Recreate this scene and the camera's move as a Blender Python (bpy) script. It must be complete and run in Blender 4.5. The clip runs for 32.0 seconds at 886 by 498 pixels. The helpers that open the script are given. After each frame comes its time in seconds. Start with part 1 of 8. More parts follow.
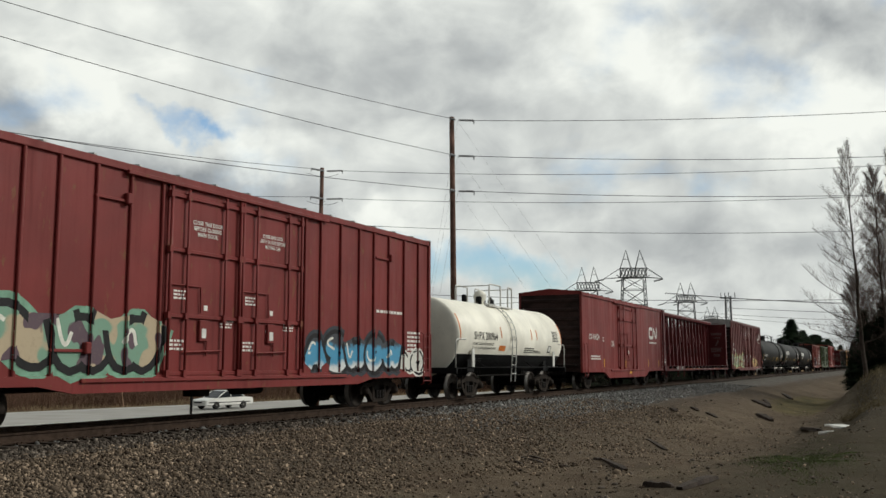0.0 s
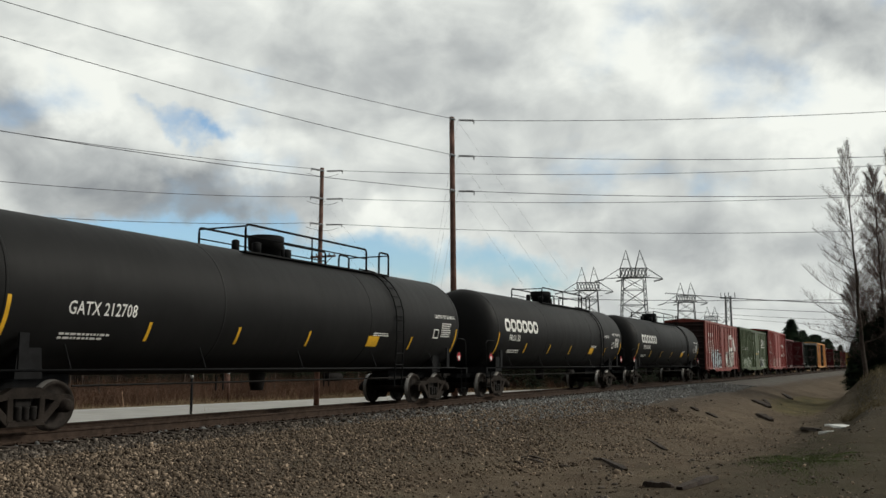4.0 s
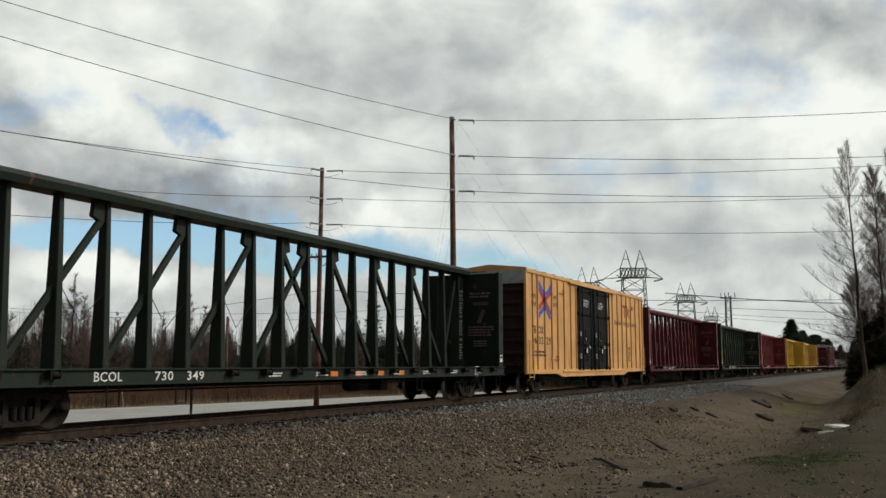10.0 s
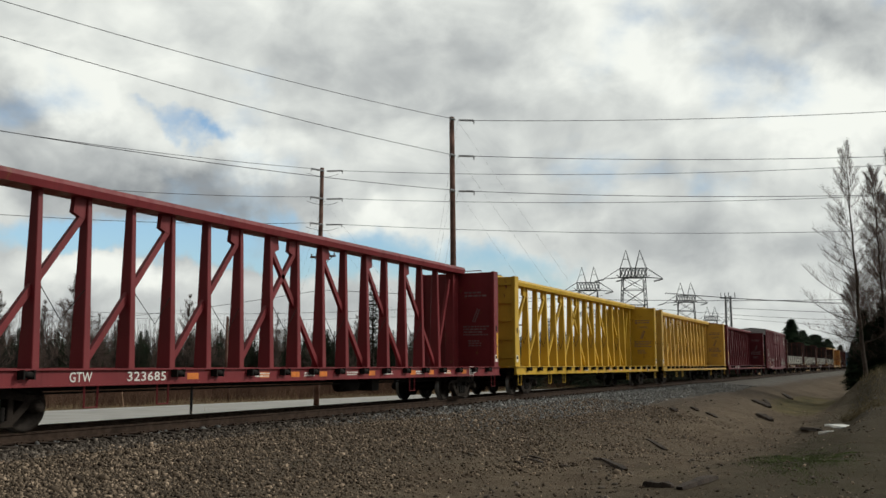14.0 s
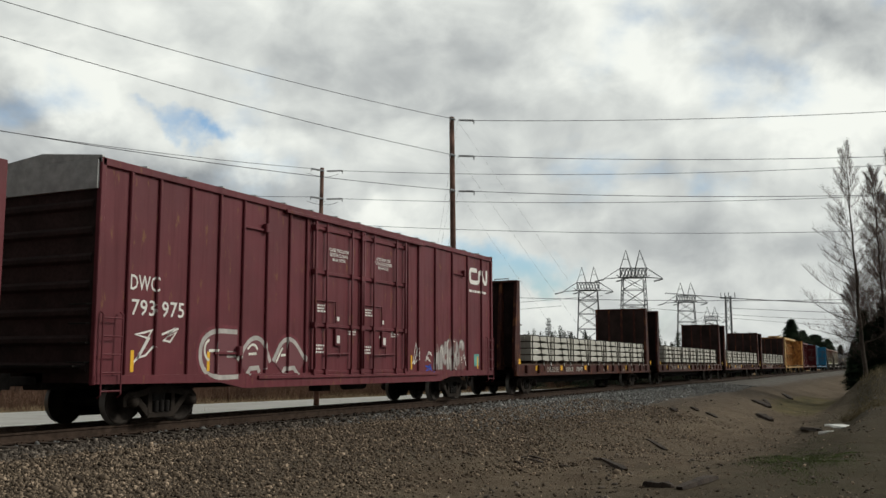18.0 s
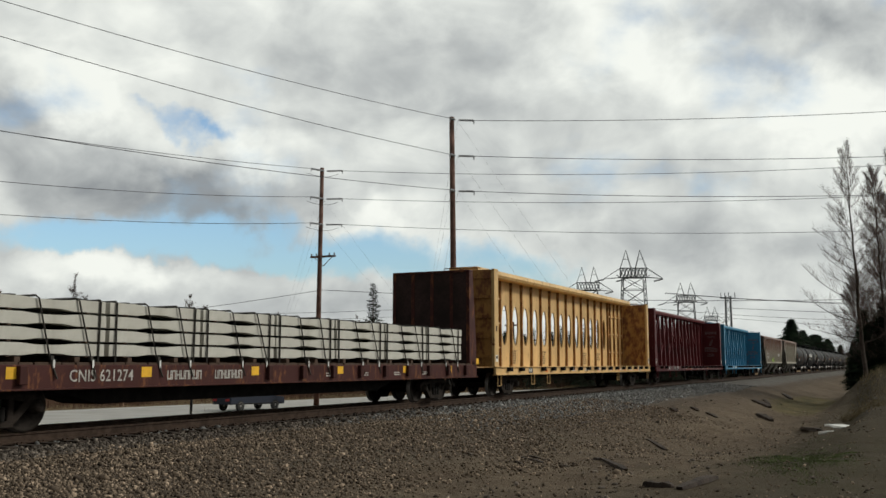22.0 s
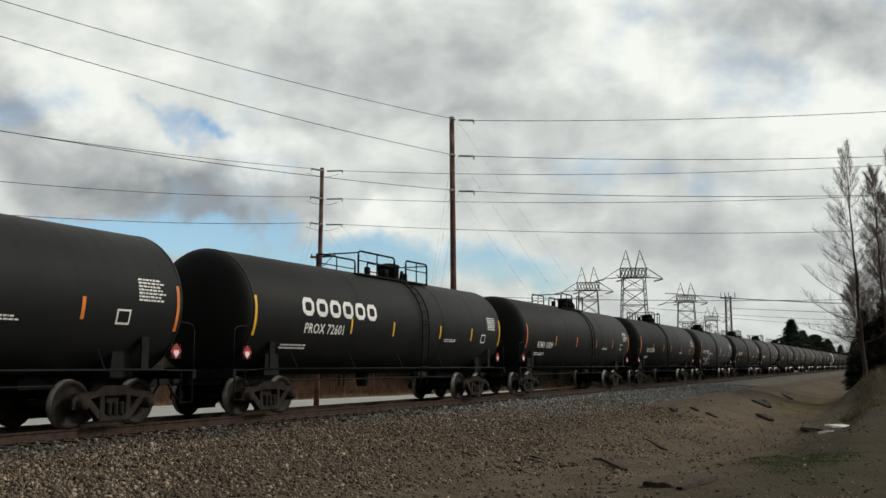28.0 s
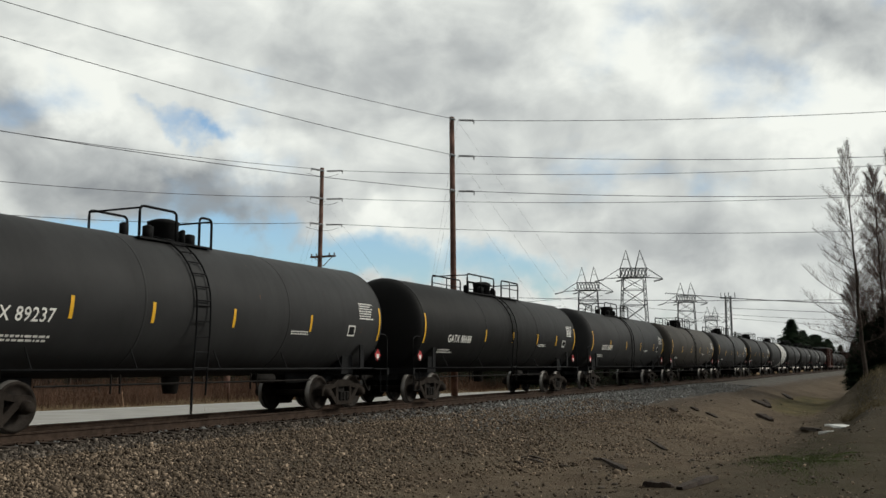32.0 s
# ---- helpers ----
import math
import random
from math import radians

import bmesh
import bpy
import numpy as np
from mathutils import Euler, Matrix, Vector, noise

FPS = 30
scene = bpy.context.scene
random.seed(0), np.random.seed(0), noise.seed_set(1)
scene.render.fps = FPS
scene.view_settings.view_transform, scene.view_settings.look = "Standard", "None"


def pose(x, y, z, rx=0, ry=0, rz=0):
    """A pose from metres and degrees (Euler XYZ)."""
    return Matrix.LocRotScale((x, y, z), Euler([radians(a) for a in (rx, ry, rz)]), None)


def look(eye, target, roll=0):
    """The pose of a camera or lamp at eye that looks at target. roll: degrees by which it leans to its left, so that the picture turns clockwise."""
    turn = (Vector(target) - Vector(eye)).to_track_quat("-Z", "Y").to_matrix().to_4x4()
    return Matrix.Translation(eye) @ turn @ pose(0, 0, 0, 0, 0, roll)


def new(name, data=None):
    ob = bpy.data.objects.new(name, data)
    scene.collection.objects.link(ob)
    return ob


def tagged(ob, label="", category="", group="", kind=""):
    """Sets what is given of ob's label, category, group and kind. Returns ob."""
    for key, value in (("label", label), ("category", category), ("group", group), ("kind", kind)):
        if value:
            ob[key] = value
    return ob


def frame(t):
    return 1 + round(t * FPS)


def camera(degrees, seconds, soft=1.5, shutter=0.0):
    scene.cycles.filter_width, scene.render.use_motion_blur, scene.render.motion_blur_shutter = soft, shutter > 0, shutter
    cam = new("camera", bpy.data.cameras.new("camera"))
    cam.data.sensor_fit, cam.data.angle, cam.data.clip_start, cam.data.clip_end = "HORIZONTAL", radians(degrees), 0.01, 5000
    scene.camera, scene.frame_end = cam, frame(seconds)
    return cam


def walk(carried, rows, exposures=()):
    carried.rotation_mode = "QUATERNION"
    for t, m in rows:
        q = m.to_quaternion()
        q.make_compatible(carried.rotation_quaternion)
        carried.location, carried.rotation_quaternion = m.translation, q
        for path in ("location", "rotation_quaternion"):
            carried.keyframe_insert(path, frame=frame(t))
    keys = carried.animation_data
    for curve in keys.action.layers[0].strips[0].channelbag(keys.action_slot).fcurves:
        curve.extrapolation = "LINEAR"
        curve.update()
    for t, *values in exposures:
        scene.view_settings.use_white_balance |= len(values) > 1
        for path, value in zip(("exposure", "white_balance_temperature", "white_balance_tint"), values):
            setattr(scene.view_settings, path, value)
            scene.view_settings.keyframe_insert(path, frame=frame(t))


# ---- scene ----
cam = camera(50.3, 32.0, soft=1.5)
EYE = (0.0, 0.0, 1.2)
VIEW = pose(0, 0, 1.2, 96.99, 0, 25.765)
walk(cam, [(0, VIEW), (32, VIEW)], [(0, 0.0, 6580, 6), (32, 0.0, 6580, 6)])

SPEED = 24.28       # metres a second, towards -y
STRETCH = 1.0376    # true distances along the train over those that its places are written in
TRACK = -14.95      # x of the track's centre line; rail tops at z = 0
SECONDS = 32.0


# ---- world and sun ----
def build_world():
    world = bpy.data.worlds.new("sky")
    scene.world = world
    world.use_nodes = True
    nt = world.node_tree
    nt.nodes.clear()
    N, L = nt.nodes.new, nt.links.new
    out = N("ShaderNodeOutputWorld")
    bg = N("ShaderNodeBackground")
    bg.inputs[1].default_value = 0.1
    L(bg.outputs[0], out.inputs[0])
    sky = N("ShaderNodeTexSky")
    sky.sky_type, sky.sun_disc = "NISHITA", False
    sky.sun_elevation, sky.sun_rotation = radians(30), radians(75)
    sky.air_density, sky.dust_density = 1.0, 1.5
    tc = N("ShaderNodeTexCoord")
    # clouds seen from the side: features are wider than high
    div = N("ShaderNodeMapping"); div.inputs["Scale"].default_value = (1.0, 1.0, 1.5)
    L(tc.outputs["Generated"], div.inputs[0])
    # ragged edges for the openings and banks
    rag = N("ShaderNodeTexNoise")
    rag.inputs["Scale"].default_value, rag.inputs["Detail"].default_value, rag.inputs["Roughness"].default_value = 22.0, 5.0, 0.55
    L(tc.outputs["Generated"], rag.inputs["Vector"])
    shift = N("ShaderNodeVectorMath"); shift.operation = "SUBTRACT"
    L(rag.outputs["Color"], shift.inputs[0]); shift.inputs[1].default_value = (0.5, 0.5, 0.5)
    part_of = N("ShaderNodeVectorMath"); part_of.operation = "SCALE"
    L(shift.outputs[0], part_of.inputs[0]); part_of.inputs["Scale"].default_value = 0.07
    torn = N("ShaderNodeVectorMath"); torn.operation = "ADD"
    L(tc.outputs["Generated"], torn.inputs[0]); L(part_of.outputs[0], torn.inputs[1])
    wide = N("ShaderNodeMapping"); wide.inputs["Scale"].default_value = (1.0, 1.0, 1.6)
    L(torn.outputs[0], wide.inputs[0])
    def fbm(scale, detail, offset, rough=0.55, dist=0.0):
        mp = N("ShaderNodeMapping"); mp.inputs["Location"].default_value = offset
        L(div.outputs[0], mp.inputs[0])
        n = N("ShaderNodeTexNoise"); n.inputs["Scale"].default_value = scale
        n.inputs["Detail"].default_value, n.inputs["Roughness"].default_value = detail, rough
        n.inputs["Distortion"].default_value = dist
        L(mp.outputs[0], n.inputs["Vector"])
        return n.outputs["Fac"]
    def math(op, a, b, clamp=False):
        m = N("ShaderNodeMath"); m.operation, m.use_clamp = op, clamp
        for i, q in enumerate((a, b)):
            if isinstance(q, (int, float)):
                m.inputs[i].default_value = q
            else:
                L(q, m.inputs[i])
        return m.outputs[0]
    def flat_spot(d, width):
        """1 towards the direction d, falling off over width; wider than high, with a ragged edge."""
        v = Vector(d).normalized()
        ds = N("ShaderNodeVectorMath"); ds.operation = "DISTANCE"
        L(wide.outputs[0], ds.inputs[0]); ds.inputs[1].default_value = (v.x, v.y, 1.6 * v.z)
        mr = N("ShaderNodeMapRange"); mr.interpolation_type = "SMOOTHSTEP"
        mr.inputs[1].default_value, mr.inputs[2].default_value = width, 0.0
        L(ds.outputs["Value"], mr.inputs[0])
        return mr.outputs[0]
    def toward(az, el):
        """az: degrees left of +y, el: degrees up."""
        a, e = radians(az), radians(el)
        return (-np.sin(a) * np.cos(e), np.cos(a) * np.cos(e), np.sin(e))
    cover = fbm(7.0, 6, (3.1, 0.4, 0.0), 0.5, 0.0)
    # openings of blue (positive) and banks of cloud (negative): azimuth, elevation, width, strength
    GAPS = ((44.7, 15.1, 0.027, 0.19), (43.4, 14.6, 0.036, 0.23), (42, 14.1, 0.039, 0.23), (40.7, 13.6, 0.036, 0.23), (39.5, 13.5, 0.027, 0.19), (11.5, 11.5, 0.054, 0.16), (13.2, 11.8, 0.036, 0.1), (51.1, 7.4, 0.066, 0.34), (48.5, 7.1, 0.072, 0.36),
            (45.5, 7, 0.072, 0.36), (42.4, 6.9, 0.072, 0.36), (39.1, 6.7, 0.072, 0.34), (36.2, 7.2, 0.072, 0.34), (33.1, 6.6, 0.072, 0.32), (30, 7.3, 0.066, 0.34), (27.3, 6.3, 0.060, 0.26), (23.1, 6.5, 0.066, 0.26), (20.4, 5.6, 0.060, 0.22),
            (31.4, 5.3, 0.066, 0.24), (28, 5, 0.054, 0.2), (35.5, 5.6, 0.060, 0.26), (18, 4.9, 0.048, 0.16), (4, 2.7, 0.084, 0.12), (50.1, 4.8, 0.060, -0.34), (47.5, 4.9, 0.066, -0.36), (44.8, 5, 0.066, -0.36), (42.6, 4.8, 0.060, -0.34),
            (40.4, 4.3, 0.060, -0.3), (37.8, 4.7, 0.048, -0.26), (35.4, 3.9, 0.066, -0.26), (30.4, 3.4, 0.072, -0.24), (19.4, 3.1, 0.054, -0.24), (48.9, 3.3, 0.096, -0.2), (43.5, 3.3, 0.096, -0.2))
    gaps = None
    for az, el, w, k in GAPS:
        g = math("MULTIPLY", flat_spot(toward(az, el), w), k)
        gaps = g if gaps is None else math("ADD", gaps, g)
    cov = math("SUBTRACT", math("MULTIPLY", cover, 1.7), math("ADD", math("MULTIPLY", gaps, 1.25), 0.36))
    mr = N("ShaderNodeMapRange"); mr.interpolation_type = "SMOOTHSTEP"
    mr.inputs[1].default_value, mr.inputs[2].default_value = -0.12, 0.40
    L(cov, mr.inputs[0])
    # brightness of the cloud: billows lit from the right, grey undersides
    soft = fbm(4.0, 3, (8.3, 2.2, 1.0), 0.45)
    bill = fbm(13.0, 6, (1.3, 7.2, 2.0), 0.5, 0.4)
    lit = fbm(13.0, 6, (1.312, 7.208, 2.03), 0.5, 0.4)
    s2 = math("ADD", math("MULTIPLY", soft, 0.4), math("MULTIPLY", bill, 0.25))
    s2 = math("ADD", s2, 0.19)
    s2 = math("ADD", s2, math("MULTIPLY", math("SUBTRACT", bill, lit), 0.35))
    DARK = ((51, 14.9, 0.054, -0.24), (51.2, 13.5, 0.048, -0.16), (49.6, 11.9, 0.072, -0.1), (41.5, 20.1, 0.090, -0.06), (36.5, 19.5, 0.090, -0.06), (33.6, 17.7, 0.114, -0.1), (28.7, 17.5, 0.114, -0.14), (23.4, 18.2, 0.102, -0.13), (19.6, 16.5, 0.078, -0.1),
            (16.1, 15.3, 0.066, -0.08), (9, 19.7, 0.078, -0.16), (5.4, 19.8, 0.072, -0.14), (2.4, 19.2, 0.084, -0.2), (0.4, 17.2, 0.072, -0.2), (3.7, 16.2, 0.084, -0.1), (8.1, 17.4, 0.066, -0.09), (47.5, 10, 0.108, -0.16), (43.4, 9.8, 0.108, -0.18),
            (39.5, 9.2, 0.102, -0.2), (36.2, 8.8, 0.090, -0.2), (42.1, 8.7, 0.090, -0.14), (48.9, 9, 0.078, -0.12), (33.5, 11.7, 0.072, -0.06), (30.8, 11.1, 0.084, -0.09), (26.3, 11.8, 0.072, -0.07), (22.4, 12.5, 0.090, -0.1), (16.9, 10.7, 0.102, -0.1),
            (21.7, 9.7, 0.084, -0.08), (9.6, 9.7, 0.090, -0.12), (5.2, 10.1, 0.072, -0.08), (12.1, 13.1, 0.066, -0.05), (22.4, 8.4, 0.072, -0.06), (11, 7.5, 0.090, -0.09), (4.8, 6.6, 0.084, -0.09), (16.3, 6.9, 0.072, -0.06), (10.1, 4.8, 0.108, -0.1),
            (37.7, 4, 0.060, -0.12), (43.5, 3.6, 0.096, -0.1), (29.3, 3.6, 0.072, -0.08), (49.2, 3.5, 0.096, -0.1), (38.4, 15.8, 0.066, -0.05), (32.2, 15.1, 0.066, -0.04))
    LIT = ((48.9, 15.6, 0.048, 0.16), (47.1, 14.7, 0.048, 0.14), (48.1, 16.9, 0.072, 0.06), (36.3, 12.9, 0.042, 0.16), (38.3, 12.4, 0.030, 0.1), (42.2, 12, 0.036, 0.08), (43.8, 11.3, 0.042, 0.06), (28.7, 14, 0.054, 0.1), (31.6, 19.7, 0.054, 0.03),
           (14.3, 19.2, 0.114, 0.14), (18.2, 17.9, 0.042, 0.1), (12.4, 16.4, 0.090, 0.12), (5.1, 18.7, 0.027, 0.22), (2.5, 17.9, 0.027, 0.18), (1.4, 14.7, 0.072, 0.16), (5, 14.3, 0.078, 0.08), (30.7, 8.5, 0.042, 0.16), (29.4, 9.2, 0.036, 0.08),
           (7.2, 8.2, 0.048, 0.14), (11, 9, 0.042, 0.1), (14.6, 8.4, 0.048, 0.07), (16.2, 11.7, 0.042, 0.05), (13.9, 10.6, 0.042, 0.06), (20.7, 8.4, 0.042, 0.08), (19.6, 11.1, 0.042, 0.06), (44.7, 5.5, 0.036, 0.2), (42.3, 5.2, 0.033, 0.2),
           (46.9, 5, 0.042, 0.16), (49.3, 5.2, 0.042, 0.14), (39.1, 5, 0.027, 0.12), (14, 4.9, 0.072, 0.05), (5.5, 4, 0.090, 0.06), (20.4, 3.4, 0.048, 0.12), (30.7, 3.9, 0.036, 0.08))
    for az, el, w, k in DARK + LIT:
        s2 = math("ADD", s2, math("MULTIPLY", flat_spot(toward(az, el), w * 1.5), k * (0.85 if k < 0 else 0.95)))
    sep = N("ShaderNodeSeparateXYZ"); L(tc.outputs["Generated"], sep.inputs[0])
    low = N("ShaderNodeMapRange"); low.interpolation_type = "SMOOTHSTEP"
    low.inputs[1].default_value, low.inputs[2].default_value, low.inputs[3].default_value, low.inputs[4].default_value = 0.02, 0.20, -0.11, 0.03
    L(sep.outputs[2], low.inputs[0])
    s2 = math("ADD", s2, low.outputs[0])
    cr = N("ShaderNodeValToRGB")
    cr.color_ramp.elements[0].position, cr.color_ramp.elements[0].color = 0.08, (2.6, 2.75, 2.95, 1)
    cr.color_ramp.elements[1].position, cr.color_ramp.elements[1].color = 0.66, (8.3, 8.4, 8.1, 1)
    e = cr.color_ramp.elements.new(0.30); e.color = (4.5, 4.65, 4.75, 1)
    e = cr.color_ramp.elements.new(0.5); e.color = (6.6, 6.75, 6.65, 1)
    L(s2, cr.inputs[0])
    mix = N("ShaderNodeMix"); mix.data_type = "RGBA"
    L(mr.outputs[0], mix.inputs["Factor"]); L(cr.outputs[0], mix.inputs["B"])
    dim = N("ShaderNodeMix"); dim.data_type, dim.blend_type = "RGBA", "MULTIPLY"
    dim.inputs["Factor"].default_value = 1.0; dim.inputs["B"].default_value = (1.12, 1.3, 1.45, 1)
    L(sky.outputs[0], dim.inputs["A"]); L(dim.outputs["Result"], mix.inputs["A"])
    # heavier, darker cloud on the side away from the view and the sun
    dot = N("ShaderNodeVectorMath"); dot.operation = "DOT_PRODUCT"
    L(tc.outputs["Generated"], dot.inputs[0]); dot.inputs[1].default_value = Vector((0.35, 0.93, 0.10)).normalized()
    gr = N("ShaderNodeMapRange"); gr.interpolation_type = "SMOOTHSTEP"
    gr.inputs[1].default_value, gr.inputs[2].default_value, gr.inputs[3].default_value, gr.inputs[4].default_value = -0.75, 0.5, 0.22, 1.12
    L(dot.outputs["Value"], gr.inputs[0])
    tone = N("ShaderNodeVectorMath"); tone.operation = "SCALE"
    L(mix.outputs["Result"], tone.inputs[0]); L(gr.outputs[0], tone.inputs["Scale"])
    L(tone.outputs[0], bg.inputs[0])


build_world()
sun_data = bpy.data.lights.new("sun", "SUN")
sun_data.energy, sun_data.angle, sun_data.color = 2.0, radians(9), (1.0, 0.95, 0.87)
sun = new("sun", sun_data)
sun.matrix_world = look((0, 0, 60), Vector((0, 0, 60)) - 40 * Vector((0.66, 0.46, 0.50)))


# ---- materials ----
def shader(name, rough=0.6, metal=0.0, spec=0.5):
    m = bpy.data.materials.new(name)
    m.use_nodes = True
    b = m.node_tree.nodes["Principled BSDF"]
    b.inputs["Roughness"].default_value, b.inputs["Metallic"].default_value = rough, metal
    b.inputs["Specular IOR Level"].default_value = spec
    return m, m.node_tree, b


class Nodes:
    """Short hand for building a node tree."""
    def __init__(self, nt, coord="Object"):
        self.nt = nt
        self.tc = nt.nodes.new("ShaderNodeTexCoord").outputs[coord]

    def put(self, sock, v):
        if isinstance(v, (int, float, tuple, list)):
            sock.default_value = v if not isinstance(v, (tuple, list)) or len(v) != 3 or sock.type == "VECTOR" else (*v, 1)
        else:
            self.nt.links.new(v, sock)

    def mapped(self, scale):
        mp = self.nt.nodes.new("ShaderNodeMapping")
        mp.inputs["Scale"].default_value = scale
        self.nt.links.new(self.tc, mp.inputs[0])
        return mp.outputs[0]

    def noise(self, scale, detail=4, rough=0.55, vec=None, dist=0.0):
        n = self.nt.nodes.new("ShaderNodeTexNoise")
        n.inputs["Scale"].default_value, n.inputs["Detail"].default_value = scale, detail
        n.inputs["Roughness"].default_value, n.inputs["Distortion"].default_value = rough, dist
        self.nt.links.new(vec or self.tc, n.inputs["Vector"])
        return n.outputs["Fac"]

    def voronoi(self, scale, vec=None, out="Distance", feature="F1"):
        n = self.nt.nodes.new("ShaderNodeTexVoronoi")
        n.feature = feature
        n.inputs["Scale"].default_value = scale
        self.nt.links.new(vec or self.tc, n.inputs["Vector"])
        return n.outputs[out]

    def ramp(self, v, lo, hi, a=0.0, b=1.0):
        n = self.nt.nodes.new("ShaderNodeMapRange")
        n.interpolation_type = "SMOOTHSTEP"
        self.put(n.inputs[0], v)
        n.inputs[1].default_value, n.inputs[2].default_value = lo, hi
        n.inputs[3].default_value, n.inputs[4].default_value = a, b
        return n.outputs[0]

    def mix(self, f, a, b, blend="MIX"):
        n = self.nt.nodes.new("ShaderNodeMix")
        n.data_type, n.blend_type = "RGBA", blend
        self.put(n.inputs["Factor"], f), self.put(n.inputs["A"], a), self.put(n.inputs["B"], b)
        return n.outputs["Result"]

    def math(self, op, a, b=0.0, clamp=False):
        n = self.nt.nodes.new("ShaderNodeMath")
        n.operation, n.use_clamp = op, clamp
        self.put(n.inputs[0], a), self.put(n.inputs[1], b)
        return n.outputs[0]

    def xyz(self, vec=None):
        n = self.nt.nodes.new("ShaderNodeSeparateXYZ")
        self.nt.links.new(vec or self.tc, n.inputs[0])
        return n.outputs

    def bump(self, b, height, strength, distance):
        n = self.nt.nodes.new("ShaderNodeBump")
        n.inputs["Strength"].default_value, n.inputs["Distance"].default_value = strength, distance
        self.nt.links.new(height, n.inputs["Height"])
        self.nt.links.new(n.outputs[0], b.inputs["Normal"])

    def random(self):
        return self.nt.nodes.new("ShaderNodeObjectInfo").outputs["Random"]


def scaled(c, k):
    return tuple(min(1.0, q * k) for q in c)


def plain(name, col, rough=0.6, metal=0.0, var=0.25, scale=4.0, bump=0.15, spec=0.25, spread=0.0):
    """A surface of one colour with grain and blotches; spread: variation from object to object."""
    m, nt, b = shader(name, rough, metal, spec)
    k = Nodes(nt)
    big, small = k.noise(scale), k.noise(scale * 11, 3)
    c = k.mix(k.ramp(big, 0.3, 0.7), scaled(col, 1 - var), scaled(col, 1 + var))
    c = k.mix(k.ramp(small, 0.35, 0.75, 0, 0.5), c, scaled(col, 1 - 1.4 * var))
    if spread:
        c = k.mix(k.math("MULTIPLY", k.random(), spread), c, scaled(col, 0.45))
    k.put(b.inputs["Base Color"], c)
    if bump:
        k.bump(b, small, bump, 0.02)
    return m


RUST = (0.16, 0.065, 0.03)
PAINT_TAGS = {}      # spray-painted pieces that belong to a car's paint


def spray_fill(name, fills, z0, z1, upright=False):
    """Spray paint of two or three colours: blotches, or bands that change with height."""
    m, nt, b = shader(name, 0.6)
    k = Nodes(nt)
    x, y, z = k.xyz()
    if upright:
        t = k.math("ADD", k.math("DIVIDE", k.math("SUBTRACT", z, z0), z1 - z0), k.math("MULTIPLY", k.math("SUBTRACT", k.noise(2.5, 3), 0.5), 0.5))
        c = k.mix(k.ramp(t, 0.2, 0.36), (0.6, 0.62, 0.62), fills[0])
        c = k.mix(k.ramp(t, 0.60, 0.72), c, fills[1])
    else:
        c = k.mix(k.ramp(k.noise(1.1, 1.5), 0.50, 0.53), fills[0], fills[1 % len(fills)])
        if len(fills) > 2:
            c = k.mix(k.ramp(k.noise(1.7, 1.5, 0.5, k.mapped((1, 1.2, 0.8))), 0.56, 0.58), c, fills[2])
    c = k.mix(k.ramp(k.noise(14, 4, 0.7), 0.5, 0.75, 0, 0.3), c, scaled(fills[0], 0.45))
    k.put(b.inputs["Base Color"], c)
    return m


def car_paint(name, col, rough=0.5, rust=0.12, dirt=0.35, tags=(), rust_band=None, fade=0.0):
    """Paint of a railway car: faded patches, streaks that run down, specks of rust, and spray-painted pieces.
    tags: (y0, y1, z0, z1, fill colours, outline colour, letters, seed). rust_band: (z0, z1) of heavy rust."""
    m, nt, b = shader(name, rough, 0.0, 0.10 if max(col) < 0.07 else 0.25)
    k = Nodes(nt)
    big, small = k.noise(0.7, 5), k.noise(26, 3)
    streak = k.noise(1.0, 4, 0.6, k.mapped((1.0, 5.0, 0.35)))
    c = k.mix(k.ramp(big, 0.3, 0.72), scaled(col, 0.86), scaled(col, 1.14))
    if fade:
        c = k.mix(k.ramp(k.noise(1.6, 5, 0.7), 0.5, 0.75, 0, fade), c, (0.55, 0.5, 0.46))
    c = k.mix(k.ramp(streak, 0.52, 0.78, 0, dirt), c, scaled(col, 0.45))
    c = k.mix(k.ramp(small, 0.55, 0.8, 0, 0.35), c, scaled(col, 0.6))
    rn = k.noise(3.2, 7, 0.7, k.mapped((1, 1.6, 0.55)))
    c = k.mix(k.ramp(rn, 0.70 - rust, 0.76 - rust * 0.6), c, RUST)
    x, y, z = k.xyz()
    if rust_band:
        edge = k.math("ADD", z, k.math("MULTIPLY", k.math("SUBTRACT", k.noise(1.0, 5, 0.7, k.mapped((1, 2.6, 0.4))), 0.5), 4.2))
        c = k.mix(k.ramp(edge, rust_band[0], rust_band[1], 0, 0.9), c, k.mix(k.ramp(big, 0.35, 0.7), (0.150, 0.052, 0.024), (0.075, 0.034, 0.024)))
    PAINT_TAGS[m.name] = list(tags)
    k.put(b.inputs["Base Color"], c)
    k.bump(b, k.math("ADD", k.math("MULTIPLY", k.noise(1.4, 2), 1.0), k.math("MULTIPLY", small, 0.12)), 0.22, 0.05)
    dark = max(col) < 0.07
    k.put(b.inputs["Roughness"], k.ramp(streak, 0.3, 0.8, rough - (0.02 if dark else 0.1), rough + (0.04 if dark else 0.2)))
    return m


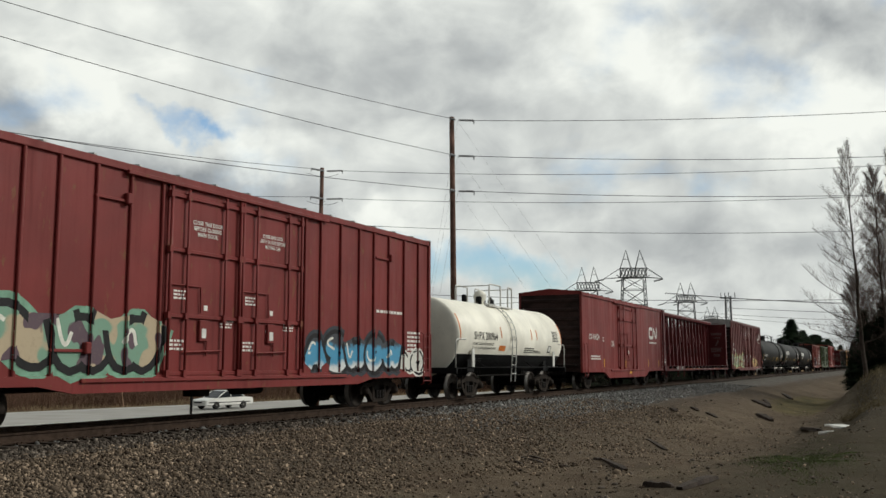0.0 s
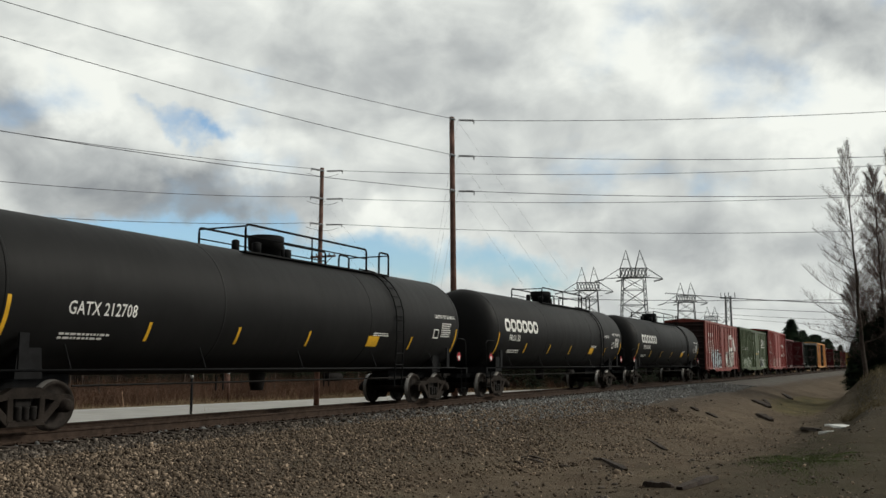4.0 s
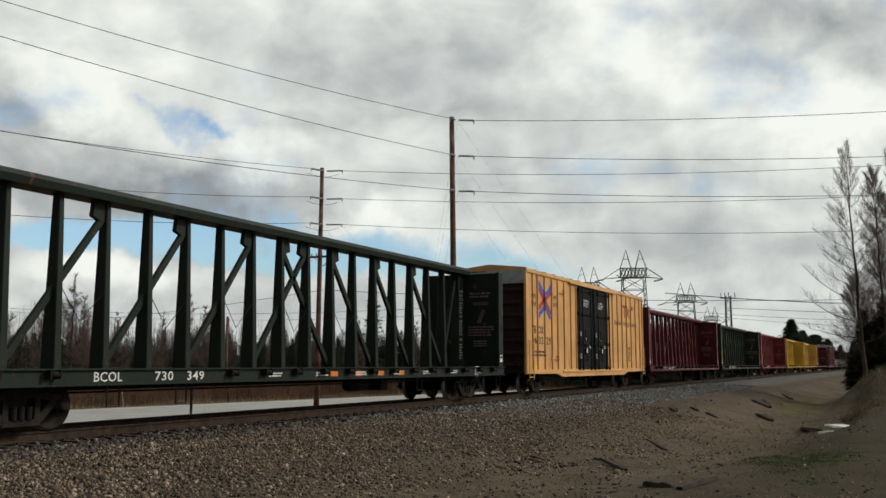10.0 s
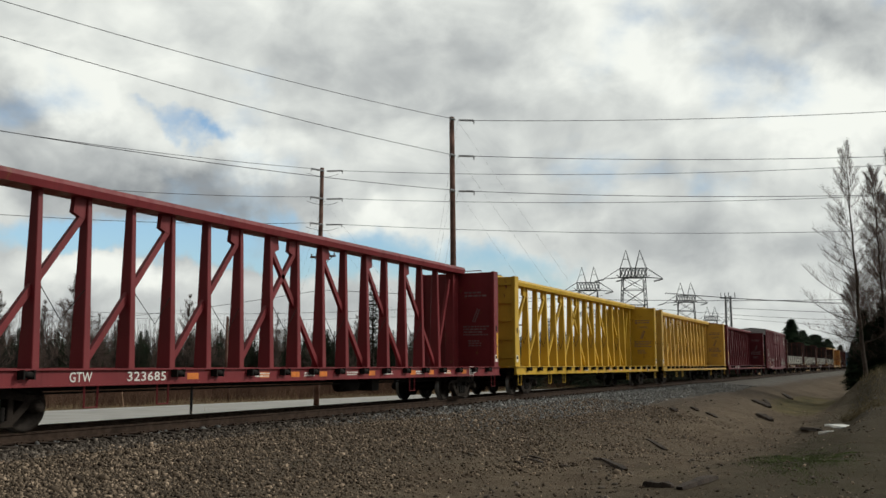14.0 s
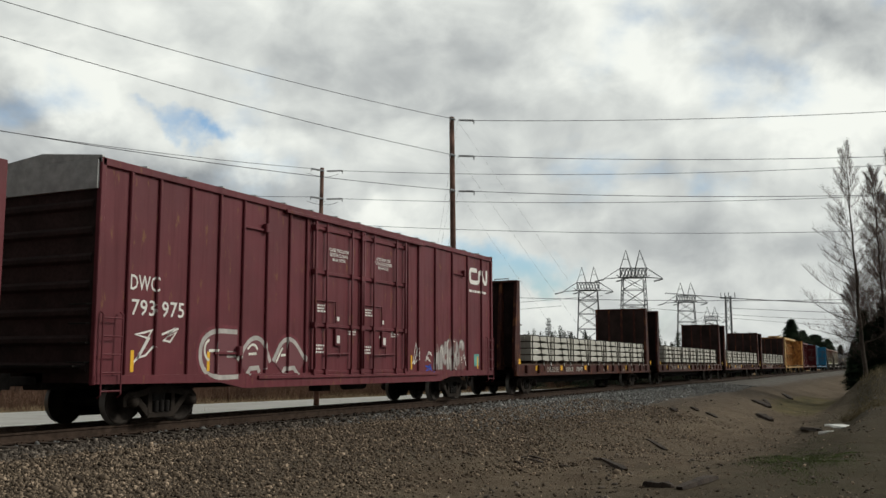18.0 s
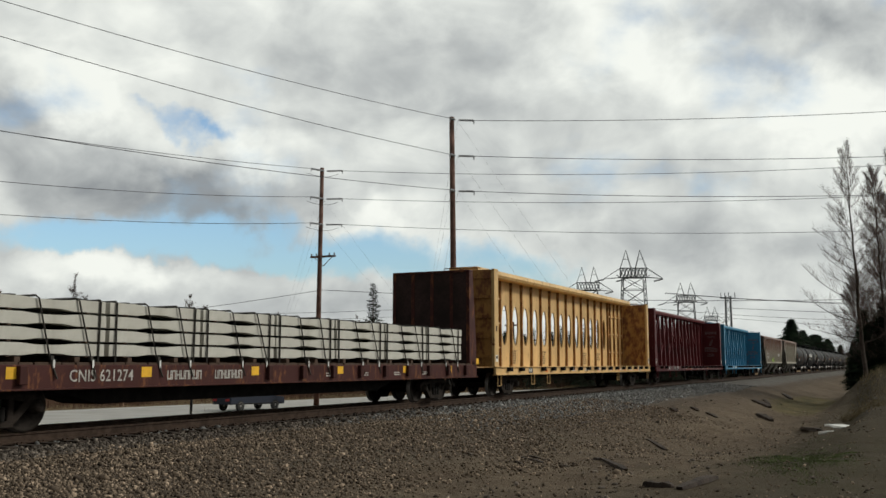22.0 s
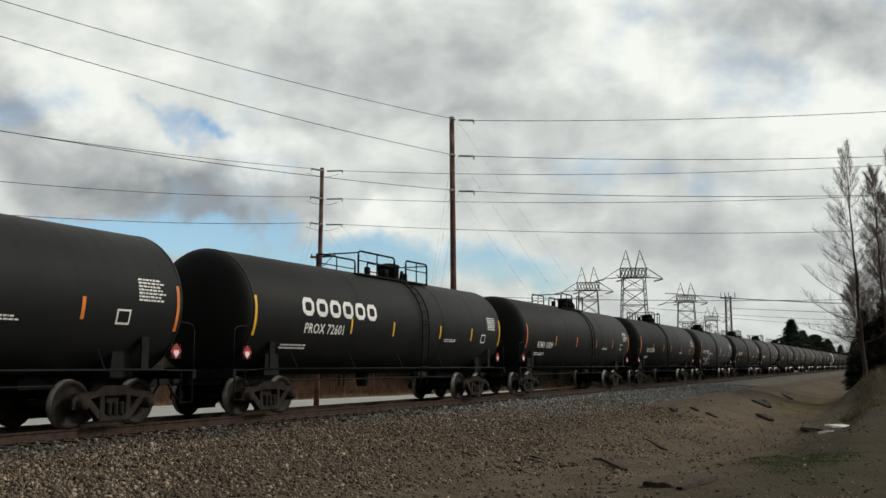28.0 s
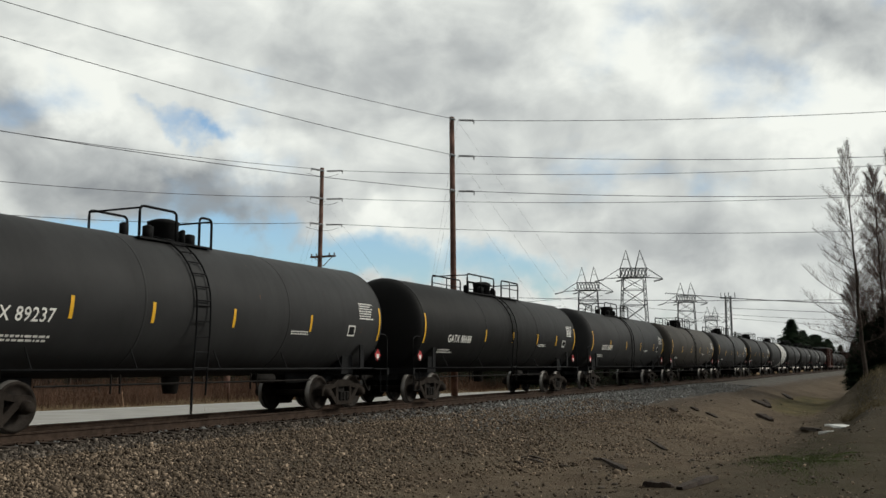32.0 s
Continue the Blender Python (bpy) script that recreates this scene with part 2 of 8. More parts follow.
M = {}
M["steel_dark"] = plain("dark_steel", (0.015, 0.013, 0.012), 0.75, 0.0, 0.4, 4, 0.15, 0.12)
M["bogie"] = plain("dusty_cast_steel", (0.024, 0.019, 0.016), 0.85, 0.0, 0.45, 3, 0.15, 0.1)
M["wheel"] = plain("wheel_steel", (0.022, 0.017, 0.014), 0.75, 0.0, 0.4, 5, 0.15, 0.15)
M["tread"] = plain("polished_tread", (0.20, 0.19, 0.18), 0.4, 0.6, 0.1)
M["black_paint"] = plain("black_paint", (0.011, 0.011, 0.012), 0.75, 0.0, 0.3, 4, 0.15, 0.1)
# near-black brown: the shade on car ends is put into the colour
M["shaded_end"] = plain("shaded_car_end", (0.030, 0.017, 0.016), 0.85, 0, 0.45, 1.2)
M["rusty_post"] = plain("rusty_brown_post", (0.30, 0.155, 0.06), 0.85, 0, 0.5, 3)
M["galv"] = plain("galvanised_roof", (0.42, 0.43, 0.43), 0.5, 0.3, 0.2)
M["white"] = plain("white_lettering", (0.72, 0.71, 0.68), 0.7, 0, 0.12, 3, 0.03)
M["faint_letter"] = plain("faint_lettering", (0.20, 0.15, 0.15), 0.8, 0, 0.25, 5, 0.0)
M["dusty_letter"] = plain("dusty_white_lettering", (0.55, 0.53, 0.50), 0.75, 0, 0.25, 4, 0.0)
M["black_letter"] = plain("black_lettering", (0.02, 0.02, 0.02), 0.7, 0, 0.12, 3, 0.0)
M["yellow"] = plain("yellow_reflector", (0.72, 0.40, 0.03), 0.45, 0, 0.15)
M["orange"] = plain("orange_reflector", (0.62, 0.19, 0.04), 0.45, 0, 0.2)
M["red"] = plain("red_paint", (0.38, 0.03, 0.035), 0.45, 0, 0.1)
M["blue"] = plain("blue_paint", (0.03, 0.10, 0.50), 0.45, 0, 0.1)
M["rail"] = plain("rail_side", (0.050, 0.034, 0.026), 0.85, 0.0, 0.35, 6, 0.15, 0.1)
M["rail_top"] = plain("rail_head", (0.16, 0.14, 0.13), 0.45, 0.6, 0.15)
M["sleeper"] = plain("creosoted_wood", (0.055, 0.042, 0.034), 0.9, 0, 0.4, 3, 0.4, 0.2, 0.4)
M["pole_wood"] = plain("pole_wood", (0.15, 0.085, 0.068), 0.9, 0, 0.5, 1.2, 0.4, 0.2)
M["wire"] = plain("wire", (0.06, 0.06, 0.065), 0.6, 0.4, 0.1)
M["porcelain"] = plain("insulator", (0.32, 0.33, 0.35), 0.3, 0, 0.1)
M["lattice"] = plain("galvanised_lattice", (0.16, 0.17, 0.18), 0.6, 0.4, 0.2)
M["bark"] = plain("bark", (0.075, 0.060, 0.052), 0.95, 0, 0.35, 5, 0.4, 0.1)
M["needles"] = plain("needles", (0.022, 0.040, 0.020), 0.85, 0, 0.45, 0.8, 0.0, 0.1, 0.4)
M["twigs"] = plain("twigs", (0.13, 0.095, 0.085), 0.95, 0, 0.3, 1.0, 0.0, 0.1)
M["brush"] = plain("dry_brush", (0.125, 0.074, 0.052), 0.95, 0, 0.5, 0.35, 0.0, 0.1)
M["rubber"] = plain("rubber", (0.02, 0.02, 0.02), 0.85)
M["rotten_wood"] = plain("rotten_wood", (0.045, 0.034, 0.028), 0.95, 0, 0.4, 6, 0.5, 0.2)
M["timber"] = plain("timber_bunk", (0.075, 0.048, 0.035), 0.9, 0, 0.35, 4, 0.3)
M["strap"] = plain("strap", (0.05, 0.045, 0.04), 0.8)
M["litter"] = plain("white_board", (0.62, 0.62, 0.60), 0.8, 0, 0.15)
M["grass"] = plain("grass", (0.072, 0.092, 0.036), 0.9, 0, 0.5, 1.5, 0.0, 0.1)


def concrete():
    m, nt, b = shader("pale_concrete", 0.85, 0, 0.3)
    k = Nodes(nt)
    c = k.mix(k.ramp(k.noise(2.0, 5), 0.3, 0.7), (0.39, 0.375, 0.335), (0.49, 0.48, 0.435))
    c = k.mix(k.ramp(k.noise(3, 4, 0.6, k.mapped((1, 5, 1))), 0.5, 0.8, 0, 0.5), c, (0.34, 0.32, 0.28))
    c = k.mix(k.math("MULTIPLY", k.random(), 0.35), c, (0.40, 0.385, 0.34))
    k.put(b.inputs["Base Color"], c)
    k.bump(b, k.noise(40, 3), 0.2, 0.01)
    return m


def ground_material():
    """Dirt, with stony and grassy places, a worn path and tyre marks."""
    m, nt, b = shader("dirt_and_gravel", 0.95, 0, 0.05)
    k = Nodes(nt)
    x, y, z = k.xyz()
    big, mid, fine = k.noise(0.22, 5, 0.6), k.noise(1.4, 6, 0.65), k.noise(24, 4, 0.7)
    stones = k.voronoi(15, None, "Color")
    sx = k.xyz(stones)[0]
    dirt = k.mix(k.ramp(big, 0.3, 0.7), (0.112, 0.088, 0.063), (0.160, 0.124, 0.087))
    dirt = k.mix(k.ramp(mid, 0.35, 0.75, 0, 0.75), dirt, (0.066, 0.048, 0.034))
    dirt = k.mix(k.ramp(k.noise(3.2, 5, 0.7), 0.55, 0.75, 0, 0.5), dirt, (0.176, 0.132, 0.091))
    dirt = k.mix(k.ramp(k.noise(0.55, 6, 0.7), 0.52, 0.66, 0, 0.7), dirt, (0.087, 0.059, 0.043))
    dirt = k.mix(k.ramp(k.noise(7.0, 5, 0.75), 0.56, 0.7, 0, 0.6), dirt, (0.056, 0.045, 0.035))
    gravel = k.mix(k.ramp(sx, 0.0, 1.0), (0.066, 0.048, 0.035), (0.223, 0.164, 0.116))
    gravel = k.mix(k.ramp(k.voronoi(15), 0.05, 0.5), gravel, (0.066, 0.052, 0.041))
    # the shoulder beside the rails is grey further along the line
    greyer = k.math("MULTIPLY", k.ramp(y, 20, 34), k.ramp(k.math("ADD", x, k.math("MULTIPLY", k.math("SUBTRACT", mid, 0.5), 2.0)), -9.3, -10.6))
    gravel = k.mix(k.math("MULTIPLY", greyer, 0.85), gravel, k.mix(k.ramp(sx, 0.0, 1.0), (0.070, 0.070, 0.068), (0.190, 0.192, 0.190)))
    gz = k.math("ADD", x, k.math("MULTIPLY", k.math("SUBTRACT", mid, 0.5), 3.0))
    c = k.mix(k.ramp(gz, -7.2, -9.8), dirt, gravel)
    # pebbles, clods and dark litter over the bare dirt
    peb = k.xyz(k.voronoi(26, None, "Color"))[0]
    stony = k.ramp(gz, -5.5, -9.5, 0.12, 0.7)
    c = k.mix(k.math("MULTIPLY", k.ramp(peb, 0.80, 0.9), stony), c, (0.215, 0.180, 0.140))
    c = k.mix(k.math("MULTIPLY", k.ramp(peb, 0.22, 0.1), stony), c, (0.038, 0.030, 0.023))
    c = k.mix(k.ramp(k.noise(2.6, 7, 0.8), 0.54, 0.62, 0, 0.55), c, (0.055, 0.040, 0.029))
    c = k.mix(k.ramp(k.noise(0.9, 7, 0.75, k.mapped((1.0, 0.7, 1.0))), 0.55, 0.68, 0, 0.5), c, (0.085, 0.078, 0.050))
    # grass round the hollow and over the far fields
    gr = k.math("MULTIPLY", k.ramp(k.noise(0.8, 5, 0.7), 0.5, 0.62), k.ramp(x, -4.2, -1.0))
    gr = k.math("MULTIPLY", gr, k.math("MULTIPLY", k.ramp(y, 13, 18), k.ramp(y, 34, 26)))
    c = k.mix(k.math("MULTIPLY", gr, 0.75), c, k.mix(k.ramp(fine, 0.3, 0.7), (0.051, 0.066, 0.022), (0.122, 0.104, 0.043)))
    # dry yellow grass on the slope further along
    dx, dy = k.math("DIVIDE", k.math("ADD", x, 5.6), 2.0), k.math("DIVIDE", k.math("SUBTRACT", y, 66.0), 14.0)
    ring = k.math("ADD", k.math("ADD", k.math("MULTIPLY", dx, dx), k.math("MULTIPLY", dy, dy)), k.math("MULTIPLY", k.math("SUBTRACT", mid, 0.5), 1.6))
    c = k.mix(k.ramp(ring, 1.1, 0.4, 0, 0.8), c, k.mix(k.ramp(k.noise(1.1, 5, 0.7), 0.35, 0.65), (0.060, 0.058, 0.026), (0.135, 0.110, 0.048)))
    # dark olive soil towards the wooded bank, the hedge's shade in its colour
    bank_shade = k.math("ADD", x, k.math("MULTIPLY", k.math("SUBTRACT", mid, 0.5), 2.5))
    c = k.mix(k.ramp(bank_shade, -5.2, -1.6, 0, 0.85), c, k.mix(k.ramp(fine, 0.3, 0.7), (0.030, 0.026, 0.019), (0.070, 0.060, 0.038)))
    far = k.ramp(x, -17.5, -22.0)
    c = k.mix(far, c, k.mix(k.ramp(mid, 0.3, 0.7), (0.122, 0.074, 0.040), (0.177, 0.121, 0.060)))
    c = k.mix(k.ramp(fine, 0.3, 0.75, 0, 0.45), c, scaled((0.094, 0.070, 0.052), 0.5))
    k.put(b.inputs["Base Color"], c)
    k.bump(b, k.math("ADD", k.math("ADD", k.math("MULTIPLY", mid, 0.6), k.math("MULTIPLY", k.noise(9, 5, 0.7), 0.3)), k.math("MULTIPLY", fine, 0.25)), 0.9, 0.14)
    return m


def stone_material(name, a, bcol):
    m, nt, b = shader(name, 0.92, 0, 0.1)
    k = Nodes(nt)
    g = nt.nodes.new("ShaderNodeNewGeometry").outputs["Random Per Island"]
    c = k.mix(k.ramp(g, 0, 1), a, bcol)
    c = k.mix(k.ramp(k.math("FRACT", k.math("MULTIPLY", g, 37.0)), 0.85, 0.95), c, scaled(bcol, 1.9))
    c = k.mix(k.ramp(k.noise(30, 3), 0.35, 0.7, 0, 0.5), c, scaled(a, 0.6))
    k.put(b.inputs["Base Color"], c)
    return m


def asphalt():
    m, nt, b = shader("worn_asphalt", 0.75, 0, 0.5)
    k = Nodes(nt)
    c = k.mix(k.ramp(k.noise(0.4, 5), 0.3, 0.7), (0.25, 0.24, 0.22), (0.32, 0.31, 0.29))
    c = k.mix(k.ramp(k.noise(1.0, 4, 0.6, k.mapped((3, 0.1, 1))), 0.5, 0.7, 0, 0.4), c, (0.22, 0.21, 0.20))
    k.put(b.inputs["Base Color"], c)
    k.bump(b, k.noise(60, 2), 0.2, 0.01)
    return m


M["concrete"] = concrete()
M["ground"] = ground_material()
M["brown_stone"] = stone_material("brown_stone", (0.050, 0.038, 0.029), (0.225, 0.172, 0.126))
M["grey_stone"] = stone_material("grey_ballast_stone", (0.075, 0.075, 0.074), (0.215, 0.215, 0.21))
M["dark_stone"] = stone_material("dusty_dark_stone", (0.030, 0.024, 0.020), (0.125, 0.105, 0.088))
M["asphalt"] = asphalt()


# ---- mesh helpers ----
def finish(name, bm, material, smooth=False):
    me = bpy.data.meshes.new(name)
    bmesh.ops.recalc_face_normals(bm, faces=bm.faces)
    if smooth:
        for f in bm.faces:
            f.smooth = True
    bm.to_mesh(me)
    bm.free()
    for mm in (material if isinstance(material, (list, tuple)) else [material]):
        me.materials.append(mm)
    return me


def place(name, me, parent, m=None, label=""):
    ob = new(name, me)
    if parent is not None:
        ob.parent = parent
    if m is not None:
        ob.matrix_basis = m
    if label:
        ob["label"] = label
    return ob


def part(name, bm, material, parent, label="", smooth=False):
    return place(name, finish(name, bm, material, smooth), parent, None, label)


def group_root(name, label, category, group="", m=None):
    ob = new(name)
    ob.empty_display_size = 0.3
    if m is not None:
        ob.matrix_basis = m
    return tagged(ob, label, category, group)


def box(bm, x0, x1, y0, y1, z0, z1, bevel=0.0, mi=0):
    vs = [bm.verts.new((x, y, z)) for x in (x0, x1) for y in (y0, y1) for z in (z0, z1)]
    fs = [bm.faces.new([vs[i] for i in q]) for q in ((0, 1, 3, 2), (4, 6, 7, 5), (0, 4, 5, 1), (2, 3, 7, 6), (0, 2, 6, 4), (1, 5, 7, 3))]
    for f in fs:
        f.material_index = mi
    if bevel:
        bmesh.ops.bevel(bm, geom=list({e for f in fs for e in f.edges}), offset=bevel, segments=1, affect="EDGES")
    return vs


def tube(bm, pts, r, seg=6, r1=None, cap=True, mi=0):
    """A round bar along pts, tapering from r to r1."""
    pts = [Vector(p) for p in pts]
    r1 = r if r1 is None else r1
    rings = []
    up = Vector((0.0, 0.0, 1.0))
    for i, p in enumerate(pts):
        d = (pts[min(i + 1, len(pts) - 1)] - pts[max(i - 1, 0)]).normalized()
        a = d.cross(up if abs(d.z) < 0.95 else Vector((1.0, 0.0, 0.0))).normalized()
        b = d.cross(a)
        rr = r + (r1 - r) * i / (len(pts) - 1)
        rings.append([bm.verts.new(p + a * rr * math.cos(q) + b * rr * math.sin(q)) for q in (2 * math.pi * j / seg for j in range(seg))])
    fs = []
    for u, w in zip(rings, rings[1:]):
        for j in range(seg):
            fs.append(bm.faces.new((u[j], u[(j + 1) % seg], w[(j + 1) % seg], w[j])))
    if cap:
        fs.append(bm.faces.new(rings[0][::-1]))
        fs.append(bm.faces.new(rings[-1]))
    for f in fs:
        f.material_index = mi
        f.smooth = seg > 5
    return fs


def prism(bm, poly, x0, x1, mi=0):
    """A polygon of (y, z) drawn out along x."""
    a = [bm.verts.new((x0, y, z)) for y, z in poly]
    b = [bm.verts.new((x1, y, z)) for y, z in poly]
    fs = [bm.faces.new(a), bm.faces.new(b[::-1])]
    n = len(poly)
    for i in range(n):
        fs.append(bm.faces.new((a[i], b[i], b[(i + 1) % n], a[(i + 1) % n])))
    for f in fs:
        f.material_index = mi
    return fs


def extrude_y(bm, poly, y0, y1, mi=0):
    """A polygon of (x, z) drawn out along y."""
    a = [bm.verts.new((x, y0, z)) for x, z in poly]
    b = [bm.verts.new((x, y1, z)) for x, z in poly]
    fs = [bm.faces.new(a), bm.faces.new(b[::-1])]
    n = len(poly)
    for i in range(n):
        fs.append(bm.faces.new((a[i], b[i], b[(i + 1) % n], a[(i + 1) % n])))
    for f in fs:
        f.material_index = mi
    return fs


def lathe(bm, prof, axis="y", seg=40, mi=0, smooth=True):
    """prof: (along, radius); turned about the axis through the origin."""
    rings = []
    for s, r in prof:
        ring = []
        for j in range(seg):
            q = 2 * math.pi * j / seg
            c, n = r * math.cos(q), r * math.sin(q)
            ring.append(bm.verts.new((c, s, n) if axis == "y" else (s, c, n) if axis == "x" else (c, n, s)))
        rings.append(ring)
    for u, w in zip(rings, rings[1:]):
        for j in range(seg):
            f = bm.faces.new((u[j], u[(j + 1) % seg], w[(j + 1) % seg], w[j]))
            f.smooth, f.material_index = smooth, mi
    for ring in (rings[0], rings[-1]):
        f = bm.faces.new(ring)
        f.smooth, f.material_index = smooth, mi


def bent(p0, p1, p2, n=4):
    """Points of a rounded corner from p0 by p1 to p2."""
    p0, p1, p2 = Vector(p0), Vector(p1), Vector(p2)
    return [p0 * (1 - t) ** 2 + p1 * 2 * t * (1 - t) + p2 * t * t for t in (i / n for i in range(n + 1))]


TEXTS = {}


def text_mesh(body, height, width=None, bold=0.0):
    """Letters as a flat mesh: x along the line from 0, y up from 0, with the height of capitals given."""
    key = (body, height, width, bold)
    if key not in TEXTS:
        cu = bpy.data.curves.new("letters", "FONT")
        cu.body, cu.size, cu.fill_mode = body, 1.0, "FRONT"
        cu.space_line = 0.85
        cu.space_character = 1.06
        if "\n" in body:
            cu.align_x, cu.space_line, cu.space_character = "CENTER", 1.0, 1.12
        cu.offset = bold
        cu.resolution_u = 2
        tmp = new("letters", cu)
        me = bpy.data.meshes.new_from_object(tmp.evaluated_get(bpy.context.evaluated_depsgraph_get()))
        bpy.data.objects.remove(tmp)
        bpy.data.curves.remove(cu)
        co = np.zeros(len(me.vertices) * 3)
        me.vertices.foreach_get("co", co)
        co = co.reshape(-1, 3)
        faces = [tuple(p.vertices) for p in me.polygons]
        bpy.data.meshes.remove(me)
        k = height / 0.69
        co *= k
        co[:, 0] -= co[:, 0].min()
        if width:
            co[:, 0] *= width / max(1e-6, co[:, 0].max())
        TEXTS[key] = (co, faces)
    return TEXTS[key]


def flat_sign(name, co, faces, material, parent, at, label=""):
    """Letters or bars on a car's side: at = (x, y, z) of their lower corner; they run along +y (read from +x)."""
    x, y, z = at
    me = bpy.data.meshes.new(name)
    me.from_pydata([(x, y + a, z + b) for a, b, _ in co], [], faces)
    me.materials.append(material)
    return place(name, me, parent, None, label)


def bar_block(rows, width, height, seed=0, fill=0.8):
    """Lines of small print, as bars: a grid of short dashes."""
    r = random.Random(seed)
    co, faces = [], []
    h = height / rows
    for i in range(rows):
        a = 0.0
        z = height - (i + 1) * h
        while a < width * (0.75 + 0.25 * r.random()):
            w = r.uniform(0.25, 1.1) * h * 1.6
            n = len(co)
            b = min(width, a + w)
            co += [(a, z, 0), (b, z, 0), (b, z + h * 0.55, 0), (a, z + h * 0.55, 0)]
            faces.append((n, n + 1, n + 2, n + 3))
            a = b + h * 0.35
    return np.array(co), faces


def word_bars(count, width, height):
    """A word as plain upright bars, one for each character."""
    co, faces = [], []
    p = width / count
    for i in range(count):
        n = len(co)
        a, b = i * p + p * 0.1, i * p + p * 0.78
        m = (a + b) / 2
        lines = (((a, 0), (a, height)), ((b, 0), (b, height)), ((a, height * (0.1, 0.9, 0.5)[i % 3]), (b, height * (0.1, 0.9, 0.5)[i % 3])))
        c, f = strokes(lines, height * 0.16)
        co += [tuple(q) for q in c]
        faces += [tuple(n + e for e in q) for q in f]
    return np.array(co), faces


def quad(w, h):
    return np.array([(0, 0, 0), (w, 0, 0), (w, h, 0), (0, h, 0)]), [(0, 1, 2, 3)]


def strokes(lines, thick):
    """A plain emblem made of thick strokes: lists of (y, z) points."""
    co, faces = [], []
    for pts in lines:
        P = [np.array(p, float) for p in pts]
        left, right = [], []
        for i, p in enumerate(P):
            d0 = P[i] - P[i - 1] if i else P[1] - P[0]
            d1 = P[i + 1] - P[i] if i < len(P) - 1 else d0
            d0, d1 = d0 / np.linalg.norm(d0), d1 / np.linalg.norm(d1)
            n0, n1 = np.array((-d0[1], d0[0])), np.array((-d1[1], d1[0]))
            n = n0 + n1
            n = n / max(1e-6, np.linalg.norm(n))
            n = n / max(0.5, float(n @ n0))
            left.append(p + n * thick / 2)
            right.append(p - n * thick / 2)
        b = len(co)
        m = len(P)
        co += [(*q, 0) for q in left] + [(*q, 0) for q in right]
        faces += [(b + i, b + i + 1, b + m + i + 1, b + m + i) for i in range(m - 1)]
    return np.array(co), faces


RELIEF = {}          # a car's side: half width, y of the posts, their width, (y0, y1) of the doors, height of the sill's upper edge


def laid(name, car, co, faces, y, z, lift, material, label="", slots=None):
    """Paint laid on a car's side: it follows the posts, the doors and the sill."""
    W, posts, pw, doors, sill, d = RELIEF[car.name]
    y -= d
    bm = bmesh.new()
    vs = [bm.verts.new((c[2], y + c[0], z + c[1])) for c in co]
    for n, f in enumerate(faces):
        face = bm.faces.new([vs[i] for i in f])
        if slots:
            face.material_index = slots[n]
    lo, hi = y + min(c[0] for c in co), y + max(c[0] for c in co)
    for q in posts:
        for e in (q - pw / 2 - 0.004, q - pw / 2 + 0.016, q + pw / 2 - 0.016, q + pw / 2 + 0.004):
            if lo < e < hi:
                bmesh.ops.bisect_plane(bm, geom=bm.verts[:] + bm.edges[:] + bm.faces[:], plane_co=(0, e, 0), plane_no=(0, 1, 0))
    if z + min(c[1] for c in co) < sill:
        for e in (sill + 0.004, sill - 0.002):
            bmesh.ops.bisect_plane(bm, geom=bm.verts[:] + bm.edges[:] + bm.faces[:], plane_co=(0, 0, e), plane_no=(0, 0, 1))
    for v in bm.verts:
        x = W
        if any(a + 0.03 < v.co.y < b - 0.03 for a, b in doors):
            x = W + 0.03
        elif any(abs(v.co.y - q) < pw / 2 for q in posts):
            x = W + 0.063
        if v.co.z < sill:
            x = W + 0.07
        v.co.x += x + lift
    me = bpy.data.meshes.new(name)
    bm.normal_update()
    for f in bm.faces:
        if f.normal.x < 0:
            f.normal_flip()
    bm.to_mesh(me)
    bm.free()
    for q in material if isinstance(material, list) else [material]:
        me.materials.append(q)
    return place(name, me, car, None, label)


GLYPHS = ([[(0.08, 0), (0.42, 1), (0.85, 0)], [(0.22, 0.32), (0.75, 0.38)]],
          [[(0.85, 0.82), (0.42, 1), (0.10, 0.74), (0.5, 0.52), (0.86, 0.28), (0.5, 0), (0.1, 0.14)]],
          [[(0.15, 0), (0.15, 1), (0.7, 0.95), (0.76, 0.6), (0.2, 0.48)], [(0.4, 0.5), (0.92, 0)]],
          [[(0.88, 0.95), (0.15, 0.98), (0.15, 0.02), (0.88, 0.06)], [(0.15, 0.5), (0.7, 0.54)]],
          [[(0.15, 0), (0.2, 1)], [(0.9, 1), (0.25, 0.5), (0.92, 0)]],
          [[(0.5, 1), (0.1, 0.72), (0.12, 0.25), (0.5, 0), (0.88, 0.3), (0.86, 0.75), (0.52, 1)]],
          [[(0.1, 0), (0.15, 1), (0.8, 0.05), (0.88, 1)]],
          [[(0.02, 1), (0.25, 0), (0.5, 0.75), (0.75, 0), (0.98, 1)]],
          [[(0.85, 0.85), (0.45, 1), (0.12, 0.72), (0.12, 0.28), (0.45, 0), (0.88, 0.12)]],
          [[(0.05, 0.95), (0.95, 0.98)], [(0.5, 0.95), (0.5, 0.0)]])


def rounded_line(pts, times=2):
    P = [np.array(p, float) for p in pts]
    for _ in range(times):
        Q = [P[0]]
        for a, b in zip(P, P[1:]):
            Q += [a * 0.75 + b * 0.25, a * 0.25 + b * 0.75]
        P = Q + [P[-1]]
    return P


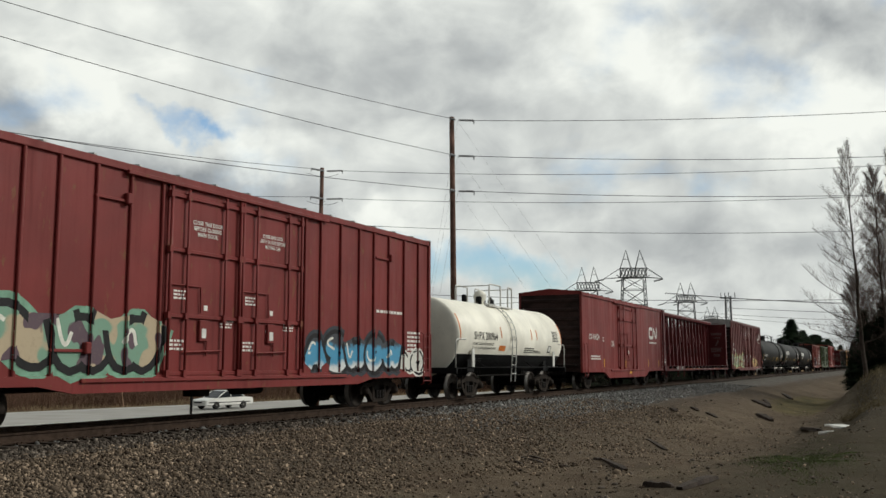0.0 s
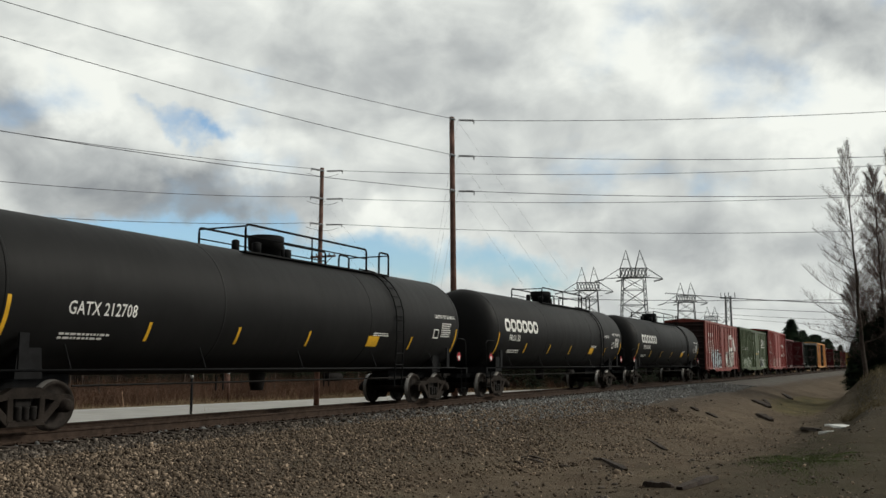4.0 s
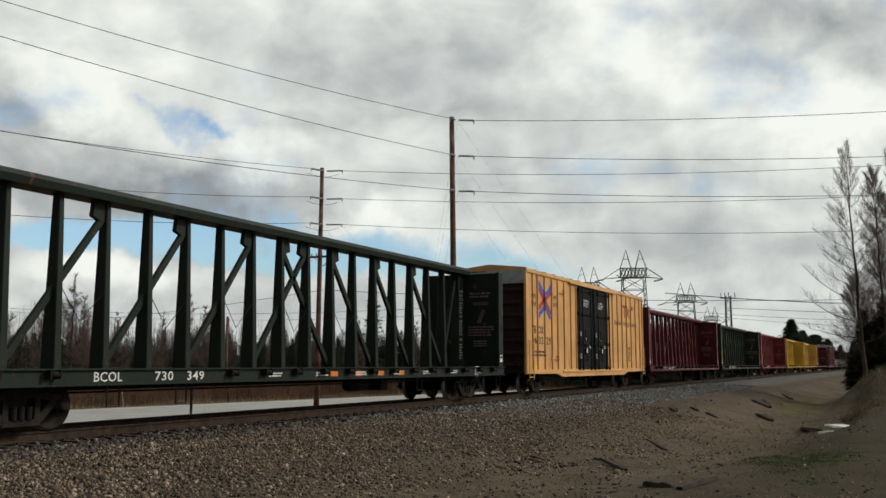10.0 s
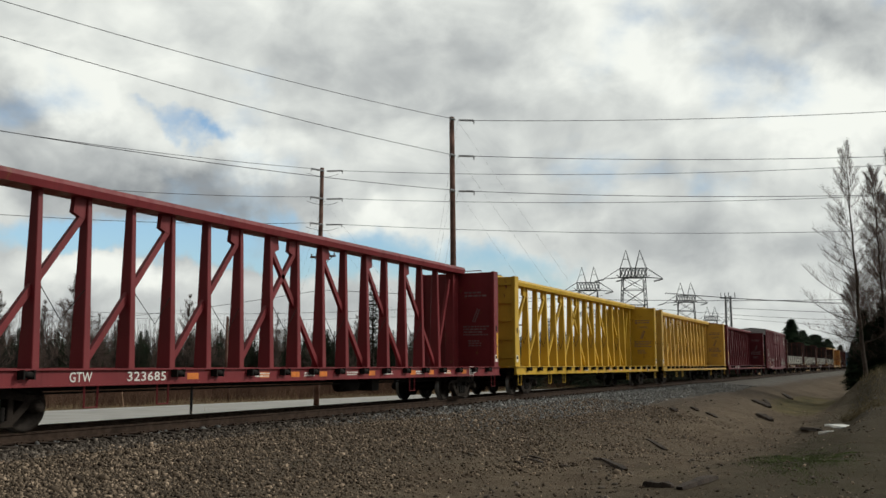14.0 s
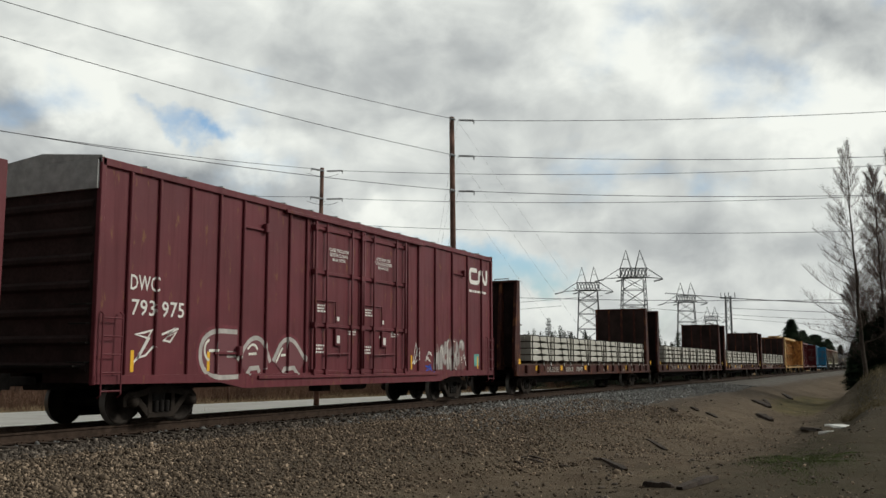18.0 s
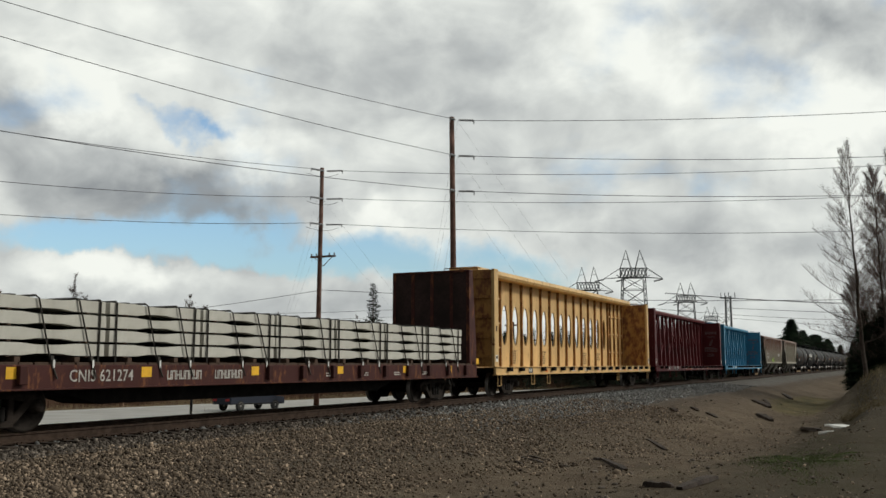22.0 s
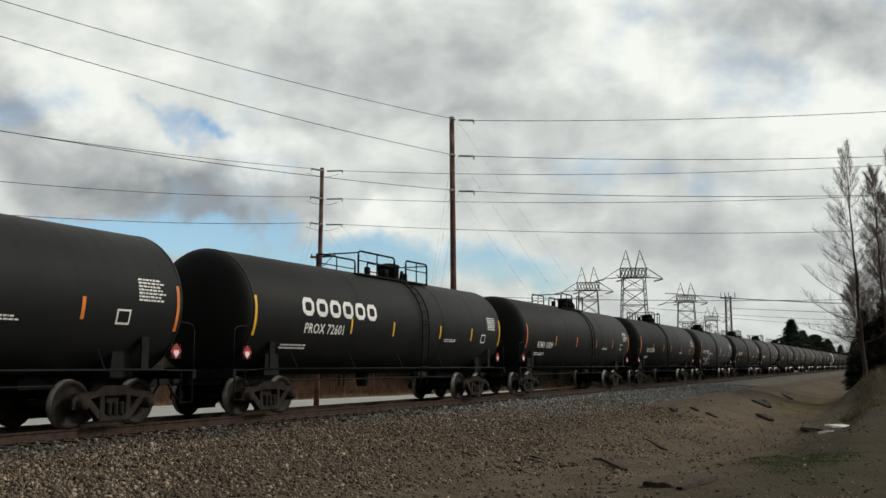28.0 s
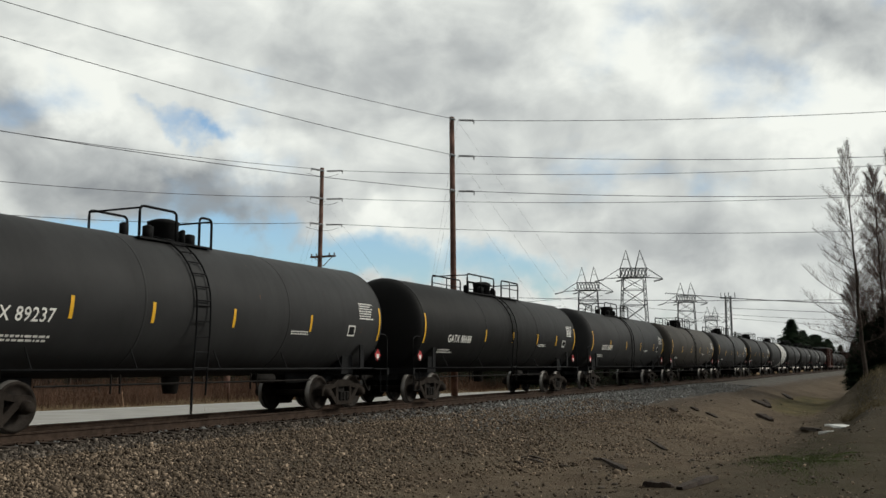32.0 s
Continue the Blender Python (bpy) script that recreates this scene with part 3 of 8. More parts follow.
def graffiti(car, y0, y1, z0, z1, fills, line, count, seed, order=()):
    """A sprayed piece: rows of fat interlocked shapes with a dark outline, a pale rim and highlights."""
    r = random.Random(seed * 13 + 5)
    z0 = max(z0, RELIEF[car.name][4] - 0.14)
    cw, hh = (y1 - y0) / count, z1 - z0
    fat = min(0.42 * cw, 0.33 * hh) if not order else min(0.34 * cw, 0.26 * hh)
    paint = spray_fill("spray_paint", fills, z0, z1, seed == 2)
    rim = plain("spray_rim", scaled(fills[1 % len(fills)], 1.15), 0.7, 0, 0.2)
    ink = plain("spray_outline", line or scaled(fills[0], 0.45), 0.6, 0, 0.2)
    shine = plain("spray_highlight", (0.66, 0.66, 0.6), 0.6, 0, 0.15)
    back, glyphs = ([], []), []
    for i in range(count):
        g = GLYPHS[order[i] if order else (r.randrange(8) + i) % 8]
        sh, up, wide = r.uniform(-0.22, 0.22), r.uniform(-0.06, 0.06), r.uniform(0.95, 1.2)
        co, faces, mi = [], [], []

        def add(pts, width, depth, slot, to):
            c, f = strokes([pts], width)
            n0, m = len(to[0]), len(c) // 2
            to[0].extend((q[0], min(max(q[1], z0 - 0.02), z1 + 0.25), depth + 0.00003 * ((j % m) + 2 * i)) for j, q in enumerate(c))
            to[1].extend(tuple(n0 + e for e in q) for q in f)
            if len(to) > 2:
                to[2].extend([slot] * len(f))
        for pts in g:
            pts = rounded_line([(y0 + cw * (i + 0.5 + (a - 0.5) * wide * 0.85 + sh * (b - 0.5)), z0 + fat * 0.75 + (hh - 1.5 * fat) * (b + up * (1 - 2 * abs(b - 0.5)))) for a, b in [(a + r.uniform(-0.06, 0.06), b) for a, b in pts]], 3)
            k = fat / 0.4
            add(pts, fat + 0.40 * k if line else fat + 0.16 * k, 0.0, 0, back)
            add(pts, fat + 0.22 * k if line else fat + 0.10 * k, 0.0022, 0, (co, faces, mi))
            add(pts, fat, 0.0040, 1, (co, faces, mi))
            n = len(pts)
            a0 = int(n * r.uniform(0.1, 0.4))
            add([p + np.array((-0.28, 0.22)) * fat for p in pts[a0:a0 + max(3, n // 3)]], fat * 0.15, 0.0056, 2, (co, faces, mi))
        glyphs.append((co, faces, mi))
    laid("sprayed_background", car, back[0], back[1], 0.0, 0.0, 0.004, rim)
    for i, (co, faces, mi) in enumerate(glyphs):
        laid("sprayed_shape", car, co, faces, 0.0, 0.0, 0.004 + 0.0026 * i, [ink, paint, shine], "spray-painted graffiti shape", mi)


# ---- running gear shared by all cars ----
def bogie_meshes():
    """Meshes of a freight bogie about its centre; rail tops at z = 0, wheels of 0.46 m radius."""
    out = {}
    bm = bmesh.new()
    box(bm, -1.0, 1.0, -0.19, 0.19, 0.42, 0.72, 0.03)
    box(bm, -0.3, 0.3, -0.3, 0.3, 0.66, 0.80, 0.03)
    for y in (-0.62, 0.62):                                   # brake beams
        box(bm, -0.8, 0.8, y - 0.05, y + 0.05, 0.33, 0.43)
    out["bolster"] = finish("bogie", bm, M["steel_dark"])
    # cast side frame: arched top chord, sloping tension members and two window openings
    bm = bmesh.new()
    prism(bm, [(-1.08, 0.36), (-1.08, 0.56), (-0.95, 0.66), (-0.5, 0.68), (-0.3, 0.80), (0.3, 0.80), (0.5, 0.68), (0.95, 0.66), (1.08, 0.56), (1.08, 0.36),
               (0.84, 0.36), (0.80, 0.50), (0.60, 0.56), (0.34, 0.62), (-0.34, 0.62), (-0.60, 0.56), (-0.80, 0.50), (-0.84, 0.36)], -0.085, 0.085)
    for s in (-1, 1):
        prism(bm, [(s * 0.80, 0.52), (s * 0.64, 0.57), (s * 0.27, 0.22), (s * 0.40, 0.14)], -0.08, 0.08)
        prism(bm, [(s * 0.26, 0.20), (s * 0.40, 0.20), (s * 0.40, 0.66), (s * 0.28, 0.66)], -0.09, 0.09)
    prism(bm, [(-0.42, 0.12), (0.42, 0.12), (0.36, 0.24), (-0.36, 0.24)], -0.10, 0.10)
    bmesh.ops.bevel(bm, geom=bm.edges[:], offset=0.012, segments=1, affect="EDGES")
    out["side_frame"] = finish("side_frame", bm, M["bogie"])
    bm = bmesh.new()
    for y in (-0.16, 0.0, 0.16):
        for x in (-0.05, 0.06):
            lathe(bm, [(0.23 + 0.035 * i, 0.062 if i % 2 else 0.075) for i in range(8)], "z", 10)
            for v in bm.verts[-80:]:
                v.co.x += x
                v.co.y += y
    out["spring"] = finish("spring_nest", bm, M["steel_dark"])
    bm = bmesh.new()
    lathe(bm, [(-0.95, 0.085), (0.95, 0.085)], "x", 10)
    for s in (-1, 1):
        prof = [(0.66, 0.0), (0.66, 0.14), (0.70, 0.15), (0.735, 0.36), (0.69, 0.385), (0.69, 0.475), (0.72, 0.475), (0.725, 0.458), (0.825, 0.452), (0.828, 0.39), (0.79, 0.37), (0.78, 0.16), (0.83, 0.14), (0.83, 0.0)]
        lathe(bm, [(s * a, max(b, 0.001)) for a, b in prof], "x", 36)
    me = finish("wheelset", bm, [M["wheel"], M["tread"]], False)
    for p in me.polygons:
        c = p.center
        r = math.hypot(c.y, c.z)
        if r > 0.445:
            p.material_index = 1
        p.use_smooth = True
    out["wheelset"] = me
    bm = bmesh.new()
    lathe(bm, [(0.93, 0.13), (1.12, 0.13), (1.15, 0.10), (1.19, 0.10), (1.20, 0.001)], "x", 14)
    out["bearing"] = finish("bearing_cap", bm, M["bogie"])
    # coupler with its yoke, knuckle and air hose
    bm = bmesh.new()
    box(bm, -0.09, 0.09, -0.85, 0.06, 0.80, 0.98, 0.02)
    prism(bm, [(0.0, 0.74), (0.26, 0.74), (0.30, 0.80), (0.30, 1.0), (0.24, 1.04), (0.0, 1.04)], -0.17, 0.10)
    box(bm, 0.10, 0.19, 0.08, 0.30, 0.76, 1.02, 0.03)
    tube(bm, bent((0.3, -0.2, 0.78), (0.33, 0.15, 0.2), (0.18, 0.42, 0.55), 6), 0.03, 6)
    out["coupler"] = finish("coupler", bm, M["steel_dark"])
    return out


B = bogie_meshes()


def running_gear(car, half, bogie_at, reach=0.36):
    """Two bogies and two couplers under a car that reaches from -half to half."""
    for s in (-1, 1):
        bg = place("bogie", B["bolster"], car, pose(0, s * bogie_at, 0), "two-axle freight bogie of dusty cast steel")
        for x in (-1, 1):
            place("side_frame", B["side_frame"], bg, pose(x * 1.0, 0, 0))
            place("spring_nest", B["spring"], bg, pose(x * 1.0, 0, 0))["kind"] = "stuff"
        for y in (-0.86, 0.86):
            place("wheelset", B["wheelset"], bg, pose(0, y, 0.457))
            for q in (0, 180):
                place("bearing_cap", B["bearing"], bg, pose(0, y, 0.457, 0, 0, q), "round bearing cap")
        place("coupler", B["coupler"], car, pose(0, s * (half + 0.28 + reach), 0, 0, 0, 0 if s > 0 else 180), "knuckle coupler with a hanging air hose")


CARS = []           # (car, middle of the car at 0 s)


def car_root(name, label, s0, s1, category="freight car", group="cars of the freight train"):
    mid = along((s0 + s1) / 2)
    ob = group_root(name, label, category, group, pose(TRACK, mid, 0))
    CARS.append((ob, mid))
    return ob, (s1 - s0) / 2


def along(s):
    """Place on the line of a spot on the train."""
    return 18.0 + (s - 18.0) * STRETCH


def lengthen():
    """Draws the centre-beam cars out to their true length; bogies and couplers keep their shape."""
    cars = {car.name for car, mid in CARS if car.name.startswith("centerbeam_flatcar")}
    done = set()
    for ob in list(bpy.data.objects):
        up = ob.parent
        if up is None:
            continue
        top = up if up.name in cars else up.parent
        if top is None or top.name not in cars or up.name.startswith("bogie"):
            continue
        ob.location.y *= STRETCH
        if ob.type == "MESH" and not ob.name.startswith(("bogie", "coupler")) and ob.data.name not in done:
            done.add(ob.data.name)
            ob.data.transform(Matrix.Diagonal((1.0, STRETCH, 1.0, 1.0)))


def ladder(bm, x, y, z0, z1, width=0.42, rungs=7, r=0.018, out=0.08):
    for s in (-1, 1):
        tube(bm, [(x, y + s * width / 2, z0), (x + out, y + s * width / 2, z0 + 0.05), (x + out, y + s * width / 2, z1 - 0.05), (x, y + s * width / 2, z1)], r, 5)
    for i in range(rungs):
        z = z0 + 0.12 + (z1 - z0 - 0.24) * i / (rungs - 1)
        tube(bm, [(x + out, y - width / 2, z), (x + out, y + width / 2, z)], r * 0.9, 5)


# ---- boxcars ----
def side_sign(kind, args, material, car, x, y, z, name="lettering"):
    co, faces = kind(*args)
    if car.name in RELIEF:
        return laid(name, car, co, faces, y, z, 0.004 + max(0.0, x - 1.5) * 0.05, material)
    return flat_sign(name, co, faces, material, car, (x, y, z))


def letters(car, body, y, z, h, width=None, material=None, x=1.62, bold=0.01):
    return side_sign(text_mesh, (body, h, width, bold), material or M["white"], car, x, y, z)


def print_block(car, y, z, w, h, rows, seed=0, material=None, x=1.62):
    ob = side_sign(bar_block, (rows, w, h, seed), material or M["white"], car, x, y, z, "small_print")
    ob["kind"] = "stuff"
    return ob


def emblem(car, y, z, w, h, thick, material=None, x=1.62):
    """The operator's sign: one bent white ribbon of two open loops."""
    a, b = w * 0.42, w * 0.56
    t = thick / 2
    c1 = [(a, h - t), (t + 0.16 * h, h - t), (t + 0.05 * h, h - t - 0.06 * h), (t, h - t - 0.18 * h), (t, t + 0.18 * h), (t + 0.05 * h, t + 0.06 * h), (t + 0.16 * h, t), (a - 0.02, t),
          (a + 0.09 * w, t + 0.07 * h), (a + 0.11 * w, t + 0.2 * h), (a + 0.11 * w, h - t - 0.18 * h), (a + 0.16 * w, h - t - 0.03 * h), (a + 0.24 * w, h - t - 0.12 * h),
          (w - t - 0.14 * w, t + 0.12 * h), (w - t - 0.06 * w, t + 0.02 * h), (w - t, t + 0.16 * h), (w - t, h)]
    return side_sign(strokes, ([rounded_line(c1, 2)], thick), material or M["white"], car, x, y, z, "painted_emblem")


def boxcar(label, s0, s1, top, paint, roof_mat=None, sill=0.85, posts=(), doors=(), end_mat=None, end_cap=None, flat_roof=False, name="boxcar",
           belly=0.16, bogie_in=2.35, post_w=0.09, ladders=True, reflectors=(), door_mat=None, vents=(), ends=None):
    """An American boxcar. ends: its true ends, where they differ from s0 and s1, on which the other places are based. posts: y of the outer stiffeners; doors: (y0, y1, kind) with kind plug or slide."""
    ends = ends or (s0, s1)
    d = (sum(ends) - s0 - s1) / 2
    posts, doors = [q - d for q in posts], [(q[0] - d, q[1] - d, q[2]) for q in doors]
    vents = [(q[0] - d, q[1]) for q in vents]
    car, half = car_root(name, label, *ends)
    # end walls default to the brown that has their shade painted in
    roof_mat, end_mat, door_mat = roof_mat or M["galv"], end_mat or M["shaded_end"], door_mat or paint
    W = 1.52                                             # half width of the panels
    RELIEF[car.name] = (W, list(posts), post_w, [(q[0], q[1]) for q in doors], sill + 0.16, d)
    bm = bmesh.new()
    box(bm, -W + 0.05, W - 0.05, -half + 0.06, half - 0.06, sill + 0.2, sill + 0.3)
    box(bm, -0.25, 0.25, -half, half, 0.72, sill + 0.2)
    for y in np.arange(-half + 1.5, half - 1, 1.9):
        box(bm, -1.4, 1.4, y - 0.06, y + 0.06, sill + 0.02, sill + 0.2)
    part("underframe", bm, M["steel_dark"], car)
    bm = bmesh.new()                                     # brake gear below the floor
    lathe(bm, [(-0.5, 0.16), (0.5, 0.16)], "y", 12)
    for v in bm.verts:
        v.co += Vector((0.75, 1.1, 0.66))
    box(bm, 0.55, 1.0, -0.9, -0.5, 0.5, 0.85, 0.02)
    tube(bm, [(0.9, -half + 2.8, 0.72), (0.9, half - 2.8, 0.72)], 0.025, 5)
    for y in (0.7, 1.5, -0.7):
        box(bm, 0.7, 0.8, y - 0.04, y + 0.04, 0.7, 0.95)
    part("brake_gear", bm, M["steel_dark"], car)
    for s in (-1, 1):
        bm = bmesh.new()
        box(bm, s * W - 0.04 if s < 0 else W - 0.04, s * W + (0.0 if s > 0 else 0.04), -half, half, sill, top - 0.06)
        part("side_wall", bm, paint, car)
        bm = bmesh.new()                                 # side sill, deeper between the bogies
        y1, y2 = half - 3.6, half - 4.4
        prism(bm, [(-half, sill + 0.16), (half, sill + 0.16), (half, sill), (y1, sill - 0.02), (y2, sill - belly), (-y2, sill - belly), (-y1, sill - 0.02), (-half, sill)], s * (W - 0.02), s * (W + 0.07))
        part("side_sill", bm, paint, car)
        bm = bmesh.new()
        box(bm, min(s * (W - 0.03), s * (W + 0.06)), max(s * (W - 0.03), s * (W + 0.06)), -half, half, top - 0.17, top - 0.02, 0.01)
        part("top_chord", bm, paint, car)
    if posts:
        bm = bmesh.new()
        zz = (sill + 0.165, top - 0.175)
        prism(bm, [(-post_w / 2, zz[0]), (post_w / 2, zz[0]), (post_w / 2, zz[1]), (-post_w / 2, zz[1])], -0.001, 0.062)
        bmesh.ops.bevel(bm, geom=[e for e in bm.edges if abs(e.verts[0].co.z - e.verts[1].co.z) > 1], offset=0.018, segments=1, affect="EDGES")
        me = finish("side_post", bm, paint)
        for y in posts:
            for s in (1, -1):
                place("side_post", me, car, pose(s * W, y, 0, 0, 0, 0 if s > 0 else 180))
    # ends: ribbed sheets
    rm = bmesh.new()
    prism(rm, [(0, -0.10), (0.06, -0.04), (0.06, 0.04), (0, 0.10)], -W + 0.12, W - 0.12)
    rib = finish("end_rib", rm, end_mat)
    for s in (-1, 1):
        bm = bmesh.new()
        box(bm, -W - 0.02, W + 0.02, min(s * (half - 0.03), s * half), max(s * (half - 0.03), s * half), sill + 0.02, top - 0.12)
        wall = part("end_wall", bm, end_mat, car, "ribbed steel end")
        nz = 8
        for i in range(nz):
            place("end_rib", rib, wall, pose(0, s * half, sill + 0.3 + (top - sill - 0.7) * i / (nz - 1), 0, 0, 0 if s > 0 else 180))
        for x in (-1, 1):
            bm = bmesh.new()
            box(bm, min(x * (W - 0.05), x * (W + 0.06)), max(x * (W - 0.05), x * (W + 0.06)), min(s * (half - 0.10), s * (half + 0.03)), max(s * (half - 0.10), s * (half + 0.03)), sill - 0.02, top - 0.02, 0.015)
            part("corner_post", bm, paint, car)
        if end_cap:
            bm = bmesh.new()
            box(bm, -W, W, min(s * half, s * (half + 0.075)), max(s * half, s * (half + 0.075)), top - 0.62, top - 0.08)
            part("end_stripe", bm, end_cap, car, "pale band across the top of the end")
        if ladders:
            bm = bmesh.new()
            ladder(bm, W + 0.05, s * (half - 0.35), sill - 0.25, sill + 1.35, 0.5, 5)
            part("ladder", bm, paint, car)
            bm = bmesh.new()
            ladder(bm, -W - 0.05, -s * (half - 0.35), sill - 0.25, sill + 1.35, 0.5, 5, 0.018, -0.08)
            part("ladder", bm, paint, car)
            bm = bmesh.new()
            for i in range(4):
                z = sill + 0.4 + 0.36 * i
                tube(bm, [(1.45, s * (half + 0.02), z), (1.45, s * (half + 0.12), z), (1.0, s * (half + 0.12), z), (1.0, s * (half + 0.02), z)], 0.016, 5)
            box(bm, -1.3, 1.3, min(s * (half + 0.02), s * (half + 0.26)), max(s * (half + 0.02), s * (half + 0.26)), 1.15, 1.19)
            part("end_platform", bm, M["steel_dark"], car)
    # roof: low gable with seams
    bm = bmesh.new()
    rise = 0.05 if flat_roof else 0.16
    extrude_y(bm, [(-W - 0.05, top - 0.12), (W + 0.05, top - 0.12), (W + 0.05, top - 0.02), (0, top - 0.02 + rise), (-W - 0.05, top - 0.02)], -half - 0.03, half + 0.03)
    n = int(round(2 * half / 1.2))
    for i in range(n + 1):
        y = -half + 2 * half * i / n
        extrude_y(bm, [(-W - 0.06, top - 0.02), (W + 0.06, top - 0.02), (W + 0.06, top + 0.015), (0, top + rise + 0.02), (-W - 0.06, top + 0.015)], y - 0.035, y + 0.035)
    part("roof", bm, roof_mat, car)
    for (y0, y1, kind) in doors:
        for s in (1, -1):
            bm = bmesh.new()
            X0, X1 = s * (W - 0.01), s * (W + 0.03)
            box(bm, min(X0, X1), max(X0, X1), y0 + 0.03, y1 - 0.03, sill + 0.12, top - 0.22, 0.012)
            leaf = part("door", bm, door_mat, car, "plug door with locking bars" if kind == "plug" else "corrugated sliding door")
            if s < 0:
                continue
            w = y1 - y0
            if kind == "plug":
                zs = [sill + 0.18, sill + 1.36, sill + 2.72, top - 0.42]
                for z in zs:
                    bm = bmesh.new()
                    box(bm, W + 0.03, W + 0.085, y0 + 0.06, y1 - 0.06, z - 0.04, z + 0.04, 0.01)
                    part("door_rib", bm, door_mat, leaf)
                for q in (0.02, 0.24, 0.76, 0.98):
                    bm = bmesh.new()
                    lo, hi = sill + 0.10, top - 0.26
                    tube(bm, [(W + 0.11, y0 + w * q, lo), (W + 0.11, y0 + w * q, hi)], 0.026 if 0.1 < q < 0.9 else 0.034, 6)
                    for z in zs:
                        box(bm, W + 0.03, W + 0.14, y0 + w * q - 0.05, y0 + w * q + 0.05, z - 0.07, z + 0.07)
                    part("locking_bar", bm, door_mat, leaf)
                bm = bmesh.new()                                  # crank, linkage and lock box
                m = (y0 + y1) / 2
                tube(bm, [(W + 0.07, y0 + 0.1, sill + 2.0), (W + 0.07, m - 0.15, sill + 2.0), (W + 0.07, m - 0.12, sill + 1.45)], 0.018, 5)
                tube(bm, [(W + 0.07, m + 0.1, sill + 0.55), (W + 0.07, m + 0.1, sill + 1.1)], 0.02, 5)
                tube(bm, [(W + 0.09, y0 + w * 0.24, sill + 0.62), (W + 0.09, y1 - w * 0.24, sill + 0.66)], 0.022, 5)
                box(bm, W + 0.03, W + 0.10, m - 0.16, m + 0.12, sill + 0.85, sill + 1.3, 0.015)
                part("lock_gear", bm, door_mat, leaf)
                bm = bmesh.new()
                box(bm, W + 0.10, W + 0.106, m - 0.10, m + 0.04, sill + 0.92, sill + 1.12)
                part("notice", bm, M["litter"], leaf)
            else:
                k = int((top - sill - 0.6) / 0.55)
                for i in range(k):
                    z = sill + 0.42 + i * 0.55
                    bm = bmesh.new()
                    box(bm, W + 0.03, W + 0.075, y0 + 0.08, y1 - 0.08, z - 0.03, z + 0.03, 0.01)
                    part("door_rib", bm, door_mat, leaf)
                for q in (y0 + 0.06, y1 - 0.06):
                    bm = bmesh.new()
                    tube(bm, [(W + 0.09, q, sill + 0.1), (W + 0.09, q, top - 0.3)], 0.028, 6)
                    for z in even(sill + 0.4, top - 0.6, 5):
                        box(bm, W + 0.03, W + 0.12, q - 0.05, q + 0.05, z - 0.05, z + 0.05)
                    part("locking_bar", bm, door_mat, leaf)
    if doors:
        a, b = min(q[0] for q in doors), max(q[1] for q in doors)
        for s in (1, -1):
            w = b - a
            for z, e in ((sill + 0.03, 0.9), (top - 0.23, 0.5)):
                bm = bmesh.new()
                box(bm, min(s * (W + 0.05), s * (W + 0.12)), max(s * (W + 0.05), s * (W + 0.12)), a - w * 0.5 * e, b + w * 0.5 * e, z, z + 0.08, 0.01)
                part("door_rail", bm, paint, car)
    for (y, z) in vents:                                  # tack boards and small brackets
        bm = bmesh.new()
        box(bm, W, W + 0.06, y - 0.48, y + 0.36, z - 0.03, z + 0.03, 0.01)
        box(bm, W, W + 0.13, y + 0.26, y + 0.40, z - 0.06, z + 0.16, 0.02)
        part("bracket", bm, paint, car)
    for (y, mname) in reflectors:
        side_sign(quad, (0.09, 0.42), M[mname], car, 1.605, y, sill + 0.22, "reflector")
    for tag in PAINT_TAGS.get(paint.name, ()):
        graffiti(car, *tag)
    running_gear(car, half, half - bogie_in)
    return car, half


def even(a, b, n):
    return [a + (b - a) * i / (n - 1) for i in range(n)]


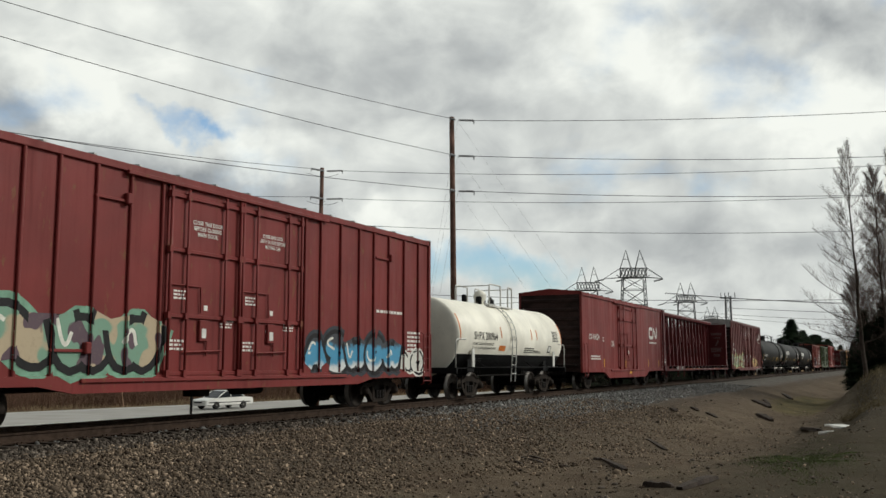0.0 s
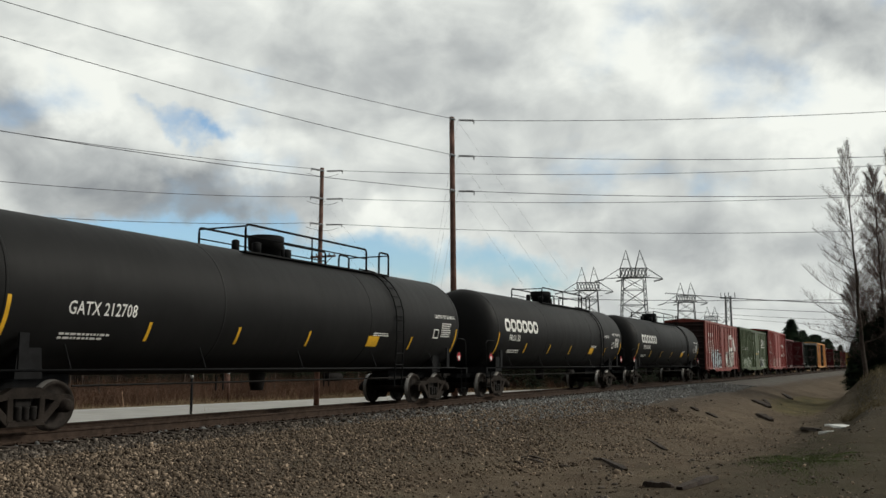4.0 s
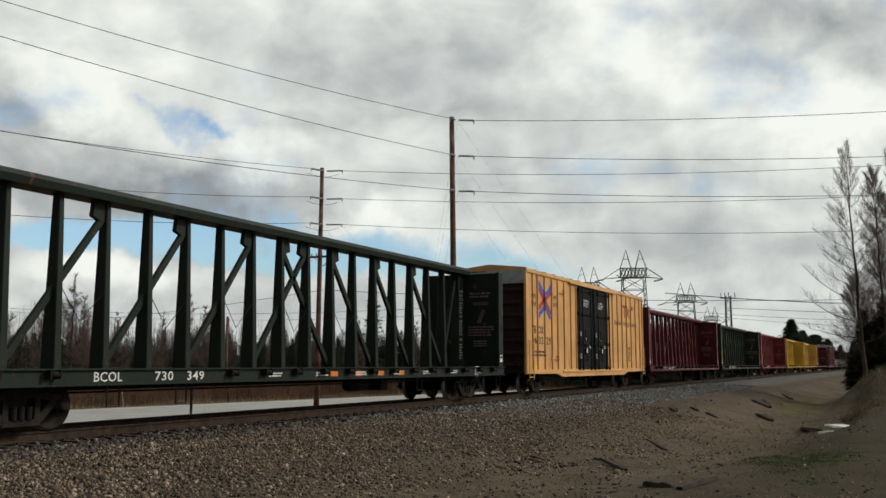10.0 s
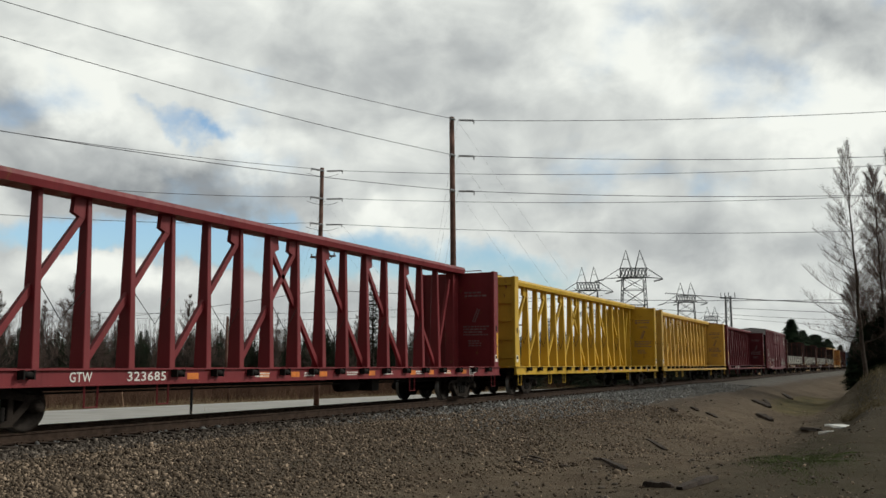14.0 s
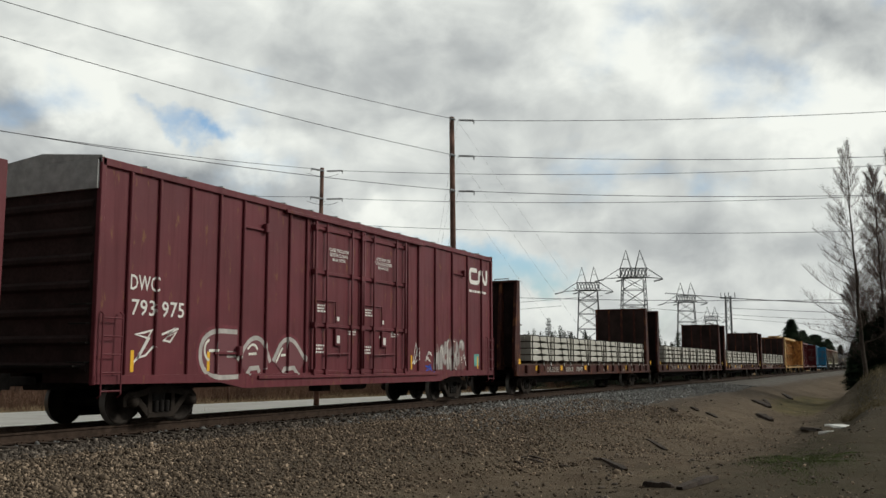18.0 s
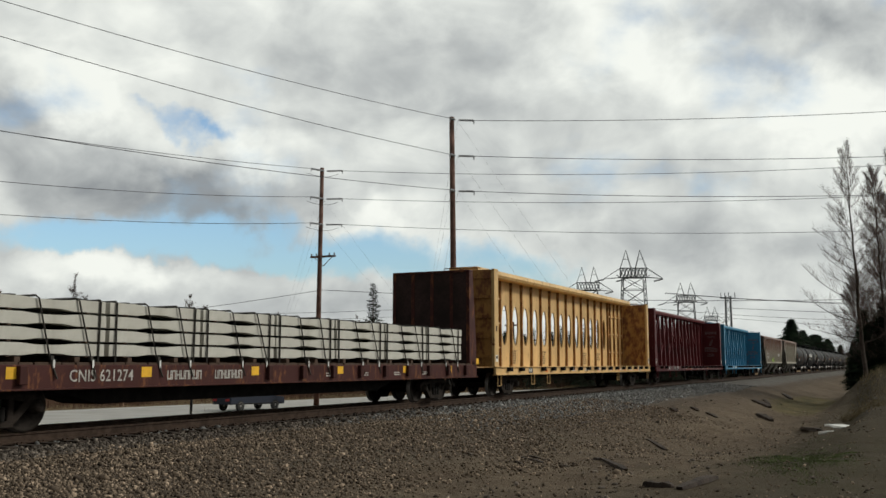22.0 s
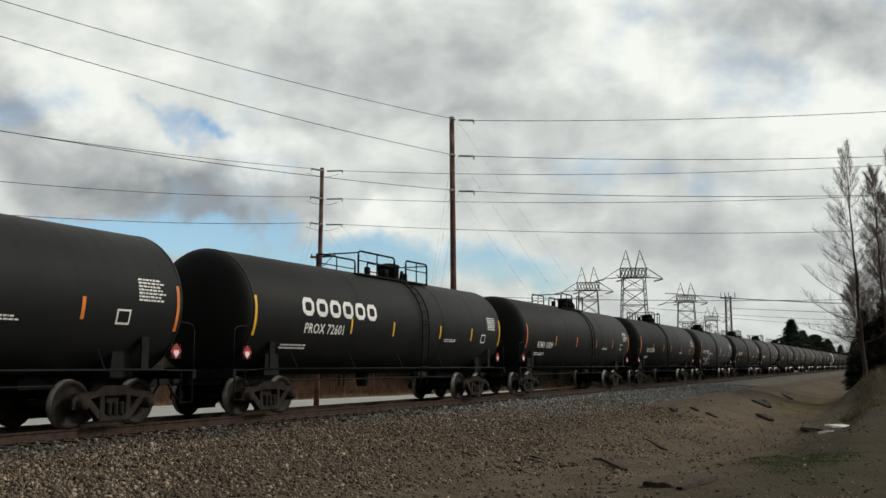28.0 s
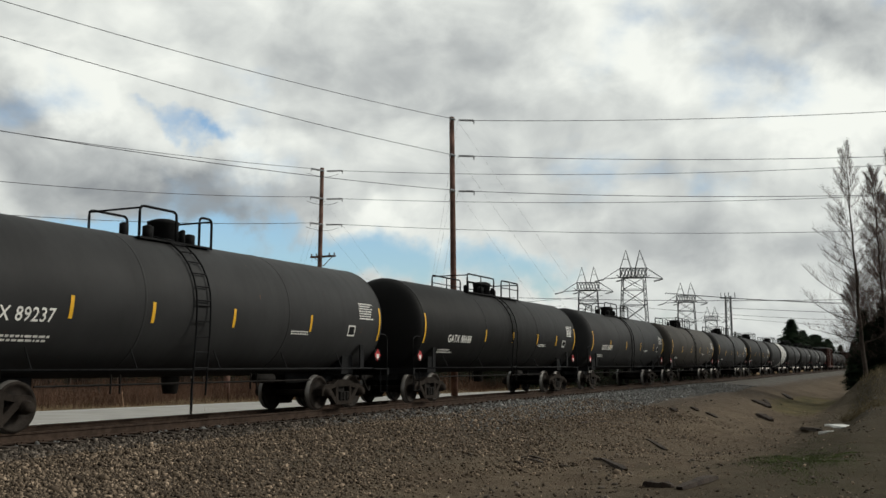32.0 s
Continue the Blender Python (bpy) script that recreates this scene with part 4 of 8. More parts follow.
# ---- centre-beam flat cars ----
def centerbeam(label, s0, s1, paint, top=4.82, ovals=False, bulk_mat=None, marks="", seed=0, cable=True, tall_marks=False, panels=True):
    car, half = car_root("centerbeam_flatcar", label, s0, s1)
    r = random.Random(seed)
    bulk_mat = bulk_mat or paint
    bm = bmesh.new()
    box(bm, -0.35, 0.35, -half + 0.4, half - 0.4, 0.70, 1.04)
    for y in even(-half + 0.7, half - 0.7, 19):
        box(bm, -1.5, 1.5, y - 0.08, y + 0.08, 0.90, 1.05)
    part("underframe", bm, M["steel_dark"], car)
    bm = bmesh.new()
    lathe(bm, [(-0.45, 0.17), (0.45, 0.17)], "y", 12)
    for v in bm.verts:
        v.co += Vector((0.8, 2.2, 0.62))
    box(bm, 0.6, 1.1, 3.1, 3.5, 0.45, 0.85, 0.02)
    tube(bm, [(0.9, -half + 3, 0.68), (0.9, half - 3, 0.68)], 0.022, 5)
    part("brake_gear", bm, M["steel_dark"], car)
    bm = bmesh.new()                                       # deck boards slope towards the middle
    extrude_y(bm, [(-1.48, 1.08), (1.48, 1.08), (1.48, 1.115), (0.2, 1.085), (-0.2, 1.085), (-1.48, 1.115)], -half + 0.1, half - 0.1)
    part("deck", bm, paint, car)
    for s in (1, -1):
        bm = bmesh.new()
        a, b = (1.46, 1.56) if s > 0 else (-1.56, -1.46)
        box(bm, a, b, -half, half, 0.83, 1.12, 0.012)
        box(bm, min(s * 1.44, s * 1.62), max(s * 1.44, s * 1.62), -half, half, 1.10, 1.13)
        box(bm, min(s * 1.44, s * 1.60), max(s * 1.44, s * 1.60), -half, half, 0.815, 0.84)
        part("side_sill", bm, paint, car)
    wm = bmesh.new()                                       # winch on the sill
    lathe(wm, [(-0.09, 0.055), (0.09, 0.055)], "y", 8)
    for v in wm.verts:
        v.co += Vector((1.66, 0, 1.03))
    box(wm, 1.56, 1.72, -0.12, -0.09, 0.95, 1.11)
    box(wm, 1.56, 1.72, 0.09, 0.12, 0.95, 1.11)
    winch = finish("winch", wm, M["steel_dark"])
    um = bmesh.new()                                       # stirrup step under the sill
    tube(um, [(1.5, -0.16, 0.84), (1.5, -0.15, 0.42), (1.5, 0.15, 0.42), (1.5, 0.16, 0.84)], 0.022, 5)
    stirrup = finish("stirrup", um, paint)
    ends = half - 0.55
    posts = even(-8.82, 9.22, 16)
    run = -half + 3.0 + sum(0.17 * len(q) + 0.85 for q in marks.split())
    for y in even(-ends + 0.6, ends - 0.6, 18):
        if marks and -half + 2.9 < y < run - 0.6:
            continue
        place("winch", winch, car, pose(0, y, 0))
        if abs(y) < half - 3:
            side_sign(quad, (0.34, 0.13), M["orange"] if r.random() < 0.45 else paint, car, 1.565, y + 0.35, 0.90, "reflector")
    for y in (-half + 0.45, -half * 0.66, -half * 0.5, half * 0.42, half - 0.45):
        place("stirrup", stirrup, car, pose(0, y, 0))
    bt = top - 0.18
    for s in (1, -1):                                      # end bulkheads
        y1, y0 = s * half, s * (half - 0.30)
        bm = bmesh.new()
        box(bm, -1.4, 1.4, min(y0, y1), max(y0, y1), 1.12, bt - 0.02, 0.01)
        b = part("bulkhead", bm, bulk_mat, car, "steel end bulkhead")
        for x in (-1, 1):
            bm = bmesh.new()
            box(bm, min(x * 1.4, x * 1.52), max(x * 1.4, x * 1.52), min(s * (half + 0.02), s * (half - 0.36)), max(s * (half + 0.02), s * (half - 0.36)), 1.12, bt, 0.01)
            part("edge_post", bm, paint, b)
            # black plate on the solid post, drawn for the dark inside a hole
            bm = bmesh.new()
            box(bm, min(x * 1.50, x * 1.525), max(x * 1.50, x * 1.525), s * (half - 0.17) - 0.05, s * (half - 0.17) + 0.05, 2.42, 2.62)
            part("hand_hole", bm, M["black_paint"], b, "black plate for the shade in the edge post's hand hole")
        side_sign(quad, (0.2, 0.26), M["white"], car, 1.523, s * (half - 0.17) - 0.10, 1.30, "data_plate")
        side_sign(quad, (0.15, 0.10), M["black_paint"], car, 1.526, s * (half - 0.17) - 0.075, 1.42, "data_plate")
        if tall_marks:
            for z, h in ((1.42, 0.42), (1.90, 0.46)):
                side_sign(quad, (0.11, h), M["yellow"], car, 1.524, s * (half - 0.17) + 0.03, z, "reflector")
        if not ovals:
            # sheet on the middle line between the last brace and the bulkhead
            bm = bmesh.new()
            box(bm, -0.05, 0.05, min(s * (half - 0.92), s * (half - 0.31)), max(s * (half - 0.92), s * (half - 0.31)), 1.10, top - 0.25)
            box(bm, -0.16, 0.16, min(s * (half - 0.98), s * (half - 0.90)), max(s * (half - 0.98), s * (half - 0.90)), 1.10, top - 0.25, 0.01)
            part("end_web", bm, paint, car, "steel sheet between the last brace and the bulkhead")
        bm = bmesh.new()
        for z in even(1.5, bt - 0.3, 5):
            box(bm, -1.38, 1.38, min(y1, y1 + s * 0.05), max(y1, y1 + s * 0.05), z - 0.05, z + 0.05)
        tube(bm, [(0.2, s * (half - 0.1), bt - 0.03), (0.2, s * (half - 0.1), bt + 0.07), (0.9, s * (half - 0.1), bt + 0.07), (0.9, s * (half - 0.1), bt - 0.03)], 0.018, 5)
        part("stiffener", bm, bulk_mat, b)
    bm = bmesh.new()                                       # top chord
    if ovals:
        extrude_y(bm, [(-0.62, top - 0.16), (-0.55, top - 0.26), (0.55, top - 0.26), (0.62, top - 0.16), (0.58, top), (-0.58, top)], -ends, ends)
    else:
        extrude_y(bm, [(-0.34, top - 0.10), (-0.30, top - 0.24), (0.30, top - 0.24), (0.34, top - 0.10), (0.30, top), (-0.30, top)], -half + 0.3, half - 0.3)
    part("top_chord", bm, paint, car)
    if ovals:
        # a sheet web with a row of upright oval openings between stiffeners
        ys = even(-7.5, 7.9, 14)
        z0, z1 = 1.1, top - 0.25
        for a, b in zip(ys, ys[1:]):
            c, w = (a + b) / 2, (b - a) / 2
            seg = 24
            zc, hz, hy = 2.85, 0.84, w * 0.54
            bm = bmesh.new()
            rings = []
            for x in (0.03, -0.03):
                inner = [bm.verts.new((x, c + hy * math.cos(q), zc + hz * math.sin(q))) for q in (2 * math.pi * j / seg for j in range(seg))]
                outer = []
                for j in range(seg):
                    q = 2 * math.pi * j / seg
                    dy, dz = math.cos(q), math.sin(q)
                    ty = w / max(1e-6, abs(dy))
                    tz = ((z1 - zc) if dz > 0 else (zc - z0)) / max(1e-6, abs(dz))
                    outer.append(bm.verts.new((x, c + dy * min(ty, tz), zc + dz * min(ty, tz))))
                rings.append((inner, outer))
            for j in range(seg):
                n = (j + 1) % seg
                (ia, oa), (ib, ob_) = rings
                bm.faces.new((ia[j], ia[n], oa[n], oa[j]))
                bm.faces.new((ib[n], ib[j], ob_[j], ob_[n]))
                bm.faces.new((ia[n], ia[j], ib[j], ib[n]))
                bm.faces.new((oa[j], oa[n], ob_[n], ob_[j]))
            part("web_panel", bm, paint, car, "yellow web sheet with an upright oval opening")
        for a, b in ((-ends, ys[0]), (ys[-1], ends)):
            bm = bmesh.new()
            box(bm, -0.03, 0.03, a, b, z0, z1)
            part("web_panel", bm, paint, car, "plain yellow web sheet")
        for i, (y, rows) in enumerate(((-6.05, 6), (-8.6, 2), (-2.4, 6), (3.7, 6), (6.1, 4))):
            co, faces = bar_block(rows, 0.75, 0.10 * rows, 60 + i)
            ob = flat_sign("small_print", co, faces, M["black_letter"], car, (0.034, y - 0.38, 1.85 - 0.10 * rows))
            ob["kind"] = "stuff"
        pm = bmesh.new()
        prism(pm, [(-0.035, 1.1), (0.035, 1.1), (0.035, z1), (-0.035, z1)], -0.13, 0.13)
        post = finish("web_stiffener", pm, M["rusty_post"])
        for y in ys + even(ys[-1] + 0.45, ends - 0.1, 4):
            place("web_stiffener", post, car, pose(0, y, 0))
        bm = bmesh.new()
        for z in (1.9, 2.9, 3.9):
            box(bm, -0.10, 0.10, ys[-1], ends, z - 0.03, z + 0.03)
            box(bm, -0.10, 0.10, -ends, ys[0], z - 0.03, z + 0.03)
        part("web_rail", bm, paint, car)
    else:
        pm = bmesh.new()                                   # posts are channels, wider at the foot
        a = [(-0.20, 1.08), (0.20, 1.08), (0.10, top - 0.22), (-0.10, top - 0.22)]
        va = [pm.verts.new((x, -0.09 + 0.03 * (z > 2), z)) for x, z in a]
        vb = [pm.verts.new((x, 0.09 - 0.03 * (z > 2), z)) for x, z in a]
        pm.faces.new(va), pm.faces.new(vb[::-1])
        for i in range(4):
            pm.faces.new((va[i], vb[i], vb[(i + 1) % 4], va[(i + 1) % 4]))
        bmesh.ops.bevel(pm, geom=pm.edges[:], offset=0.015, segments=1, affect="EDGES")
        post = finish("post", pm, paint)
        for y in posts:
            place("post", post, car, pose(0, y, 0))
        gm = bmesh.new()
        prism(gm, [(-0.34, top - 0.24), (0.05, top - 0.24), (0.05, top - 0.62), (-0.14, top - 0.66), (-0.38, top - 0.56)], -0.06, 0.06)
        gus = finish("gusset", gm, paint)
        def diagonal(ya, za, yb, zb):
            bm = bmesh.new()
            ln = math.hypot(yb - ya, zb - za)
            ny, nz = -(zb - za) / ln * 0.065, (yb - ya) / ln * 0.065
            prism(bm, [(ya + ny, za + nz), (yb + ny, zb + nz), (yb - ny, zb - nz), (ya - ny, za - nz)], -0.05, 0.05)
            part("diagonal", bm, paint, car)

        for i in range(0, 8, 2):                            # diagonals rise towards the middle over two panels
            for ya, yb in ((posts[i], posts[i + 2]), (posts[15 - i], posts[13 - i])):
                diagonal(ya, 1.1, yb, top - 0.45)
                place("gusset", gus, car, pose(0, yb, 0, 0, 0, 0 if yb > ya else 180))
        diagonal(half - 1.02, top - 0.5, posts[15], 1.1)
        diagonal(-half + 1.02, top - 0.5, posts[0], 1.1)
        if cable:                                           # slack chains hang in a V between the posts
            for i in range(1, 15, 2):
                bm = bmesh.new()
                z, m = r.uniform(2.55, 2.75), (posts[i] + posts[i + 1]) / 2 + r.uniform(-0.1, 0.1)
                tube(bm, [(0.13, posts[i] + 0.08, z), (0.13, m, z - 0.62), (0.13, posts[i + 1] - 0.08, z)], 0.011, 4)
                part("cable", bm, M["steel_dark"], car, "slack tie-down cable")
    # dark data panels and lettering along the sill
    if marks:
        y = -half + 3.3
        for i, word in enumerate(marks.split()):
            w = 0.17 * len(word)
            if panels:
                side_sign(quad, (w + 0.12, 0.23), M["black_paint"], car, 1.566, y - 0.05, 0.865, "data_panel")
            letters(car, word, y, 0.89, 0.175, w, x=1.572)
            y += w + (0.85 if i == 0 else 0.4)
    for i in range(7):
        y = half * (-0.25 + 0.17 * i)
        print_block(car, y, 0.92, 0.55, 0.12, 2, seed + i, x=1.568)
    side_sign(quad, (0.34, 0.34), M["white"], car, 1.566, half - 2.6, 0.80, "data_plate")
    side_sign(quad, (0.27, 0.27), M["black_paint"], car, 1.570, half - 2.565, 0.835, "data_plate")
    print_block(car, half - 2.53, 0.86, 0.2, 0.2, 3, seed, x=1.574)
    running_gear(car, half, half - 2.2, 0.1)
    return car, half


def facing_sign(car, co, faces, x, y, z, material, name="small_print"):
    """Letters or bars on a sheet that faces -y; they run along +x."""
    me = bpy.data.meshes.new(name)
    me.from_pydata([(x + a, y, z + b) for a, b, _ in co], [], faces)
    me.materials.append(material)
    ob = place(name, me, car)
    if name == "small_print":
        ob["kind"] = "stuff"
    return ob


WORDS = {"english": ("LOADING AND\nUNLOADING\nINSTRUCTIONS", "SAFETY FIRST", "WARNING"),
         "french": ("CHARGEMENT\nET\nDECHARGEMENT", "LA SECURITE\nAVANT TOUT", "ATTENTION")}


def end_warnings(car, half, seed=0, words="english", ink=None):
    """Loading rules in bold white on the rear sheet, and a warning on the inner face of the rear bulkhead."""
    ink = ink or M["dusty_letter"]
    y = -0.02 + half - 0.86
    if words:
        head, first, warn = WORDS[words]
        for body, z, h, w in ((head, 3.92, 0.105, 0.50), (first, 2.98, 0.085, 0.42), (warn, 2.10, 0.11, 0.42)):
            co, faces = text_mesh(body, h, w, 0.02)
            flat_sign("lettering", co, faces, ink, car, (0.056, y, z - 0.02))
        for j, (z, h, rows) in enumerate(((3.12, 0.46, 5), (2.30, 0.60, 7), (1.42, 0.60, 6))):
            co, faces = bar_block(rows, 0.46, h, seed + 7 * j)
            flat_sign("small_print", co, faces, ink, car, (0.056, y, z))["kind"] = "stuff"
    y = half - 0.305
    if words:
        co, faces = text_mesh(WORDS[words][2], 0.13, 0.62, 0.01)
        facing_sign(car, co, faces, 0.45, y, 3.42, M["faint_letter"], "lettering")
    for j, (x, z, w, h, rows) in enumerate(((0.30, 3.72, 0.95, 0.24, 2), (0.25, 2.28, 1.05, 0.40, 4), (0.45, 1.88, 0.55, 0.26, 3))):
        co, faces = bar_block(rows, w, h, seed + j)
        facing_sign(car, co, faces, x, y, z, M["faint_letter"])
    co, faces = strokes([[(0.0, 0.0), (0.22, 0.5)], [(0.1, -0.02), (0.30, 0.46)]] + [[(0.04 + 0.05 * i, 0.1 * i), (0.13 + 0.04 * i, 0.06 + 0.1 * i)] for i in range(5)], 0.035)
    facing_sign(car, co, faces, 0.62, y, 2.78, M["faint_letter"], "warning_mark")


# ---- bulkhead flat cars with concrete railway ties ----
def bulkhead_flat(label, s0, s1, paint, number, seed=0):
    car, half = car_root("bulkhead_flatcar", label, s0, s1)
    r = random.Random(seed)
    bm = bmesh.new()
    prism(bm, [(-half + 0.3, 1.0), (half - 0.3, 1.0), (half - 0.3, 0.72), (half - 4.2, 0.68), (half - 5.2, 0.42), (-half + 5.2, 0.42), (-half + 4.2, 0.68), (-half + 0.3, 0.72)], -0.5, 0.5)
    frame_ob = part("underframe", bm, M["steel_dark"], car)
    bm = bmesh.new()
    box(bm, -1.45, 1.45, -0.06, 0.06, 0.85, 1.1)
    bearer = finish("cross_bearer", bm, M["steel_dark"])
    for y in even(-half + 0.7, half - 0.7, 19):
        place("cross_bearer", bearer, frame_ob, pose(0, y, 0))
    bm = bmesh.new()
    box(bm, -1.5, 1.5, -half + 0.1, half - 0.1, 1.14, 1.17)
    deck = part("deck", bm, M["steel_dark"], car)
    bm = bmesh.new()
    box(bm, -1.54, 1.54, -0.145, 0.145, 1.172, 1.238, 0.008)
    plank_mesh = finish("plank", bm, M["timber"])
    for i, y in enumerate(even(-half + 0.7, half - 0.7, int((2 * half - 1.4) / 0.30))):
        place("plank", plank_mesh, deck, pose(r.uniform(-0.02, 0.02), y, 0.004 * (i % 3)))
    sm = bmesh.new()
    box(sm, 1.55, 1.66, -0.09, 0.09, 0.86, 1.18, 0.012)
    pocket = finish("stake_pocket", sm, paint)
    for s in (1, -1):
        bm = bmesh.new()
        box(bm, min(s * 1.44, s * 1.56), max(s * 1.44, s * 1.56), -half, half, 0.78, 1.20, 0.012)
        box(bm, min(s * 1.44, s * 1.62), max(s * 1.44, s * 1.62), -half, half, 0.765, 0.79)
        part("side_sill", bm, paint, car)
        for y in even(-half + 1.0, half - 1.0, 15):
            if -half + 3.2 < y < -half + 8.6 and s > 0:
                continue
            place("stake_pocket", pocket, car, pose(0, y, 0, 0, 0, 0 if s > 0 else 180))
        y1 = s * half
        bm = bmesh.new()                                    # bulkhead, with sheeting inside and posts outside
        box(bm, -1.48, 1.48, min(s * (half - 0.42), s * (half - 0.5)), max(s * (half - 0.42), s * (half - 0.5)), 1.2, 4.42, 0.008)
        # sheet takes the end colour, darkened for its shaded face
        b = part("bulkhead", bm, M["shaded_end"], car, "tall steel bulkhead")
        for x in (-1.52, -0.76, 0.0, 0.76, 1.40):
            bm = bmesh.new()
            prism(bm, [(s * (half - 0.44), 1.0), (s * (half + 0.06), 1.0), (s * (half + 0.04), 2.0), (s * (half - 0.24), 4.45), (s * (half - 0.52), 4.45), (s * (half - 0.52), 1.21)], x, x + 0.12)
            part("bulkhead_post", bm, paint, b)
        bm = bmesh.new()
        box(bm, -1.52, 1.52, min(s * (half - 0.2), s * (half - 0.54)), max(s * (half - 0.2), s * (half - 0.54)), 4.42, 4.50, 0.015)
        tube(bm, [(0.5, s * (half - 0.4), 4.49), (0.5, s * (half - 0.4), 4.58), (1.1, s * (half - 0.4), 4.58), (1.1, s * (half - 0.4), 4.49)], 0.018, 5)
        part("bulkhead_cap", bm, paint, b)
        side_sign(quad, (0.22, 0.20) if seed != 2 else (0.16, 0.55), M["yellow"], car, 1.645, s * (half - 0.12) - 0.12, 1.22 if seed != 2 else 1.0, "reflector")
    for q in (-8.91, -5.64, -1.99, 1.86, 5.68, 8.93):
        side_sign(quad, (0.28, 0.20), M["yellow"], car, 1.568, q * half / 11.25 - 0.14, 0.96, "reflector")
    letters(car, number, -half + 3.44, 0.90, 0.21, 1.56, plain_faded, x=1.57)
    side_sign(word_bars, (8, 1.05, 0.19), plain_faded, car, 1.57, -half + 5.95, 0.90)
    side_sign(word_bars, (8, 0.95, 0.19), plain_faded, car, 1.57, -half + 7.43, 0.90)
    for i in range(4):
        print_block(car, half * (0.1 + 0.17 * i), 0.9, 0.4, 0.12, 2, seed + i, plain_faded, x=1.57)
    running_gear(car, half, half - 2.3)
    # the load
    load = group_root("tie_load", "stacked pale concrete railway ties strapped in four layers", "railway ties", "loads of railway ties", pose(TRACK, along((s0 + s1) / 2), 0))
    CARS.append((load, along((s0 + s1) / 2)))
    L, w, h = 2.57, 0.265, 0.218
    prof = [(-L / 2, 0.0), (-0.55, 0.0), (-0.25, 0.035), (0.25, 0.035), (0.55, 0.0), (L / 2, 0.0), (L / 2, h - 0.01), (L / 2 - 0.02, h), (0.62, h), (0.25, h - 0.03), (-0.25, h - 0.03), (-0.62, h), (-L / 2 + 0.02, h), (-L / 2, h - 0.01)]
    bm = bmesh.new()
    prism(bm, prof, -w / 2, w / 2)
    tie = finish("concrete_tie", bm, M["concrete"])
    n, rows = 7, 11
    span = n * (L + 0.10)
    y0 = -9.30 if half > 11 else -9.0
    rest = bmesh.new()
    straps = []
    for i in range(n):
        yc = y0 + L / 2 + i * (L + 0.10)
        for k in range(4):
            z = 1.36 + k * 0.265
            for j in range(rows):
                x = -1.36 + j * 0.272
                dy = r.uniform(-0.025, 0.025)
                if j == rows - 1:
                    place("concrete_tie", tie, load, pose(x + r.uniform(-0.01, 0.012), yc + dy, z))
                else:
                    prism(rest, [(a + yc + dy, b + z) for a, b in prof], x - w / 2, x + w / 2)
            for q in (-0.85, 0.85):                          # laths between the layers
                box(rest, -1.48, 1.48, yc + q - 0.035, yc + q + 0.035, z - 0.028, z, mi=1)
    ob = part("tie_core", rest, [M["concrete"], M["timber"]], load)
    ob["kind"] = "stuff"
    pm = bmesh.new()                                         # rail pads on the top layer
    for i in range(n):
        yc = y0 + L / 2 + i * (L + 0.08)
        for j in range(rows):
            for q in (-0.8, 0.8):
                x = -1.36 + j * 0.272
                box(pm, x - 0.09, x + 0.09, yc + q - 0.07, yc + q + 0.07, 2.373, 2.398)
    part("rail_pad", pm, M["black_paint"], load)
    bm = bmesh.new()
    box(bm, -1.5, 1.5, -0.06, 0.06, 1.246, 1.335, 0.006)
    bunk = finish("bunk", bm, M["timber"])
    for i in range(int(span / 1.3)):
        place("bunk", bunk, load, pose(r.uniform(0, 0.06), y0 + 0.6 + i * 1.3, 0), "timber bunk under the ties")
    for i in range(n):
        yc = y0 + L / 2 + i * (L + 0.08)
        for a in (-1.12, 1.12):
            bm = bmesh.new()
            tube(bm, [(-1.5, yc + a, 2.392), (1.49, yc + a, 2.392), (1.515, yc + a, 2.36), (1.515, yc + a + r.uniform(-0.03, 0.03), 1.25)], 0.024, 4)
            part("strap", bm, M["strap"], load)
        for a in (-0.35, 0.55):
            bm = bmesh.new()
            tube(bm, [(-1.5, yc + a, 2.396), (1.49, yc + a, 2.396), (1.53, yc + a + 0.04, 2.35), (1.54, yc + a + r.uniform(0.25, 0.42), 1.36), (1.60, yc + a + 0.45, 0.95)], 0.020, 4)
            box(bm, 1.54, 1.60, yc + a + 0.30, yc + a + 0.36, 1.28, 1.36)
            part("strap", bm, M["strap"], load)
            side_sign(quad, (0.045, 0.15), M["litter"], load, 1.585, yc + a + 0.36, 1.14, "strap_tag")
    return car, half


# ---- tank cars ----
def on_shell(co, faces, radius, zc, y, ang_z):
    """Wraps flat letters round a shell: ang_z is the height above the axis of their lower edge."""
    out = []
    a0 = math.asin(max(-0.98, min(0.98, ang_z / radius)))
    for a, b, _ in co:
        q = a0 + b / radius
        out.append(((radius + 0.008) * math.cos(q), y + a, zc + (radius + 0.008) * math.sin(q)))
    return out, faces


def shell_sign(car, kind, args, material, radius, zc, y, dz, name="lettering"):
    co, faces = kind(*args)
    vs, faces = on_shell(co, faces, radius, zc, y, dz)
    me = bpy.data.meshes.new(name)
    me.from_pydata(vs, [], faces)
    me.materials.append(material)
    ob = place(name, me, car)
    if name == "small_print":
        ob["kind"] = "stuff"
    return ob


def tall_quad(w, h, n=5):
    co, faces = [], []
    for i in range(n + 1):
        co += [(0, h * i / n, 0), (w, h * i / n, 0)]
    faces = [(2 * i, 2 * i + 1, 2 * i + 3, 2 * i + 2) for i in range(n)]
    return np.array(co), faces


